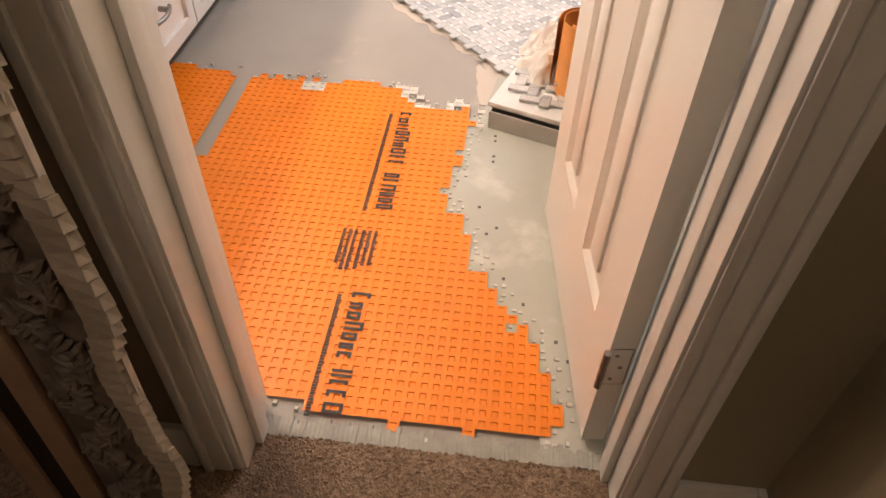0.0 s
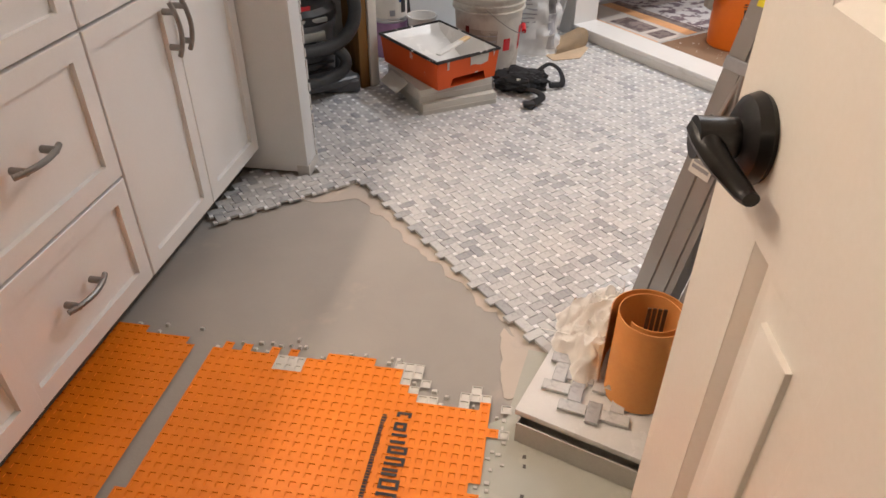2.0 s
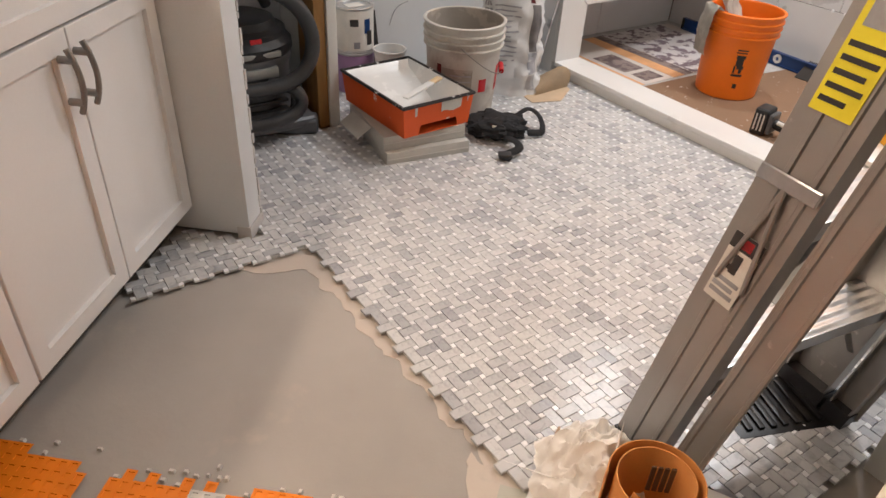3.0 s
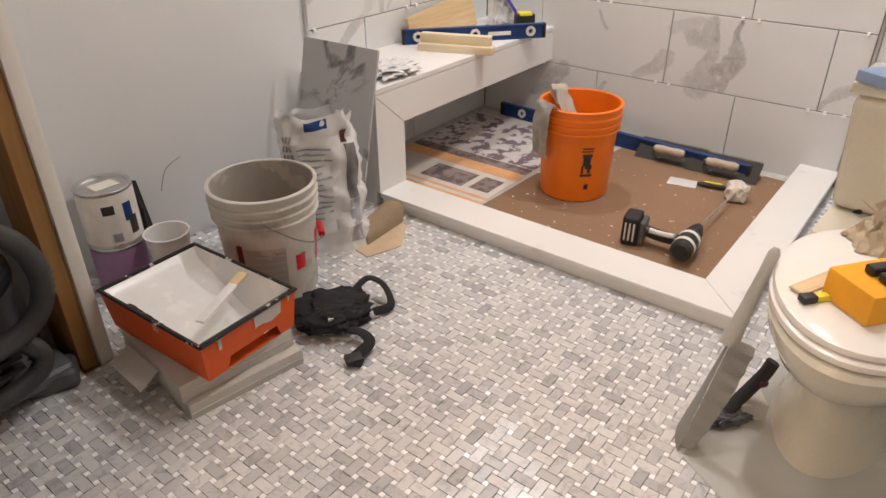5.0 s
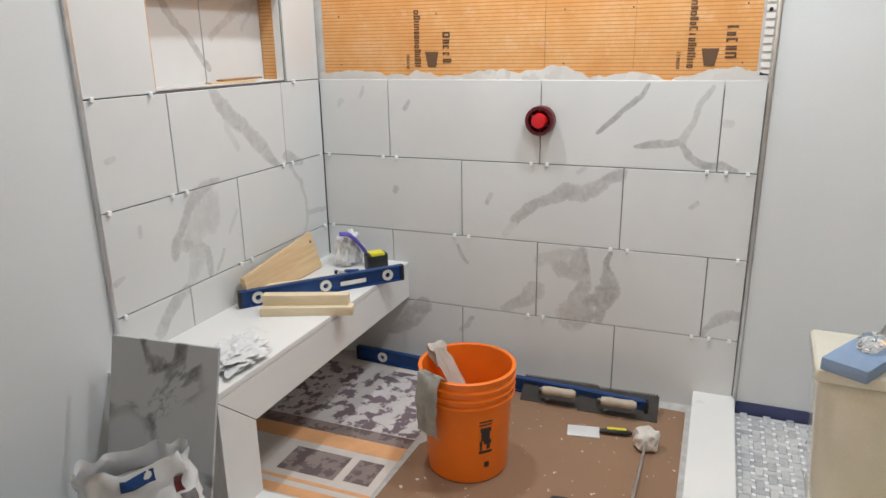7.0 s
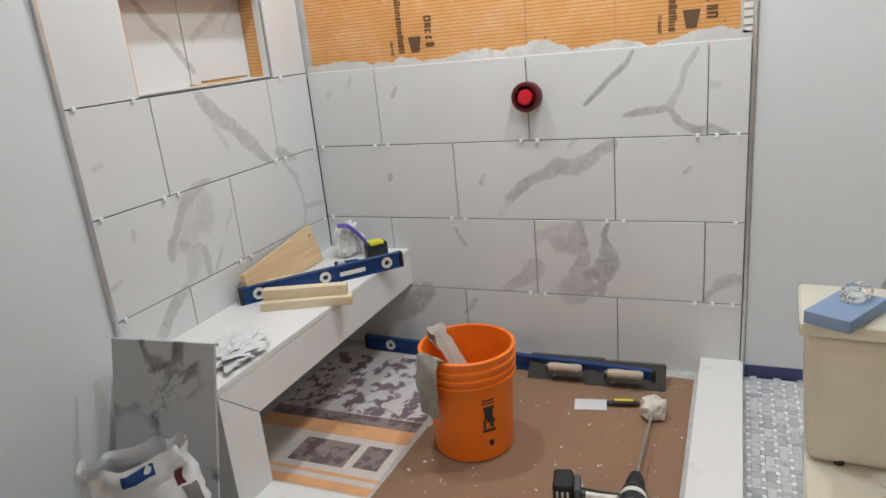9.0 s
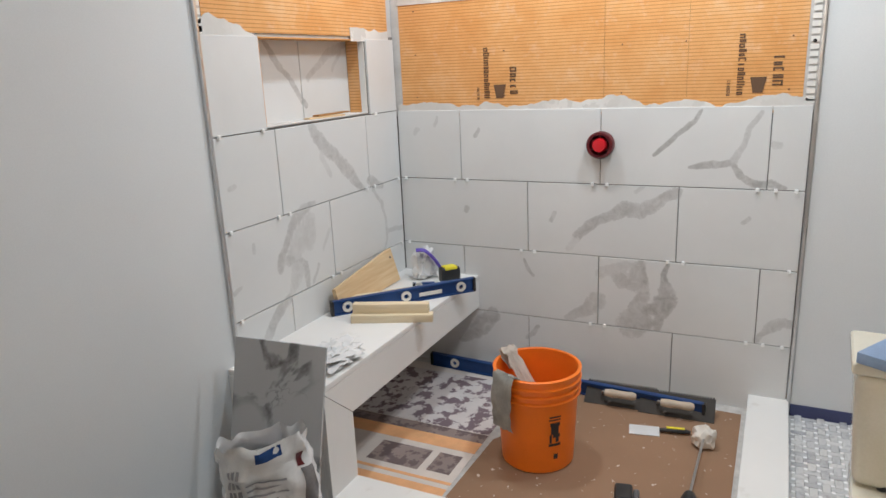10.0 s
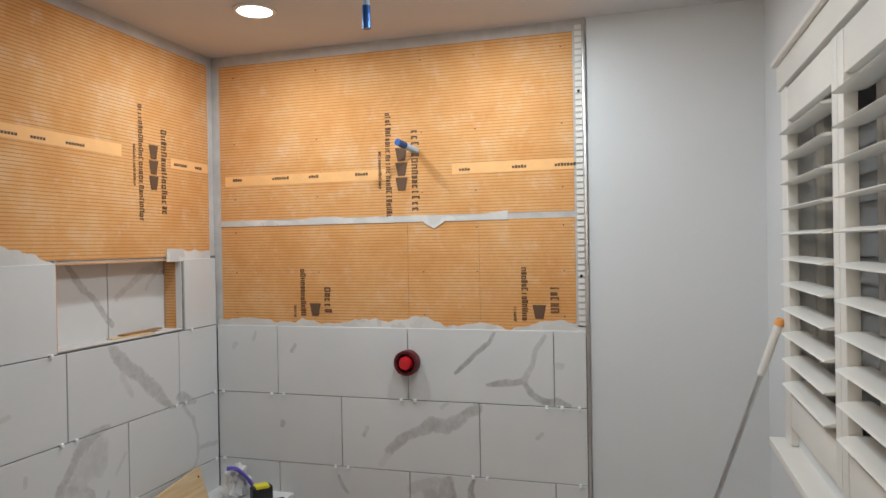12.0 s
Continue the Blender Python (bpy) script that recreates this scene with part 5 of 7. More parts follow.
stick(pose(3.275, 3.300, BZ, 0, 0, -68), 0.31, 0.04, 0.030, M_PLY, "pale pine offcut lying on the bench")
stick(pose(3.300, 3.305, BZ + 0.0302, 0, 0, -69.5), 0.29, 0.036, 0.036, M_PLY, "pale pine offcut stacked on another offcut")
stick(pose(3.42, 3.395, BZ, 0, 0, -46), 0.34, 0.036, 0.044, M_PLY, "pale pine offcut behind the spirit level")
bm = bmesh.new()
prism(bm, [(0, 0), (0.47, 0), (0.450, 0.152), (0.0, 0.100)], 0, 0.018)
o = part("angled_board", bm, M_PINE)
o.matrix_basis = pose(3.345, 3.405, BZ, 78, 0, 0)
tagged(o, "tapered pine board leaning on the tiled wall", "board")
for x, z in ((0.025, 0.05), (0.43, 0.115)):
    bm = bmesh.new()
    cyl(bm, (x, z, -0.0005), (x, z, 0.0185), 0.006, n=10)
    part("screw_hole", bm, M_TOE, o)
rag = tagged(part("white_rag", crumple(0.115, 0.07, 0.022, 4, 4, 0.55, 3.2), M_PLASTIC, at=pose(2.985, 3.165, BZ, 0, 0, 20)), "crumpled white plastic film on the bench end", "film")
bag = thing("plastic_pouch", pose(3.885, 3.30, BZ, 0, 0, -35), "crumpled clear pouch with purple print on the bench", "pouch")
part("pouch", crumple(0.060, 0.045, 0.085, 6, 4, 0.4, 2.6), M_PLASTIC, bag)
bm = bmesh.new()
tube(bm, curve_pts([(-0.055, -0.035, 0.145), (-0.02, -0.05, 0.14), (0.02, -0.055, 0.10), (0.055, -0.05, 0.05)], 6), 0.016, 10, 0.5)
part("printed_edge", bm, M_PURPLE, bag, "purple printed edge")
tape = thing("tape_measure", pose(3.865, 3.165, BZ, 0, 0, -40), "black and yellow tape measure on the bench", "tape measure")
part("case", box(-0.045, -0.025, 0, 0.045, 0.025, 0.070, 0.014, 3), M_BLKPL, tape)
part("grip", box(-0.030, -0.026, 0.060, 0.030, 0.026, 0.074, 0.006), M_LBLY, tape)

# ---- tools on the shower base ----


def trowel(m, label):
    e = thing("notched_trowel", m, label, "trowel", "trowels on the base")
    bm = bmesh.new()
    bx(bm, 0, 0, 0, 0.285, 0.0018, 0.105)
    for k in range(28):
        bx(bm, 0.003 + k * 0.01, 0, 0.105, 0.009 + k * 0.01, 0.0018, 0.112)
    part("blade", bm, M_BLADE, e)
    bm = bmesh.new()
    tube(bm, curve_pts([(0.07, -0.002, 0.05), (0.075, -0.035, 0.04), (0.09, -0.05, 0.03)], 5), 0.005, 8)
    part("shank", bm, M_PAN, e)
    bm = bmesh.new()
    lathe(bm, [(0.0005, 0), (0.014, 0.002), (0.017, 0.03), (0.015, 0.07), (0.017, 0.11), (0.012, 0.125), (0.0005, 0.127)], 18, pose(0.085, -0.052, 0.028, 0, 90, 0))
    part("handle", bm, M_HANDLE, e, "pale wooden handle")
    return e


trowel(pose(3.812, 2.545, 0.002, -56, 0, -88), "steel notched trowel leaning on the long level")
trowel(pose(3.806, 2.325, 0.002, -56, 0, -88), "steel notched trowel with pale handle by the level")
knife = thing("putty_knife", pose(3.66, 2.33, 0.001, 0, 0, -80), "putty knife with black and yellow handle", "putty knife")
part("blade", box(0, -0.035, 0, 0.11, 0.035, 0.002), M_PLASTIC, knife)
bm = bmesh.new()
tube(bm, [(0.11, 0, 0.010), (0.15, 0, 0.012), (0.20, 0, 0.012), (0.22, 0, 0.010)], 0.012, 10, 0.8, [0.008, 0.012, 0.012, 0.006])
part("handle", bm, M_BLKPL, knife)
part("stripe", box(0.135, -0.006, 0.021, 0.20, 0.006, 0.0235), M_LBLY, knife)

drill = thing("cordless_drill", pose(3.115, 2.225, 0.0), "black and white cordless drill with mixing paddle", "cordless drill")
BM = pose(0, 0, 0, 0, 0, -80)
bm = bmesh.new()
bx(bm, -0.045, -0.040, 0, 0.010, 0.040, 0.105, 0.012, 3, BM)
part("battery", bm, M_BLKPL, drill)
bm = bmesh.new()
bx(bm, 0.0102, -0.036, 0.012, 0.030, 0.036, 0.092, 0.010, 3, BM)
part("battery_shoe", bm, M_GRYPL, drill)
part("battery_label", box(-0.0462, -0.026, 0.02, -0.0452, 0.026, 0.075, m=BM), M_LBLW, drill)
for k in range(3):
    part("battery_stripe", box(-0.035 + 0.014 * k, -0.0412, 0.02, -0.029 + 0.014 * k, -0.0402, 0.085, m=BM), M_LBLW, drill)
bm = bmesh.new()
tube(bm, curve_pts([(0.004, -0.028, 0.052), (0.008, -0.070, 0.046), (0.006, -0.110, 0.048), (0.000, -0.150, 0.054)], 6), 0.021, 14, 0.9)
part("grip", bm, M_BLKPL, drill)
bm = bmesh.new()
tube(bm, curve_pts([(-0.010, -0.045, 0.064), (-0.006, -0.085, 0.062), (-0.012, -0.130, 0.070)], 6), 0.009, 8)
part("grip_stripe", bm, M_LBLW, drill, "white grip inlay")
D0, D1 = Vector((-0.070, -0.172, 0.052)), Vector((0.125, -0.160, 0.052))
bm = bmesh.new()
lathe(bm, [(0.0005, 0.0), (0.026, 0.0), (0.034, 0.008), (0.036, 0.05), (0.034, 0.115), (0.028, 0.125), (0.0005, 0.126)], 24, Matrix.Translation(D0) @ (D1 - D0).to_track_quat("Z", "Y").to_matrix().to_4x4())
part("motor_housing", bm, M_BLKPL, drill)
for a0, a1 in ((0.16, 0.24), (0.42, 0.50)):
    bm = bmesh.new()
    cyl(bm, D0.lerp(D1, a0), D0.lerp(D1, a1), 0.0366, 0.0366, 24)
    part("housing_band", bm, M_LBLW, drill, "white band")
bm = bmesh.new()
lathe(bm, [(0.024, 0.126), (0.027, 0.135), (0.026, 0.160), (0.018, 0.192), (0.0005, 0.194)], 20, Matrix.Translation(D0) @ (D1 - D0).to_track_quat("Z", "Y").to_matrix().to_4x4())
part("chuck", bm, M_BLKPL, drill)
bm = bmesh.new()
tube(bm, [D1, (0.505, -0.165, 0.045)], 0.0045, 8)
part("paddle_shaft", bm, M_CHROME, drill)
part("paddle_head", crumple(0.045, 0.042, 0.045, 12, 3, 0.35, 2.5), M_CLOTH, drill, "mixing paddle caked with mortar", pose(0.525, -0.165, 0.0))

# ---- things along the left wall ----
slab = thing("marble_tile_slab", pose(2.645, 3.055, 0.0), "large grey-veined marble tile leaning on the bench end", "tile")
bm = bmesh.new()
bx(bm, 0, 0, 0, 0.010, 0.300, 0.60, 0.001, 1, pose(0, 0, 0, 3, 12.5, 11))
part("tile", bm, M_TILESHADE, slab)
fl = thing("grout_float", pose(2.050, 3.425, 0.0), "dark steel float leaning on the wall by the cans", "float")
bm = bmesh.new()
prism(bm, [(-0.02, 0.0), (0.055, 0.0), (0.030, 0.12), (0.004, 0.29), (-0.02, 0.30)], 0, 0.002)
part("blade", bm, M_BLADE, fl, "", pose(0, 0, 0, 95, 0, 0))
bm = bmesh.new()
tube(bm, [(0.0, -0.012, 0.10), (0.0, -0.030, 0.13), (0.0, -0.030, 0.20), (0.0, -0.006, 0.23)], 0.007, 8)
part("handle", bm, M_BLKPL, fl)
bm = bmesh.new()
tube(bm, curve_pts([(2.155, YL - 0.0002, 0.20), (2.175, YL - 0.0002, 0.25), (2.20, YL - 0.0002, 0.275), (2.245, YL - 0.0002, 0.29)], 6), 0.003, 6, 0.5)
part("wall_scuff", bm, M_LBLG, bpy.data.objects["wall_left_drywall"], "grey scuff mark on the paint")

sack = thing("mortar_sack", pose(2.475, 3.045, 0.0, 0, 0, -38), "crumpled white and silver mortar sack standing open", "sack")


def sack_pt(a, z, off=0.0):
    """Point of the crumpled bag at angle a (degrees) and height z."""
    a = radians(a)
    s = z / 0.46
    w = 0.138 * (1 - 0.16 * s + 0.25 * max(0, 0.25 - s))
    d = 0.082 * (1 - 0.42 * s)
    c, si = math.cos(a), math.sin(a)
    q = Vector((math.copysign(abs(c) ** 0.6, c) * w, math.copysign(abs(si) ** 0.6, si) * d, z))
    f = 0.018 * noise.noise(q * 14) + 0.010 * noise.noise(q * 35)
    q += Vector((c, si, 0)) * (f * 1.4 + off)
    if z > 0.42:
        q.z += 0.030 * noise.noise(Vector((c * 2, si * 2, 3)))
    return q


def sack_area(a0, a1, z0, z1, na, nz, off=0.0):
    bm = bmesh.new()
    rows = [[bm.verts.new(sack_pt(a0 + (a1 - a0) * k / na, z0 + (z1 - z0) * i / nz, off)) for k in range(na + 1)] for i in range(nz + 1)]
    for p, q in zip(rows, rows[1:]):
        for k in range(na):
            bm.faces.new((p[k], p[k + 1], q[k + 1], q[k]))
    return bm


bm = sack_area(-180, 180, 0.0, 0.46, 64, 36)
bmesh.ops.remove_doubles(bm, verts=bm.verts, dist=0.0005)
part("bag", bm, M_PLASTIC, sack)
bm = bmesh.new()
lathe(bm, [(0.0005, 0.40), (0.085, 0.40), (0.085, 0.405), (0.0005, 0.405)], 30, None, 1.0, 0.5)
part("contents", bm, M_SACKG, sack)
rs = random.Random(3)
for k in range(13):
    part("print_line", sack_area(-112, -112 + rs.uniform(22, 30), 0.13 + k * 0.019, 0.136 + k * 0.019, 8, 1, 0.002), M_LBLG, sack)
for r in range(4):
    for c in range(3):
        z, a = 0.30 + r * 0.028, -150 + c * 11
        part("pictogram", sack_area(a, a + 7.5, z, z + 0.019, 3, 2, 0.002), M_LBLG, sack)
part("picture_panel", sack_area(-62, -34, 0.19, 0.37, 8, 12, 0.002), M_BOTTLE, sack, "dark printed picture panel")
part("silver_side", sack_area(-64, -30, 0.03, 0.185, 8, 8, 0.0015), M_SACKG, sack, "silver-grey printed side")
part("colour_print", sack_area(-66, -52, 0.375, 0.415, 4, 4, 0.002), M_DRED, sack)
part("blue_print", sack_area(-98, -84, 0.425, 0.452, 4, 4, 0.002), M_BLUE, sack)
part("code_print", sack_area(-124, -116, 0.10, 0.16, 3, 4, 0.002), M_INK, sack)

o = thing("kraft_paper", pose(2.60, 2.885, 0.0), "folded tan kraft paper on the mosaic floor", "paper")
bm = bmesh.new()
prism(bm, [(-0.12, -0.02), (0.0, -0.06), (0.125, 0.02), (0.135, 0.10), (0.02, 0.12), (-0.10, 0.08)], 0.0085, 0.0105)
part("sheet", bm, M_KRAFT, o)
bm = bmesh.new()
n = 10
rows = []
for i in range(n + 1):
    a = math.pi * i / n
    rows.append([bm.verts.new((-0.07 + 0.20 * s + 0.02 * math.sin(a * 2), 0.075 + 0.015 * s - 0.045 * math.cos(a), 0.011 + 0.075 * math.sin(a) * (0.4 + 0.6 * s))) for s in (0, 0.33, 0.66, 1)])
for a, b in zip(rows, rows[1:]):
    for k in range(3):
        bm.faces.new((a[k], a[k + 1], b[k + 1], b[k]))
bmesh.ops.solidify(bm, geom=bm.faces[:], thickness=0.0015)
part("fold", bm, M_KRAFT, o)

# paint cans


def can(z, body, lab):
    e = thing("paint_can", pose(1.925, 3.335, z), lab, "paint can", "stacked paint cans")
    r, h = 0.076, 0.172
    bm = bmesh.new()
    lathe(bm, [(0.0005, 0.0), (r, 0.0), (r + 0.002, 0.004), (r, 0.008), (r, h - 0.008), (r + 0.002, h - 0.004), (r, h), (r - 0.010, h - 0.001), (r - 0.012, h - 0.006), (0.0005, h - 0.006)], 40)
    part("can", bm, M_CHROME, e)
    patch(e, r, r, h, -200, 60, 0.010, h - 0.010, body, "label", 40)
    return e


c0 = can(0.0, M_PAINTP, "dented paint can with purple-smeared label")
c1 = can(0.173, M_LBLW, "white-labelled metal paint can stacked on another")
patch(c1, 0.076, 0.076, 0.172, -128, -104, 0.105, 0.132, M_INK, "print", 8, 0.0020)
patch(c1, 0.076, 0.076, 0.172, -86, -66, 0.075, 0.130, M_BLUE, "print", 8, 0.0020)
patch(c1, 0.076, 0.076, 0.172, -78, -58, 0.030, 0.085, M_INK, "print", 8, 0.0024)
patch(c1, 0.076, 0.076, 0.172, -118, -100, 0.020, 0.045, M_LBLG, "print", 8, 0.0020)
part("lid_label", box(-0.035, -0.03, 0.1665, 0.035, 0.02, 0.168), M_LBLW, c1)
tub = thing("plastic_tub", pose(2.012, 3.205, 0.0), "small white plastic paint tub with dark drips", "tub")
bm = bmesh.new()
lathe(bm, [(0.0005, 0), (0.045, 0), (0.062, 0.19), (0.066, 0.192), (0.066, 0.197), (0.060, 0.197), (0.044, 0.006), (0.0005, 0.005)], 32)
part("shell", bm, M_TRAYW, tub)
patch(tub, 0.045, 0.062, 0.19, -150, -110, 0.06, 0.13, M_INK, "drip", 8)

# tray on two cartons
for z, tx, ty, tw, mt in ((0.0, 1.697, 2.681, -9, M_BOXG), (0.051, 1.694, 2.698, -6.5, M_BOXG)):
    e = thing("tile_carton", pose(tx, ty, z, 0, 0, tw), "flat pale grey carton of tiles under a paint tray", "carton", "stacked tile cartons")
    part("carton", box(0, 0, 0, 0.305, 0.305, 0.050, 0.002), mt, e)
    part("flap", box(0.002, -0.0012, 0.024, 0.303, 0.0, 0.026), M_BOXW, e)
o = part("loose_flap", box(-0.06, 0.0, 0, 0.0, 0.15, 0.002), M_BOXG)
o.matrix_basis = pose(1.700, 2.79, 0.097, 0, -32, -4)
tagged(o, "torn carton flap hanging from the stack", "carton flap")
tray = thing("paint_tray", pose(1.738, 2.648, 0.102, 0, 0, 2.4), "orange-red paint tray with white paint on cartons", "paint tray")
TW, TL, TH = 0.283, 0.395, 0.108


bm = bmesh.new()
o4 = [(0.010, 0.010), (TW - 0.010, 0.010), (TW - 0.010, TL - 0.010), (0.010, TL - 0.010)]
t4 = [(0, 0), (TW, 0), (TW, TL), (0, TL)]
lo = [bm.verts.new((*p, 0)) for p in o4]
hi = [bm.verts.new((*p, TH)) for p in t4]
for k in range(4):
    if k == 0:
        continue
    bm.faces.new((lo[k], lo[(k + 1) % 4], hi[(k + 1) % 4], hi[k]))
a0, a1, zh = 0.065, TW - 0.055, 0.034
v = lambda x, z: bm.verts.new((x, 0.010 * (1 - z / TH), z))
q = [lo[0], v(a0, 0), v(a0 + 0.01, zh), v(a1 - 0.01, zh), v(a1, 0), lo[1], hi[1], hi[0]]
bm.faces.new(q)
bm.faces.new(list(reversed(lo)))
part("shell", bm, M_TRAYO, tray)
bm = bmesh.new()
W0 = 0.012
prof = [(W0, TH + 0.001), (0.030, 0.030), (0.045, 0.016), (0.150, 0.012), (0.175, 0.020), (0.30, 0.066), (TL - 0.035, 0.084), (TL - W0, TH + 0.001)]
L, R = [], []
for y, z in prof:
    L.append(bm.verts.new((0.012 + (TH - z) * 0.30, y, z)))
    R.append(bm.verts.new((TW - 0.012 - (TH - z) * 0.30, y, z)))
for k in range(len(prof) - 1):
    bm.faces.new((L[k], R[k], R[k + 1], L[k + 1]))
LT = [bm.verts.new((0.006, y, TH + 0.001)) for y, z in prof]
RT = [bm.verts.new((TW - 0.006, y, TH + 0.001)) for y, z in prof]
for k in range(len(prof) - 1):
    bm.faces.new((LT[k], L[k], L[k + 1], LT[k + 1]))
    bm.faces.new((R[k], RT[k], RT[k + 1], R[k + 1]))
part("liner", bm, M_TRAYW, tray, "white paint-coated liner")
bm = bmesh.new()
tube(bm, [(0, 0, TH), (TW, 0, TH), (TW, TL, TH), (0, TL, TH), (0, 0, TH)], 0.007, 6, 0.8)
part("rim", bm, M_TRIMB, tray, "black paint-flecked rim")
bm = bmesh.new()
for k in range(7):
    bmesh.ops.create_icosphere(bm, subdivisions=2, radius=1, matrix=pose(0.020, 0.17 + 0.020 * k, 0.080 + 0.002 * k, 12 * (k % 3)) @ Matrix.Diagonal((0.0035, 0.018, 0.011 - 0.001 * k, 1)))
part("dark_smear", bm, M_INK, tray, "smear of dark paint")
for x0, x1, zz in ((0.15, 0.235, 0.062), (0.045, 0.055, 0.05), (0.257, 0.265, 0.05)):
    bm = bmesh.new()
    prism(bm, ragged(x0, x1, 0.0, 0.024, 0.008, int(x0 * 100), 0.012), 0, 0.001)
    part("paint_drip", bm, M_BOXG, tray, "", pose(0, 0.010 * (1 - 0.07 / TH) - 0.003, TH - 0.004, 90, 0, 0) @ Matrix.Diagonal((1, -1.4, 1, 1)))
stir = thing("stir_stick", pose(1.885, 2.775, 0.205, 0, -4, 22), "paint-covered stirring stick lying in the tray", "stir stick")
part("painted_end", box(-0.09, -0.012, 0, 0.06, 0.012, 0.006, 0.001), M_TRAYW, stir)
part("bare_end", box(0.06, -0.012, 0, 0.11, 0.012, 0.006, 0.001), M_PINE, stir)

# black waist bag
wb = thing("tool_bag", pose(2.178, 2.715, 0.0085, 0, 0, -30), "soft black nylon tool bag slumped on the floor", "bag")
part("pouch", crumple(0.115, 0.095, 0.042, 9, 4, 0.30, 2.2), M_FABRIC, wb)
part("pocket", crumple(0.075, 0.045, 0.030, 14, 4, 0.3, 2.4), M_FABRIC, wb, "", pose(-0.01, -0.065, 0.035, 25, 0, 0))
bm = bmesh.new()
tube(bm, curve_pts([(0.07, 0.03, 0.05), (0.125, 0.055, 0.07), (0.165, 0.03, 0.05), (0.165, -0.03, 0.02), (0.11, -0.045, 0.02)], 7), 0.013, 8, 0.35)
part("strap", bm, M_FABRIC, wb)
bm = bmesh.new()
tube(bm, curve_pts([(0.0, -0.09, 0.03), (0.05, -0.14, 0.03), (0.055, -0.18, 0.022), (0.0, -0.215, 0.012), (0.02, -0.235, 0.01)], 7), 0.016, 8, 0.4)
part("strap", bm, M_FABRIC, wb)
part("buckle", box(-0.02, -0.235, 0.008, 0.025, -0.200, 0.024, 0.004), M_BLKPL, wb)
part("tab", box(-0.03, -0.10, 0.062, -0.012, -0.092, 0.070, 0.001), M_LBLW, wb)

# vacuum cleaner in the closet
vac = thing("shop_vacuum", pose(1.422, 3.188, 0.0), "black and grey shop vacuum with coiled hose", "vacuum cleaner")
bm = bmesh.new()
lathe(bm, [(0.0005, 0.07), (0.13, 0.07), (0.15, 0.09), (0.155, 0.25), (0.165, 0.27), (0.165, 0.29), (0.0005, 0.29)], 40)
part("drum", bm, M_GRYPL, vac)
bm = bmesh.new()
lathe(bm, [(0.165, 0.291), (0.170, 0.30), (0.168, 0.325), (0.150, 0.345), (0.148, 0.362), (0.120, 0.372), (0.112, 0.395), (0.085, 0.405), (0.0005, 0.408)], 40)
part("motor_head", bm, M_BLKPL, vac)
bm = bmesh.new()
tube(bm, curve_pts([(-0.10, 0, 0.41), (-0.06, -0.02, 0.52), (0.04, -0.02, 0.54), (0.10, 0, 0.42)], 7), 0.018, 10)
part("carry_handle", bm, M_BLKPL, vac)
part("switch", box(-0.02, -0.150, 0.335, 0.02, -0.135, 0.36, 0.004), M_RED, vac, "red power switch")
part("badge", box(-0.07, -0.172, 0.235, 0.06, -0.150, 0.268, 0.004), M_PAN, vac)
def hose(name, path, r, label):
    """A ribbed hose along a smooth path."""
    bm = bmesh.new()
    pts = curve_pts(path, 12)
    tube(bm, pts, r, 12, 1.0, [r + 0.0014 * (k % 2) for k in range(len(pts))])
    part(name, bm, M_HOSE, vac, label)


hose("hose", [(-0.17, -0.10, 0.50), (-0.08, -0.15, 0.53), (0.05, -0.19, 0.515), (0.13, -0.205, 0.455), (0.165, -0.21, 0.37), (0.155, -0.21, 0.29), (0.10, -0.21, 0.235), (0.0, -0.205, 0.215), (-0.12, -0.19, 0.225), (-0.19, -0.12, 0.26)], 0.024, "black ribbed hose looped round the vacuum")
hose("hose_end", [(0.02, -0.165, 0.215), (0.09, -0.195, 0.20), (0.115, -0.21, 0.155), (0.08, -0.215, 0.115), (-0.02, -0.21, 0.095), (-0.14, -0.19, 0.10)], 0.022, "black ribbed hose")
for k, z in enumerate((0.11, 0.14, 0.17)):
    part("drum_rib", box(-0.09, -0.160, z, 0.09, -0.135, z + 0.010, 0.003), M_BLKPL, vac)
part("head_band", box(-0.075, -0.168, 0.300, 0.075, -0.140, 0.318, 0.004), M_PAN, vac)
part("dolly", box(-0.17, -0.175, 0.035, 0.19, 0.17, 0.075, 0.02, 3), M_GRYPL, vac)
for x, y in ((-0.14, -0.14), (0.16, -0.14), (-0.14, 0.14), (0.16, 0.14)):
    bm = bmesh.new()
    cyl(bm, (x - 0.02, y, 0.026), (x + 0.02, y, 0.026), 0.026, n=18)
    part("caster", bm, M_BLKPL, vac)
nozzle = thing("floor_nozzle", pose(1.557, 3.058, 0.0085, 0, 0, -25), "grey vacuum floor nozzle beside the vacuum", "nozzle")
part("head", box(-0.085, -0.04, 0, 0.065, 0.05, 0.055, 0.018, 3), M_GRYPL, nozzle)
bm = bmesh.new()
cyl(bm, (-0.01, 0.03, 0.05), (-0.02, 0.09, 0.12), 0.02, 0.018, 16)
part("neck", bm, M_BLKPL, nozzle)

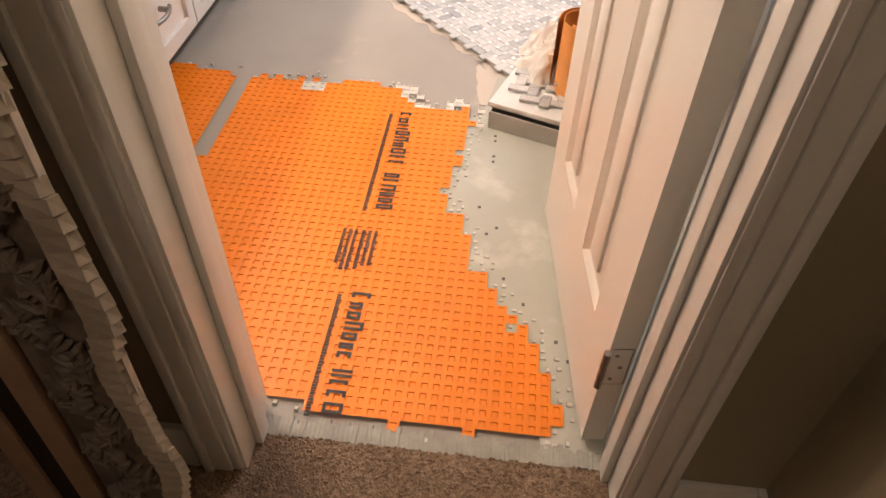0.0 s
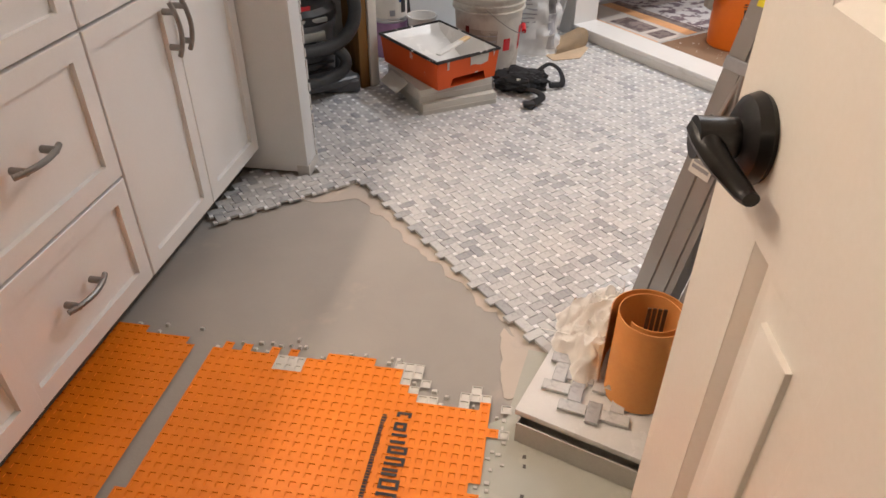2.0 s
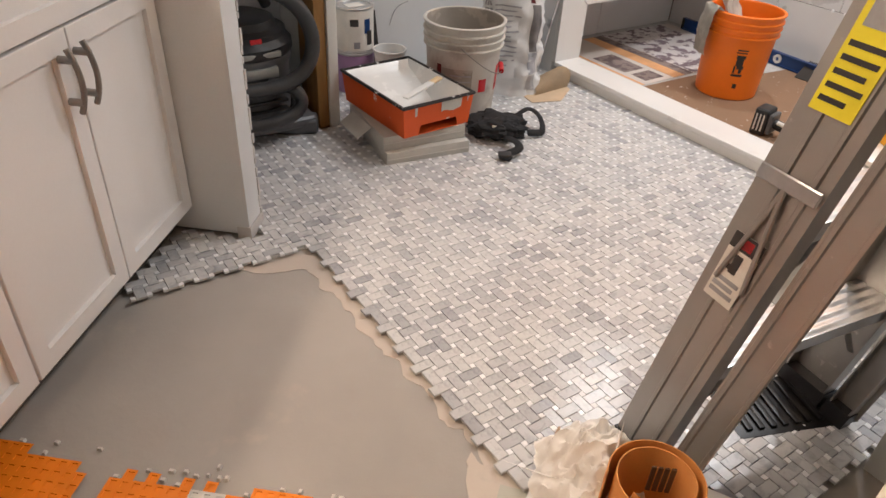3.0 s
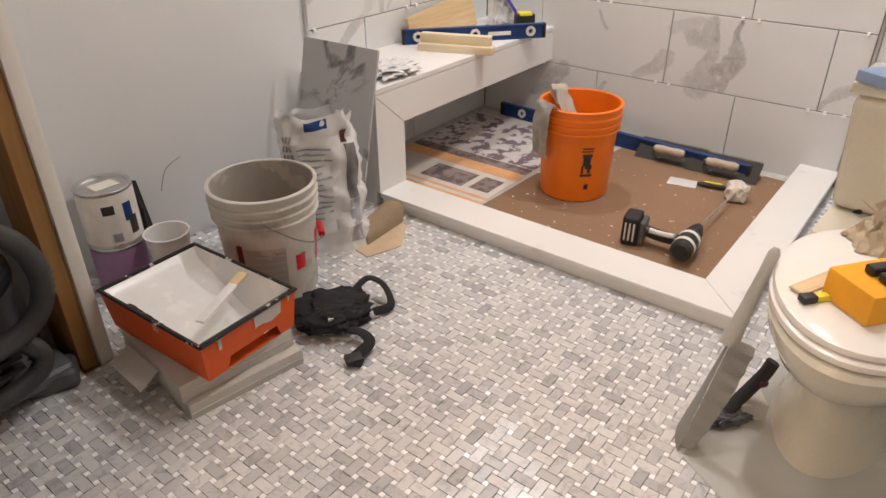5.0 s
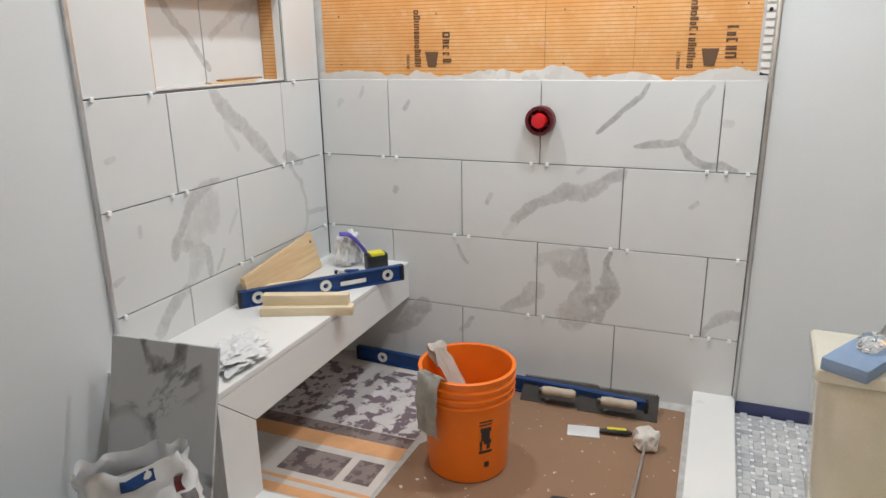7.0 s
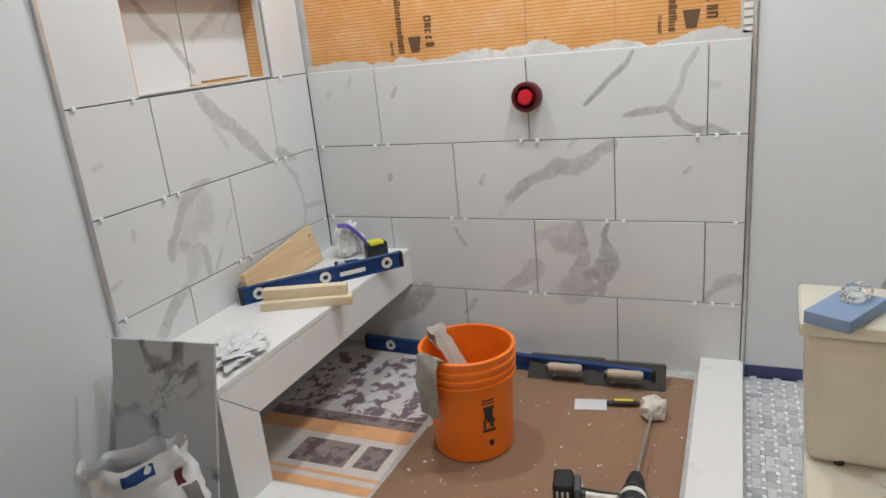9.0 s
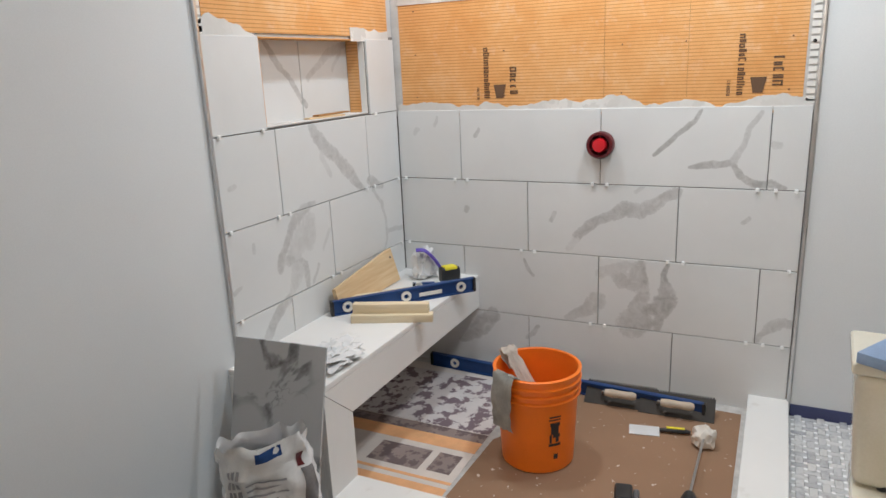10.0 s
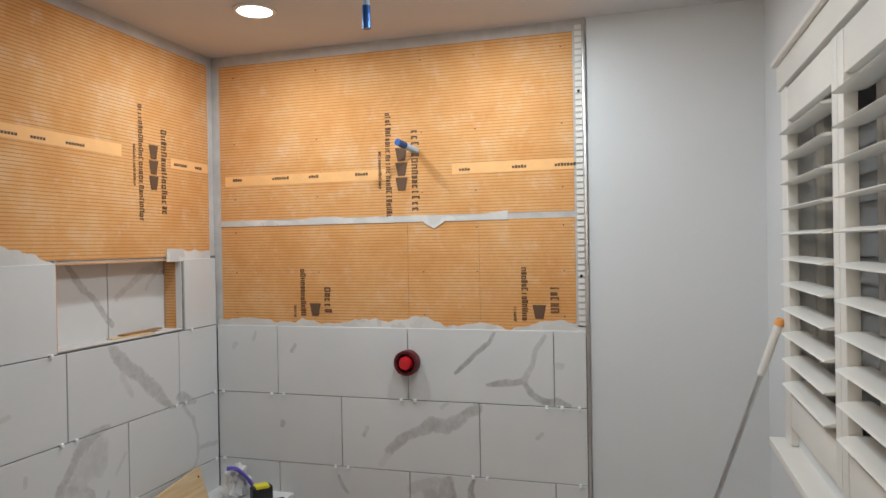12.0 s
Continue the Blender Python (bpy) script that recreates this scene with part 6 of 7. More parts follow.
# ---- on and by the toilet ----
LZ = 0.4195
sp = thing("yellow_sponge", pose(2.352, 1.515, LZ, 0, 0, -37), "large yellow grout sponge on the toilet lid", "sponge")
part("sponge", box(0, -0.005, 0, 0.19, 0.105, 0.062, 0.006, 2), M_YEL, sp)
for dy, mt, mt2, l in ((0.062, M_BLKPL, M_BLKPL, 0.15), (0.030, M_BLKPL, M_DRED, 0.14)):
    k = thing("utility_knife", pose(2.352, 1.515, LZ + 0.0625, 0, 0, -37) @ pose(0.045, dy, 0, 0, 0, -4), "black utility knife resting on the sponge", "utility knife")
    part("handle", box(0, -0.012, 0, l, 0.012, 0.018, 0.006, 3), mt, k)
    part("inlay", box(0.03, -0.0125, 0.005, l - 0.02, 0.0125, 0.013, 0.001), mt2, k)
sw = thing("margin_knife", pose(2.387, 1.602, LZ, 0, 0, -42), "yellow and black scraper on the toilet lid", "scraper")
part("handle", box(0.0, -0.008, 0, 0.10, 0.008, 0.012, 0.003), M_LBLY, sw)
part("head", box(-0.03, -0.010, 0, 0.0, 0.010, 0.014, 0.003), M_BLKPL, sw)
st = tagged(part("wood_paddle", box(-0.035, -0.017, 0, 0.13, 0.017, 0.006, 0.003), M_PINE, at=pose(2.427, 1.622, LZ, 0, 0, -24)), "flat wooden paddle on the toilet lid", "paddle")
tagged(part("crumpled_paper", heap(0.085, 0.065, 0.095, 17, 48), M_TRAP, at=pose(2.70, 1.545, LZ, 0, 0, 30)), "crumpled tan paper on the toilet lid", "paper")
bs = thing("blue_sponge", pose(2.965, 1.630, 0.6885, 0, 0, -31.5), "blue sponge in clear wrap on the tank lid", "sponge")
part("sponge", box(-0.076, -0.043, 0, 0.076, 0.043, 0.027, 0.004), M_SBLUE, bs)
part("wrap", crumple(0.040, 0.026, 0.018, 21, 3, 0.25, 2.2), M_GLASS, bs, "clear plastic wrap", pose(0.04, 0.0, 0.0265))

dp = thing("dustpan", pose(2.290, 1.757, 0.0085), "grey plastic dustpan standing against the toilet", "dustpan")
TIP, TOP_ = Vector((0, 0, 0)), Vector((0.209, -0.053, 0.437))
AX = (TOP_ - TIP).normalized()
SIDE = Vector((0.50, 0.20, -0.27))
SIDE = (SIDE - AX * SIDE.dot(AX)).normalized()
OUT = AX.cross(SIDE).normalized()


def pan_pt(s, q, lift=0.0):
    return AX * s + SIDE * q + OUT * lift


bm = bmesh.new()
rows = []
for i in range(25):
    s = i / 24
    L_ = 0.30 * s
    half = 0.105 * (1 - s) ** 1.15 + 0.018
    row = []
    for k in range(11):
        q = k / 10
        row.append(bm.verts.new(pan_pt(L_ + 0.02 * q * (1 - s), half * q * 0.95, 0.010 * math.sin(q * math.pi) * (1 - s))))
    rows.append(row)
for a, b in zip(rows, rows[1:]):
    for k in range(10):
        bm.faces.new((a[k], a[k + 1], b[k + 1], b[k]))
bmesh.ops.solidify(bm, geom=bm.faces[:], thickness=0.0025)
part("pan", bm, M_PANG, dp)
bm = bmesh.new()
rows = []
for i in range(57):
    s = i / 56
    z = 0.008 * (abs((i % 8) - 4) / 4 - 0.5) * (0.2 + s)
    w = 0.018 + 0.055 * s ** 0.7 * (1 - 0.45 * s)
    rows.append([bm.verts.new(pan_pt(0.02 + 0.26 * s, -0.004 - 0.010 * q + z * q * 1.6, -w * q)) for q in (0, 0.35, 0.7, 1.0)])
for a, b in zip(rows, rows[1:]):
    for k in range(3):
        bm.faces.new((a[k], a[k + 1], b[k + 1], b[k]))
bmesh.ops.solidify(bm, geom=bm.faces[:], thickness=0.002)
part("comb_side", bm, M_PANG, dp, "crinkled comb teeth along one side")
bm = bmesh.new()
tube(bm, [pan_pt(0.26, 0.012), pan_pt(0.34, 0.008), pan_pt(0.42, 0.004), pan_pt(0.475, 0.0), pan_pt(0.487, 0.0)], 0.014, 12, 0.7, [0.022, 0.016, 0.013, 0.013, 0.006])
part("handle", bm, M_PANG, dp)
br = thing("hand_brush", pose(2.495, 1.682, 0.0085, 0, 0, -40), "dark hand brush with red trim by the toilet", "brush")
bm = bmesh.new()
tube(bm, curve_pts([(-0.05, -0.01, 0.02), (-0.015, 0.0, 0.05), (0.03, 0.0, 0.11), (0.045, 0.0, 0.145)], 6), 0.016, 10, 0.8)
part("handle", bm, M_BLKPL, br)
part("bristles", crumple(0.060, 0.024, 0.018, 30, 4, 0.3, 5), M_GRYPL, br, "", pose(-0.045, -0.015, 0))
part("red_trim", box(0.014, -0.017, 0.085, 0.036, 0.017, 0.103, 0.006), M_DRED, br)
tagged(part("small_carton", box(-0.05, -0.03, 0, 0.05, 0.03, 0.045, 0.002), M_BOXW, at=pose(2.525, 1.685, 0.0085, 0, 0, 35)), "small printed carton beside the toilet", "carton")
# Flat mottled grey patch laid over the mosaic round the toilet foot
bm = bmesh.new()
prism(bm, [(2.28, 1.74), (2.44, 1.76), (2.75, 1.67), (3.02, 1.30), (2.40, 1.18), (2.16, 1.42), (2.20, 1.60)], 0.006, 0.0095)
tagged(part("drop_sheet", bm, M_GREYFLAT), "thin flat grey patch on the floor under the toilet", "drop sheet")

# ---- ladder ----
lad = thing("step_ladder", diag(2.152, 0.152, 0.0, -57), "aluminium step ladder with warning stickers on its rail", "ladder")
HT, TAPER, LEAN = 1.16, 0.027, -0.161
SH = Matrix(((1, 0, 0, 0), (0, 1, LEAN, 0), (0, 0, 1, 0), (0, 0, 0, 1)))


def channel(poly, z0, z1, sx, sy):
    """A profile in plan drawn upward along a sheared axis."""
    bm = bmesh.new()
    prism(bm, poly, z0, z1)
    bmesh.ops.transform(bm, matrix=Matrix(((1, 0, sx, 0), (0, 1, sy, 0), (0, 0, 1, 0), (0, 0, 0, 1))), verts=bm.verts)
    return bm


def rail(x, y, d, w, h, sx, sy, name):
    s = 1 if d > 0 else -1
    t = 0.003 * s
    poly = [(x, y - w / 2), (x + d, y - w / 2), (x + d, y - w / 2 + 0.003), (x + t, y - w / 2 + 0.003), (x + t, y + w / 2 - 0.003), (x + d, y + w / 2 - 0.003), (x + d, y + w / 2), (x, y + w / 2),
            (x, y + 0.018), (x - t, y + 0.016), (x - t, y + 0.010), (x, y + 0.008), (x, y - 0.022), (x - t, y - 0.024), (x - t, y - 0.030), (x, y - 0.032)]
    r = part(name, channel(poly, 0.03, h, sx, sy), M_ALU, lad)
    a, b = sorted((x - 0.004 * s, x + d + 0.002 * s))
    part("foot", channel([(a, y - w / 2 - 0.003), (b, y - w / 2 - 0.003), (b, y + w / 2 + 0.003), (a, y + w / 2 + 0.003)], 0.0, 0.048, sx, sy), M_BLKPL, r, "black rubber foot")
    return r


rail(0.0, 0.0, 0.030, 0.095, HT, TAPER, LEAN, "front_rail")
rail(0.46, 0.0, -0.030, 0.095, HT, -TAPER, LEAN, "front_rail")
rail(0.012, -0.085, 0.022, 0.045, HT * 0.95, TAPER, LEAN, "rear_rail")
rail(0.448, -0.085, -0.022, 0.045, HT * 0.95, -TAPER, LEAN, "rear_rail")
for k in range(3):
    z = 0.29 + k * 0.285
    x0, x1 = 0.004 + TAPER * z, 0.456 - TAPER * z
    prof = [(-0.042, z - 0.030), (-0.039, z - 0.030), (-0.039, z - 0.004), (0.039, z - 0.004), (0.039, z - 0.030), (0.042, z - 0.030)]
    top = [(0.042 - 0.0049 * j, z + (0.002 if (j // 2) % 2 else 0.0)) for j in range(18)]
    bm = bmesh.new()
    prism(bm, prof + top, x0, x1)
    bmesh.ops.transform(bm, matrix=Matrix(((0, 0, 1, 0), (1, 0, 0, 0), (0, 1, 0, 0), (0, 0, 0, 1))), verts=bm.verts)
    bmesh.ops.transform(bm, matrix=SH, verts=bm.verts)
    part("step", bm, M_CHROME, lad)
    for s, x in ((1, x0), (-1, x1)):
        bm = bmesh.new()
        tube(bm, [SH @ Vector((x + s * 0.01, -0.03, z - 0.13)), SH @ Vector((x + s * 0.11, -0.03, z - 0.012))], 0.007, 6, 0.35)
        part("brace", bm, M_ALU, lad)
part("top_cap", box(TAPER * HT - 0.02, -0.12, HT - 0.01, 0.48 - TAPER * HT, 0.06, HT + 0.03, 0.006, m=SH), M_CREPE, lad, "moulded ladder top")
LM = Matrix(((1, 0, TAPER, 0), (0, 1, LEAN, 0), (0, 0, 1, 0), (0, 0, 0, 1)))
bm = bmesh.new()
bx(bm, -0.007, -0.046, 0.610, -0.003, 0.046, 0.632, 0.002, 1, LM)
part("spreader_bracket", bm, M_CHROME, lad)
for s in (-1, 1):
    bm = bmesh.new()
    tube(bm, [LM @ Vector((-0.006, 0.0, 0.612)), LM @ Vector((-0.006, s * 0.024, 0.45))], 0.004, 6, 0.5)
    part("spreader_arm", bm, M_ALU, lad)


def sticker(y0, z0, w, h, mt, bars):
    s = part("sticker", box(-0.0042, y0, z0, -0.0032, y0 + w, z0 + h, m=LM), mt, lad, "warning sticker")
    for a, b, c, d, mm in bars:
        part("print", box(-0.0050, y0 + w - c * w, z0 + b * h, -0.0042, y0 + w - a * w, z0 + d * h, m=LM), mm, s)


sticker(-0.020, 0.415, 0.050, 0.115, M_LBLW, [(0, 0.78, 1, 1, M_INK), (0.3, 0.82, 0.7, 0.96, M_RED), (0.35, 0.45, 0.6, 0.72, M_INK), (0.15, 0.48, 0.45, 0.56, M_INK), (0.1, 0.30, 0.9, 0.36, M_LBLG), (0.1, 0.20, 0.8, 0.26, M_LBLG), (0.1, 0.10, 0.9, 0.16, M_LBLG)])
sticker(-0.026, 0.715, 0.056, 0.16, M_LBLY, [(0.15, 0.62, 0.85, 0.92, M_LBLG), (0.1, 0.48, 0.9, 0.52, M_INK), (0.1, 0.38, 0.9, 0.42, M_INK), (0.1, 0.28, 0.8, 0.32, M_INK), (0.1, 0.18, 0.9, 0.22, M_INK), (0.1, 0.08, 0.7, 0.12, M_INK)])
reg = thing("floor_register", diag(2.34, 0.47, -0.004, 20), "black metal floor register leaning near the ladder", "floor register")
part("frame", box(-0.07, -0.13, 0, 0.07, 0.13, 0.012, 0.003), M_BLACK, reg)
for k in range(9):
    part("slat", box(-0.055, -0.112 + k * 0.026, 0.012, 0.055, -0.100 + k * 0.026, 0.018, 0.001), M_BLACK, reg)

# ---- by the door: cartons, roll, rag ----
cart = thing("mosaic_carton", diag(1.818, -0.083, -0.003, -19.5), "open grey carton with white tile sheets on top", "carton")
part("base", box(0, -0.30, 0, 0.30, 0.0, 0.004), M_BOXG, cart)
part("wall", box(0, -0.30, 0.004, 0.003, 0.0, 0.048), M_BOXG, cart)
part("wall", box(0.297, -0.30, 0.004, 0.30, 0.0, 0.048), M_BOXG, cart)
part("wall", box(0.003, -0.003, 0.004, 0.297, 0.0, 0.048), M_BOXG, cart)
part("wall", box(0.003, -0.30, 0.004, 0.297, -0.297, 0.048), M_BOXG, cart)
part("carton_lid", box(0.015, -0.34, 0.050, 0.35, 0.010, 0.064, 0.003), M_TRAYW, cart, "white upper carton")
part("cardboard_edge", box(0.27, 0.0, 0.052, 0.30, 0.004, 0.12), M_CARD, cart, "brown cardboard flap")
roll = thing("membrane_roll", diag(1.915, 0.128, 0.0645), "standing roll of orange waterproofing membrane", "membrane roll")
bm = bmesh.new()
turns = 1.9
N = 90
inner, outer_ = [], []
for k in range(N + 1):
    t = k / N * 2 * math.pi * turns
    r = 0.044 + 0.023 * k / N
    inner.append((r * math.cos(t + 2.2), r * math.sin(t + 2.2)))
    outer_.append(((r + 0.0016) * math.cos(t + 2.2), (r + 0.0016) * math.sin(t + 2.2)))
rows = [[bm.verts.new((x, y, z)) for x, y in ring] for ring, z in ((inner, 0), (inner, 0.185), (outer_, 0.185), (outer_, 0))]
for a, b in zip(rows, rows[1:] + rows[:1]):
    for k in range(N):
        bm.faces.new((a[k], a[k + 1], b[k + 1], b[k]))
part("sheet", bm, M_CREPE, roll)
for k in range(4):
    part("print", box(0.030, -0.004 - k * 0.009, 0.12, 0.033, 0.002 - k * 0.009, 0.17), M_INKB, roll)
tail = part("loose_tail", box(0.045, -0.16, 0.0, 0.10, 0.0, 0.0025), M_CREPE, roll)


rg = tagged(part("white_plastic_bag", heap(0.135, 0.110, 0.135, 33), M_BAG, at=diag(2.015, 0.080, 0.0642, 20)), "crumpled white plastic bag on the carton", "plastic bag")


# ---- ornate mirror in the hall ----
mir = thing("ornate_mirror", diag(0.727, -0.402, 0.0) @ pose(0, 0, 0, 0, 3.0, 0), "tall mirror with carved brown frame and scalloped ivory edge", "mirror")
MH = 1.55


def scallop(z):
    return 0.007 * math.sin(z * 21) + 0.003 * math.sin(z * 47 + 1.0)


bm = bmesh.new()
N = 84
for k in range(N):
    z0, z1 = 0.01 + MH * k / N, 0.01 + MH * (k + 0.93) / N
    sc = scallop(z0)
    lo = [bm.verts.new(q) for q in ((0.014, sc, z0), (0.002, 0.005 + sc, z0 + 0.002), (-0.002, 0.027 + 0.8 * sc, z0), (0.014, 0.027 + 0.8 * sc, z0))]
    hi = [bm.verts.new((q.co.x + (0.003 if i == 1 else 0.0), q.co.y + (0.002 if i < 2 else 0.0), z1 + (0.003 if i == 2 else 0.0))) for i, q in enumerate(lo)]
    bm.faces.new(list(reversed(lo))), bm.faces.new(hi)
    for i in range(4):
        bm.faces.new((lo[i], lo[(i + 1) % 4], hi[(i + 1) % 4], hi[i]))
bx(bm, 0.009, 0.008, 0.01, 0.018, 0.028, MH)
part("scalloped_edge", bm, M_FRAMEW, mir, "ivory scalloped outer edge")
bm = bmesh.new()
rs = random.Random(6)
bx(bm, 0.006, 0.022, 0.01, 0.022, 0.110, MH, 0.003)
for k in range(240):
    z = 0.02 + (MH - 0.04) * k / 240
    ph = k * 0.36
    y = 0.064 + 0.026 * math.sin(ph) + rs.uniform(-0.006, 0.006)
    a = 55 * math.cos(ph)
    for dy, turn, w, h in ((0.0, a, 0.0055, 0.019), (-0.020 * math.sin(ph), a - 70, 0.0045, 0.014), (0.016 * math.cos(ph), a + 60, 0.004, 0.012)):
        bmesh.ops.create_icosphere(bm, subdivisions=1, radius=1, matrix=pose(0.004 - rs.uniform(0, 0.005), min(0.104, max(0.026, y + dy)), z, turn + rs.uniform(-18, 18), rs.uniform(-15, 15), 0) @ Matrix.Diagonal((0.008, w, h, 1)))
part("carving", bm, M_FRAMEB, mir, "dark brown carved leaf scroll")
part("inner_bevel", box(0.0, 0.115, 0.01, 0.02, 0.148, MH, 0.004), M_FRAMET, mir)
part("inner_band", box(0.006, 0.148, 0.01, 0.02, 0.180, MH), M_BLACK, mir)
part("inner_lip", box(0.0, 0.180, 0.01, 0.02, 0.212, MH, 0.004), M_FRAMET, mir)
part("glass", box(0.010, 0.212, 0.06, 0.018, 0.72, MH), M_MIRROR, mir, "mirror glass")
part("backing", box(0.0185, 0.11, 0.01, 0.028, 0.80, MH), M_FRAMEB, mir)
hl = thing("hall_ceiling_light", pose(*HALLP), "small frosted hallway ceiling light", "ceiling light")
bm = bmesh.new()
lathe(bm, [(0.10, 0.07), (0.10, 0.055), (0.06, 0.05), (0.0005, 0.05)], 30)
part("base", bm, M_STEEL, hl)

# ---- wall tiles, piece by piece ----


VEINS = {"x": [], "y": [], "n": []}


def vein(wall, depth, *path):
    """A vein on one wall: points along the wall and up, each with the vein's width there."""
    VEINS[wall].append((depth, path))


vein("x", 0.8, (2.156, 1.176, 0.008), (2.186, 1.131, 0.016), (2.244, 1.083, 0.012), (2.283, 1.040, 0.017), (2.328, 1.003, 0.006))
vein("x", 0.4, (1.959, 1.164, 0.011), (2.001, 1.100, 0.016), (2.016, 1.039, 0.016), (2.045, 0.981, 0.024))
vein("x", 0.65, (2.197, 0.958, 0.010), (2.138, 0.974, 0.021), (2.044, 0.976, 0.016))
vein("x", 0.7, (2.044, 0.976, 0.016), (2.015, 0.929, 0.020), (1.960, 0.899, 0.024), (1.913, 0.907, 0.027), (1.866, 0.888, 0.016))
vein("x", 0.3, (1.915, 1.054, 0.017), (1.900, 1.044, 0.023))
vein("x", 0.6, (2.631, 0.661, 0.029), (2.572, 0.709, 0.033), (2.492, 0.756, 0.037), (2.436, 0.787, 0.045), (2.370, 0.776, 0.054), (2.317, 0.811, 0.044), (2.286, 0.839, 0.030), (2.244, 0.859, 0.047))
vein("x", 0.4, (2.740, 0.718, 0.015), (2.716, 0.760, 0.015))
vein("x", 0.3, (2.394, 0.857, 0.013), (2.362, 0.881, 0.011))
vein("x", 0.2, (2.667, 0.605, 0.020), (2.626, 0.662, 0.024))
vein("x", 0.5, (2.440, 0.490, 0.062), (2.383, 0.483, 0.080), (2.374, 0.552, 0.051), (2.348, 0.426, 0.042), (2.369, 0.375, 0.066), (2.389, 0.298, 0.106), (2.349, 0.316, 0.081))
vein("x", 0.7, (2.366, 0.574, 0.018), (2.350, 0.511, 0.023), (2.341, 0.439, 0.021))
vein("x", 0.7, (2.256, 0.567, 0.009), (2.273, 0.518, 0.016), (2.269, 0.471, 0.041), (2.257, 0.429, 0.069), (2.275, 0.379, 0.074), (2.319, 0.374, 0.038), (2.341, 0.359, 0.033))
vein("x", 0.65, (2.275, 0.374, 0.042), (2.287, 0.299, 0.028))
vein("x", 0.6, (2.295, 0.318, 0.016), (2.321, 0.299, 0.021), (2.348, 0.301, 0.029))
vein("x", 0.3, (2.522, 0.506, 0.034), (2.464, 0.534, 0.033), (2.415, 0.562, 0.023))
vein("x", 0.45, (2.542, 0.380, 0.064), (2.580, 0.342, 0.050), (2.641, 0.309, 0.031), (2.678, 0.294, 0.015))
vein("x", 0.5, (1.918, 0.297, 0.013), (1.897, 0.328, 0.021), (1.864, 0.360, 0.038), (1.831, 0.376, 0.029), (1.804, 0.373, 0.025))
vein("x", 0.5, (2.856, 0.544, 0.010), (2.843, 0.502, 0.016), (2.818, 0.470, 0.010))
vein("x", 0.6, (3.017, 0.262, 0.067), (3.075, 0.199, 0.074), (3.134, 0.149, 0.052), (3.176, 0.117, 0.023))
vein("x", 0.5, (2.802, 0.236, 0.013), (2.820, 0.201, 0.019), (2.844, 0.176, 0.011))
vein("x", 0.5, (3.062, 1.105, 0.010), (3.079, 1.074, 0.013))
vein("x", 0.3, (3.352, 1.100, 0.016), (3.365, 1.083, 0.013))
vein("x", 0.3, (3.256, 1.159, 0.010), (3.272, 1.115, 0.011))
vein("x", 0.45, (3.122, 0.759, 0.013), (3.131, 0.741, 0.013))
vein("x", 0.4, (1.996, 0.762, 0.012), (1.974, 0.772, 0.010))
vein("y", 0.55, (3.342, 1.181, 0.027), (3.375, 1.130, 0.050), (3.423, 1.088, 0.046), (3.493, 1.051, 0.048), (3.537, 1.000, 0.056), (3.580, 0.959, 0.051), (3.636, 0.908, 0.033), (3.668, 0.885, 0.020))
vein("y", 0.25, (3.393, 1.058, 0.023), (3.430, 1.009, 0.023), (3.439, 0.973, 0.015))
vein("y", 0.5, (3.717, 0.918, 0.034), (3.769, 0.892, 0.028), (3.818, 0.869, 0.015))
vein("y", 0.35, (3.743, 0.872, 0.011), (3.804, 0.798, 0.015), (3.832, 0.715, 0.015), (3.837, 0.636, 0.015), (3.802, 0.592, 0.011))
vein("y", 0.35, (3.841, 0.667, 0.015), (3.991, 0.648, 0.016))
vein("y", 0.5, (3.324, 0.891, 0.017), (3.254, 0.881, 0.038), (3.216, 0.855, 0.048), (3.168, 0.820, 0.037), (3.146, 0.784, 0.026), (3.115, 0.746, 0.031), (3.098, 0.700, 0.031))
vein("y", 0.3, (3.276, 0.827, 0.067), (3.273, 0.763, 0.067), (3.217, 0.776, 0.081), (3.183, 0.732, 0.080), (3.194, 0.675, 0.071), (3.152, 0.622, 0.043), (3.138, 0.596, 0.027))
vein("y", 0.5, (3.148, 0.716, 0.042), (3.205, 0.700, 0.027), (3.238, 0.673, 0.022), (3.238, 0.629, 0.031), (3.243, 0.592, 0.020))
vein("y", 0.25, (3.405, 0.764, 0.012), (3.366, 0.706, 0.012))
vein("y", 0.45, (3.313, 0.652, 0.012), (3.279, 0.594, 0.012))
vein("y", 0.5, (3.112, 0.574, 0.037), (3.067, 0.553, 0.042), (3.030, 0.513, 0.036), (2.999, 0.478, 0.033))
vein("y", 0.3, (2.893, 1.020, 0.017), (2.915, 1.027, 0.013))
vein("y", 0.3, (2.969, 0.814, 0.016), (2.967, 0.787, 0.012))
vein("y", 0.35, (2.854, 0.682, 0.016), (2.891, 0.696, 0.007))
vein("n", 0.6, (3.231, 1.484, 0.015), (3.279, 1.430, 0.018), (3.342, 1.370, 0.018), (3.395, 1.307, 0.019), (3.445, 1.245, 0.017))
vein("n", 0.35, (3.474, 1.345, 0.023), (3.536, 1.390, 0.023), (3.626, 1.438, 0.027), (3.701, 1.460, 0.025), (3.797, 1.485, 0.020))
vein("n", 0.3, (3.641, 1.379, 0.012), (3.698, 1.438, 0.013))


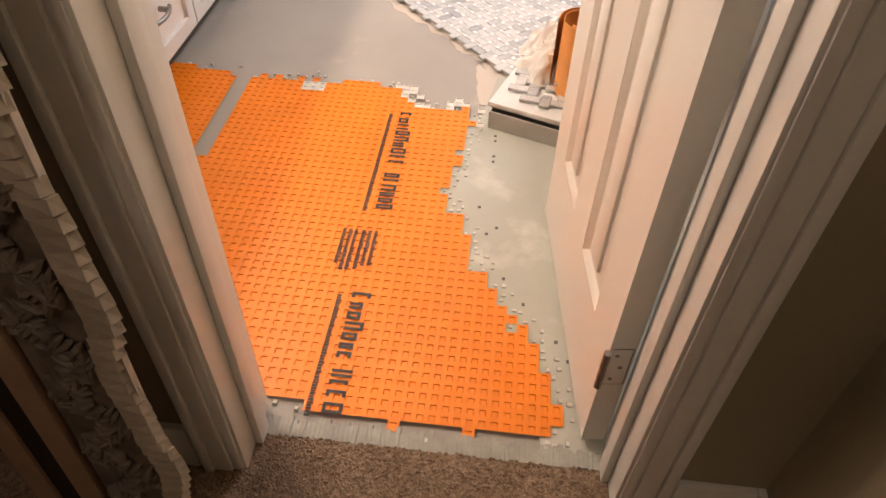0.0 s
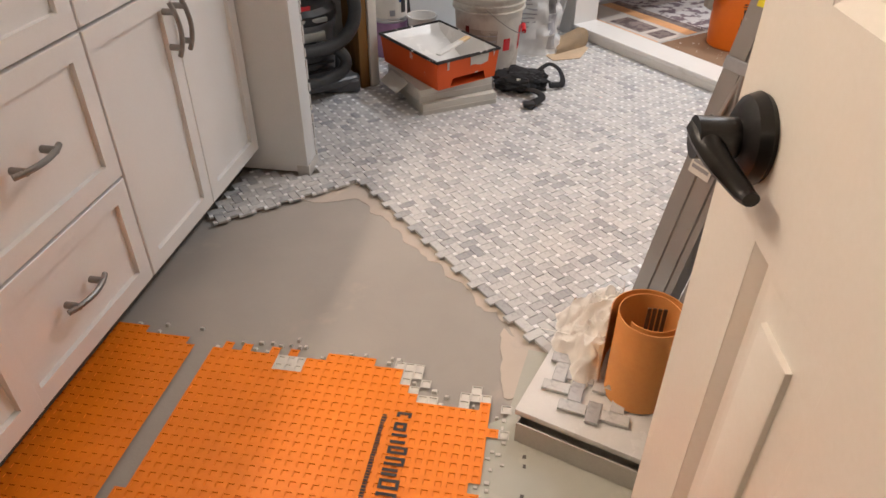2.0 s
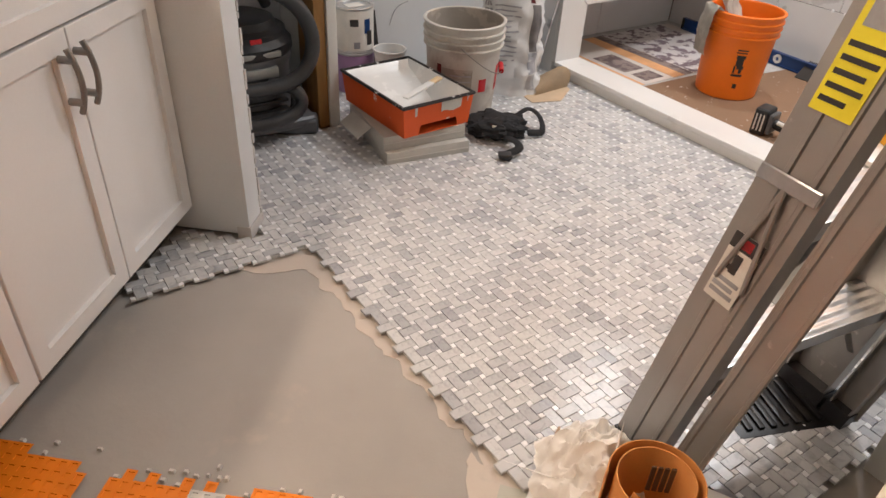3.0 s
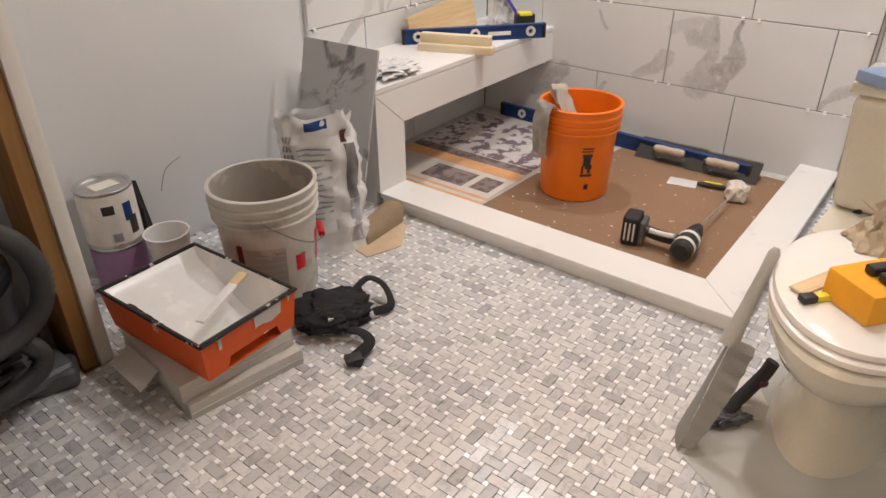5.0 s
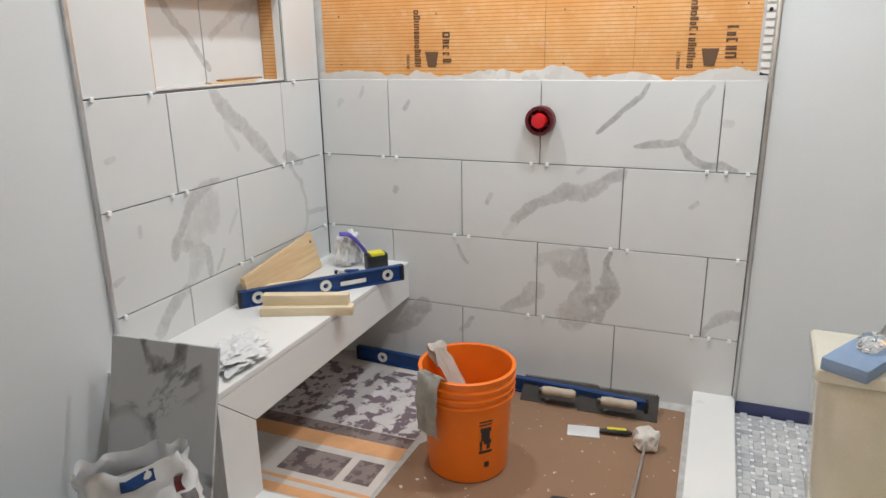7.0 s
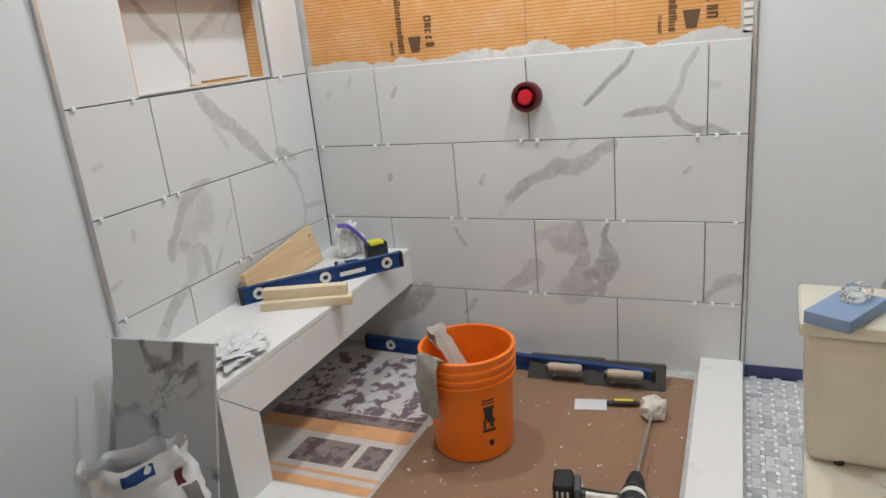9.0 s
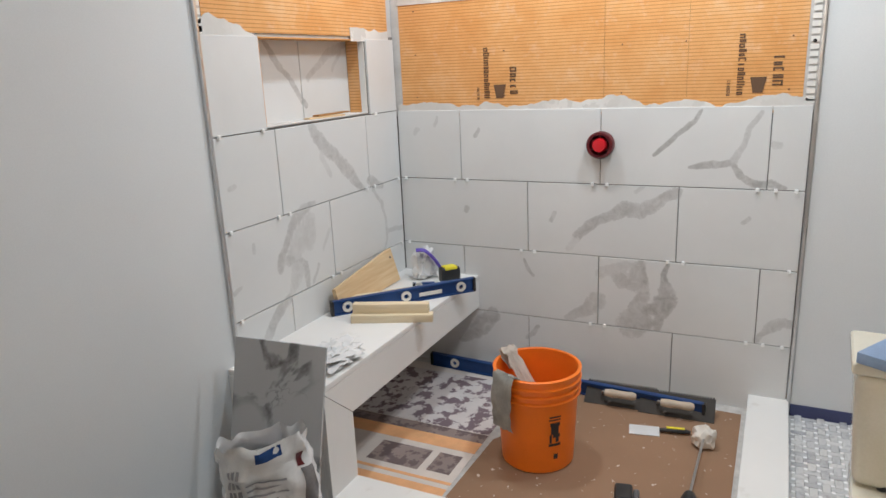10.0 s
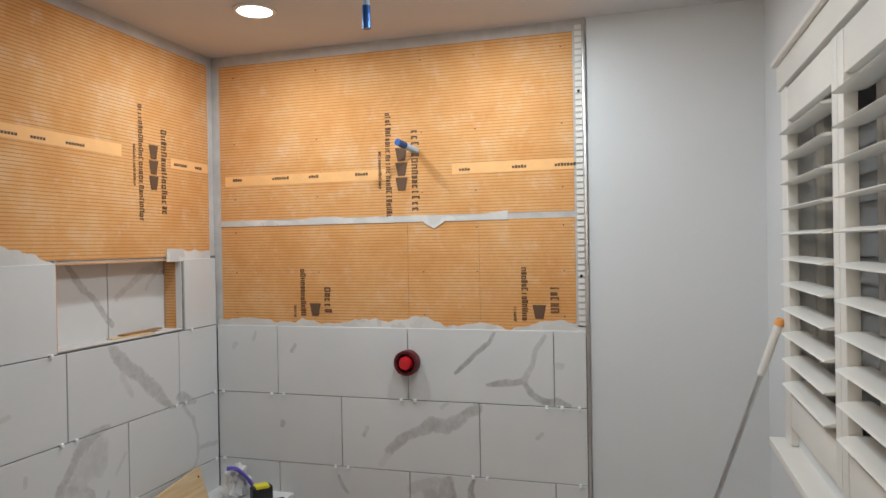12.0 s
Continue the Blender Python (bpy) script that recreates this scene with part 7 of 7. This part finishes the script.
def vein_at(wall, a, z, strokes):
    """Field (1 on a vein's line, 0.5 at its edge, 0 outside) and the depth of colour there."""
    p = Vector((a * 9, z * 9, 3.0))
    a += 0.012 * noise.noise(p) + 0.006 * noise.noise(p * 2.7)
    z += 0.012 * noise.noise(p + Vector((7, 7, 7))) + 0.006 * noise.noise(p * 2.7 + Vector((5, 0, 9)))
    best, deep = 0.0, 0.0
    for depth, path in strokes:
        for (a0, z0, w0), (a1, z1, w1) in zip(path, path[1:]):
            da, dz = a1 - a0, z1 - z0
            s = min(1.0, max(0.0, ((a - a0) * da + (z - z0) * dz) / (da * da + dz * dz + 1e-9)))
            f = 1.0 - 0.5 * math.hypot(a - a0 - s * da, z - z0 - s * dz) / (0.5 * (w0 + (w1 - w0) * s) + 0.002)
            if f > best:
                best, deep = f, depth
    return best, deep


def stone_plate(w, h, th, wall, a0, z0, step=0.0065):
    """A tile: a fine grid in front with eased edges, sides behind; its veins ride on the grid."""
    b = 0.0012
    strokes = [(d, p) for d, p in VEINS[wall] if any(a0 - 0.08 < q[0] < a0 + w + 0.08 and z0 - 0.08 < q[1] < z0 + h + 0.08 for q in p)]
    nx, nz = (max(2, int(w / step)), max(2, int(h / step))) if strokes else (1, 1)
    vs, fs, fv, fd = [], [], [], []
    for i in range(nx + 1):
        for j in range(nz + 1):
            x, z = b + (w - 2 * b) * i / nx, b + (h - 2 * b) * j / nz
            f, d = vein_at(wall, a0 + x, z0 + z, strokes) if strokes else (0.0, 0.0)
            vs.append((x, 0.0, z)), fv.append(f), fd.append(d)
    at = lambda i, j: i * (nz + 1) + j
    for i in range(nx):
        for j in range(nz):
            fs.append((at(i, j), at(i + 1, j), at(i + 1, j + 1), at(i, j + 1)))
    ring = [at(i, 0) for i in range(nx)] + [at(nx, j) for j in range(nz)] + [at(nx - i, nz) for i in range(nx)] + [at(0, nz - j) for j in range(nz)]
    prev = ring
    for y in (b, th):
        cur = []
        for k in ring:
            x, _, z = vs[k]
            cur.append(len(vs))
            vs.append((0.0 if x < b * 1.5 else w if x > w - b * 1.5 else x, y, 0.0 if z < b * 1.5 else h if z > h - b * 1.5 else z)), fv.append(0.0), fd.append(0.0)
        for k in range(len(ring)):
            k2 = (k + 1) % len(ring)
            fs.append((prev[k], cur[k], cur[k2], prev[k2]))
        prev = cur
    me = bpy.data.meshes.new("stone_plate")
    me.from_pydata(vs, [], fs)
    for name, vals in (("vein", fv), ("depth", fd)):
        me.attributes.new(name, "FLOAT", "POINT").data.foreach_set("value", vals)
    me.materials.append(M_TILE)
    return me


def wall_tile(plane, a0, a1, z0, z1, parent, back=0.0, name="wall_tile"):
    g = 0.0018
    w, h = a1 - a0 - 2 * g, z1 - z0 - 2 * g
    if plane == "x":
        me = stone_plate(w, h, 0.009, "x", a0 + g, z0 + g)
        me.transform(Matrix(((0, 1, 0, 0), (1, 0, 0, 0), (0, 0, 1, 0), (0, 0, 0, 1))))
        me.flip_normals()
        at = pose(XB - 0.0002, a0 + g, z0 + g)
    else:
        me = stone_plate(w, h, 0.009, "n" if back else "y", a0 + g, z0 + g)
        at = pose(a0 + g, YL - 0.0002 + back, z0 + g)
    ob = new(name, me)
    ob.parent = parent
    ob.matrix_world = at
    return ob


struct("tile_bed_back", box(XB + 0.007, 1.797, -0.02, XB + 0.0136, YL + 0.013, 1.17), M_GROUT, "dark open joints behind the wall tiles", "tile bed")
bm = bmesh.new()
bx(bm, 2.839, YL + 0.007, -0.02, XB + 0.006, YL + 0.0136, 1.188)
bx(bm, 2.839, YL + 0.007, 1.188, NX0 - 0.001, YL + 0.0072, 1.50)
bx(bm, NX1 + 0.001, YL + 0.007, 1.188, XB + 0.006, YL + 0.0072, 1.50)
struct("tile_bed_left", bm, M_GROUT, "dark open joints behind the wall tiles", "tile bed")
JA, JB = [3.147, 2.535, 1.925], [2.842, 2.230]
CLIPS = []
for r in range(4):
    z0, z1 = Z_T[r], Z_T[r + 1]
    js = [YL - 0.001] + (JA if r in (1, 3) else JB) + [1.798]
    for a, b in zip(js, js[1:]):
        wall_tile("x", b, a, z0, z1, wall_back)
        CLIPS += [("x", a - 0.03, z0), ("x", b + 0.03, z0)]
    js = [2.840] + ([3.140, 3.722] if r in (1, 3) else [3.422]) + [XB - 0.002]
    for a, b in zip(js, js[1:]):
        wall_tile("y", a, b, z0, z1, wall_left)
        CLIPS += [("y", a + 0.03, z0), ("y", b - 0.03, z0)]
for a, b in ((NX0 + 0.002, NX0 + 0.322), (NX0 + 0.322, NX1 - 0.004)):
    ob = wall_tile("y", a, b, NZ0, NZ1, None, 0.088, "niche_tile")
    ob.matrix_world = pose(a + 0.0018 - NX0, 0.088, 0.0018)
    ob.parent = niche
wall_tile("y", 2.840, NX0, Z_T[4], 1.490, wall_left)
wall_tile("y", NX1 + 0.012, XB - 0.002, Z_T[4], 1.490, wall_left)
CLIPS += [("y", 2.87, Z_T[4]), ("y", NX0 - 0.03, Z_T[4]), ("y", NX1 + 0.05, Z_T[4])]
clip = None
for pl, a, z in CLIPS:
    if z < 0.1:
        continue
    m = pose(XB - 0.004, a, z) if pl == "x" else pose(a, YL - 0.004, z, 0, 0, 90)
    if clip is None:
        clip = part("tile_spacer", box(-0.0055, -0.0062, -0.0072, 0.004, 0.0062, 0.0072, 0.002, 1), M_CLIP)
        tagged(clip, "small white plastic tile spacer in a joint", "tile spacer", "tile spacers")
        clip.matrix_basis = m
    else:
        o = copy_thing(clip, m)

# blue protective tape along the wall foot
bm = bmesh.new()
bx(bm, XB - 0.004, 1.16, 0.0, XB - 0.0005, 1.782, 0.05)
tagged(part("trim_blue_tape", bm, M_TAPEB), "blue masking tape along the wall foot", "tape", kind="structure")

# ---- mosaic floor: basketweave rectangles and dots ----
P, Wd, G = 0.0381, 0.0254, 0.0011
mosaic = tagged(part("floor_mosaic", box(1.0, 2.2, -0.0075, 1.001, 2.201, -0.007), M_BED), "grey and white marble basketweave mosaic floor", "mosaic floor", kind="structure")


def tiled(x, y):
    p = ENTRY.inverted() @ Vector((x, y, 0))
    u, v = p.x * UX + p.y * UY, p.x * UY - p.y * UX
    if not (y < YL - 0.01 and y > YW + 0.012 and x < XB - 0.012):
        return False
    if x > CX0 + 0.002 and y > CY0 + 0.002:
        return False
    if 1.631 < x < 1.713 and y > 3.044:
        return False
    if v > 0.72 and x < 2.3 or x < 0.60:
        return False
    if u < 2.69 and v < -0.945 or 2.683 < u < 2.78 and v < -0.752:
        return False
    if u >= 2.78 and x < 0.58:
        return False
    if p.x < 1.335:
        return p.y > 2.402
    if p.x < 1.62 and p.y < 1.56:
        return False
    return True


def slab_of(w, h):
    """A low tile block, no underside, thin arris."""
    bm = bmesh.new()
    b = 0.0008
    lo = [bm.verts.new((x * w / 2, y * h / 2, -0.006)) for x, y in ((-1, -1), (1, -1), (1, 1), (-1, 1))]
    md = [bm.verts.new((x * w / 2, y * h / 2, -b)) for x, y in ((-1, -1), (1, -1), (1, 1), (-1, 1))]
    hi = [bm.verts.new((x * (w / 2 - b), y * (h / 2 - b), 0)) for x, y in ((-1, -1), (1, -1), (1, 1), (-1, 1))]
    bm.faces.new(hi)
    for a, c in ((lo, md), (md, hi)):
        for k in range(4):
            bm.faces.new((a[k], a[(k + 1) % 4], c[(k + 1) % 4], c[k]))
    return bm


me_h = mesh_of("mosaic_tile", slab_of(2 * P - Wd - G, Wd - G), M_STONE)
me_v = mesh_of("mosaic_tile", slab_of(Wd - G, 2 * P - Wd - G), M_STONE)
vs, fs, dv, df = [], [], [], []
TOP = 0.0075
rs = random.Random(21)
count = 0


def block(vlist, flist, x, y, w, h, z):
    b = 0.0008
    n = len(vlist)
    tx, ty = rs.uniform(-1, 1) * 0.0006, rs.uniform(-1, 1) * 0.0006
    for s, zz, t in ((0, z - 0.007, 0), (0, z - b, 1), (b, z, 1)):
        for a, c in ((-1, -1), (1, -1), (1, 1), (-1, 1)):
            vlist.append((x + a * (w / 2 - s), y + c * (h / 2 - s), zz + t * (a * tx + c * ty)))
    flist.append((n + 8, n + 9, n + 10, n + 11))
    for o in (0, 4):
        for k in range(4):
            flist.append((n + o + k, n + o + (k + 1) % 4, n + o + 4 + (k + 1) % 4, n + o + 4 + k))


for i in range(int(0.5 / P), int(4.0 / P) + 1):
    for j in range(int(1.1 / P), int(3.5 / P) + 1):
        x, y = i * P, j * P
        hor = (i + j) % 2 == 0
        jx, jy = x + rs.uniform(-1, 1) * 0.0006, y + rs.uniform(-1, 1) * 0.0006
        if tiled(x, y):
            w, h = (2 * P - Wd - G, Wd - G) if hor else (Wd - G, 2 * P - Wd - G)
            if 1.29 < x < 1.92 and 1.60 < y < 2.37 and count < 300:
                o = new("mosaic_tile", me_h if hor else me_v)
                o.parent = mosaic
                o.matrix_basis = pose(jx, jy, TOP + rs.uniform(-1, 1) * 0.0003, rs.uniform(-1, 1) * 1.2, rs.uniform(-1, 1) * 1.2, rs.uniform(-1, 1) * 0.8)
                count += 1
            else:
                block(vs, fs, jx, jy, w, h, TOP + rs.uniform(-1, 1) * 0.0003)
        xd, yd = x + P / 2, y + P / 2
        if tiled(xd, yd):
            d = P - Wd - G * 0.4
            block(dv, df, xd, yd, d, d, TOP + 0.0006)
for name, vl, fl, mt in (("mosaic_field", vs, fs, M_STONE), ("mosaic_dots", dv, df, M_DOT)):
    me = bpy.data.meshes.new(name)
    me.from_pydata(vl, [], fl)
    me.materials.append(mt)
    o = new(name, me)
    o.parent = mosaic
    tagged(o, kind="stuff")
bm = bmesh.new()
prism(bm, [(1.288, 1.483), (1.583, 1.483), (1.583, 1.17), (2.4, 1.17), (3.96, 1.17), (3.96, 1.79), (2.78, 1.79), (2.78, 3.44), (1.713, 3.44), (1.713, 3.044), (1.631, 3.044), (1.631, 3.44), (0.60, 3.44), (0.60, 3.12), (1.207, 2.505), (1.132, 2.386), (1.288, 2.386)], -0.0078, 0.0012)
part("setting_bed", bm, M_BED, mosaic, "grey joints of the mosaic")
# mosaic offcuts lying on the carton
off = thing("mosaic_offcut", diag(1.87, 0.02, 0.0645, -12), "loose strip of marble mosaic on the carton", "mosaic offcut")
for i in range(4):
    for j in range(4):
        if (i * 3 + j) % 5 == 0:
            continue
        o = new("mosaic_tile", me_h if (i + j) % 2 == 0 else me_v)
        o.parent = off
        o.matrix_basis = pose(i * P - 0.02, -j * P + 0.04, 0.006)
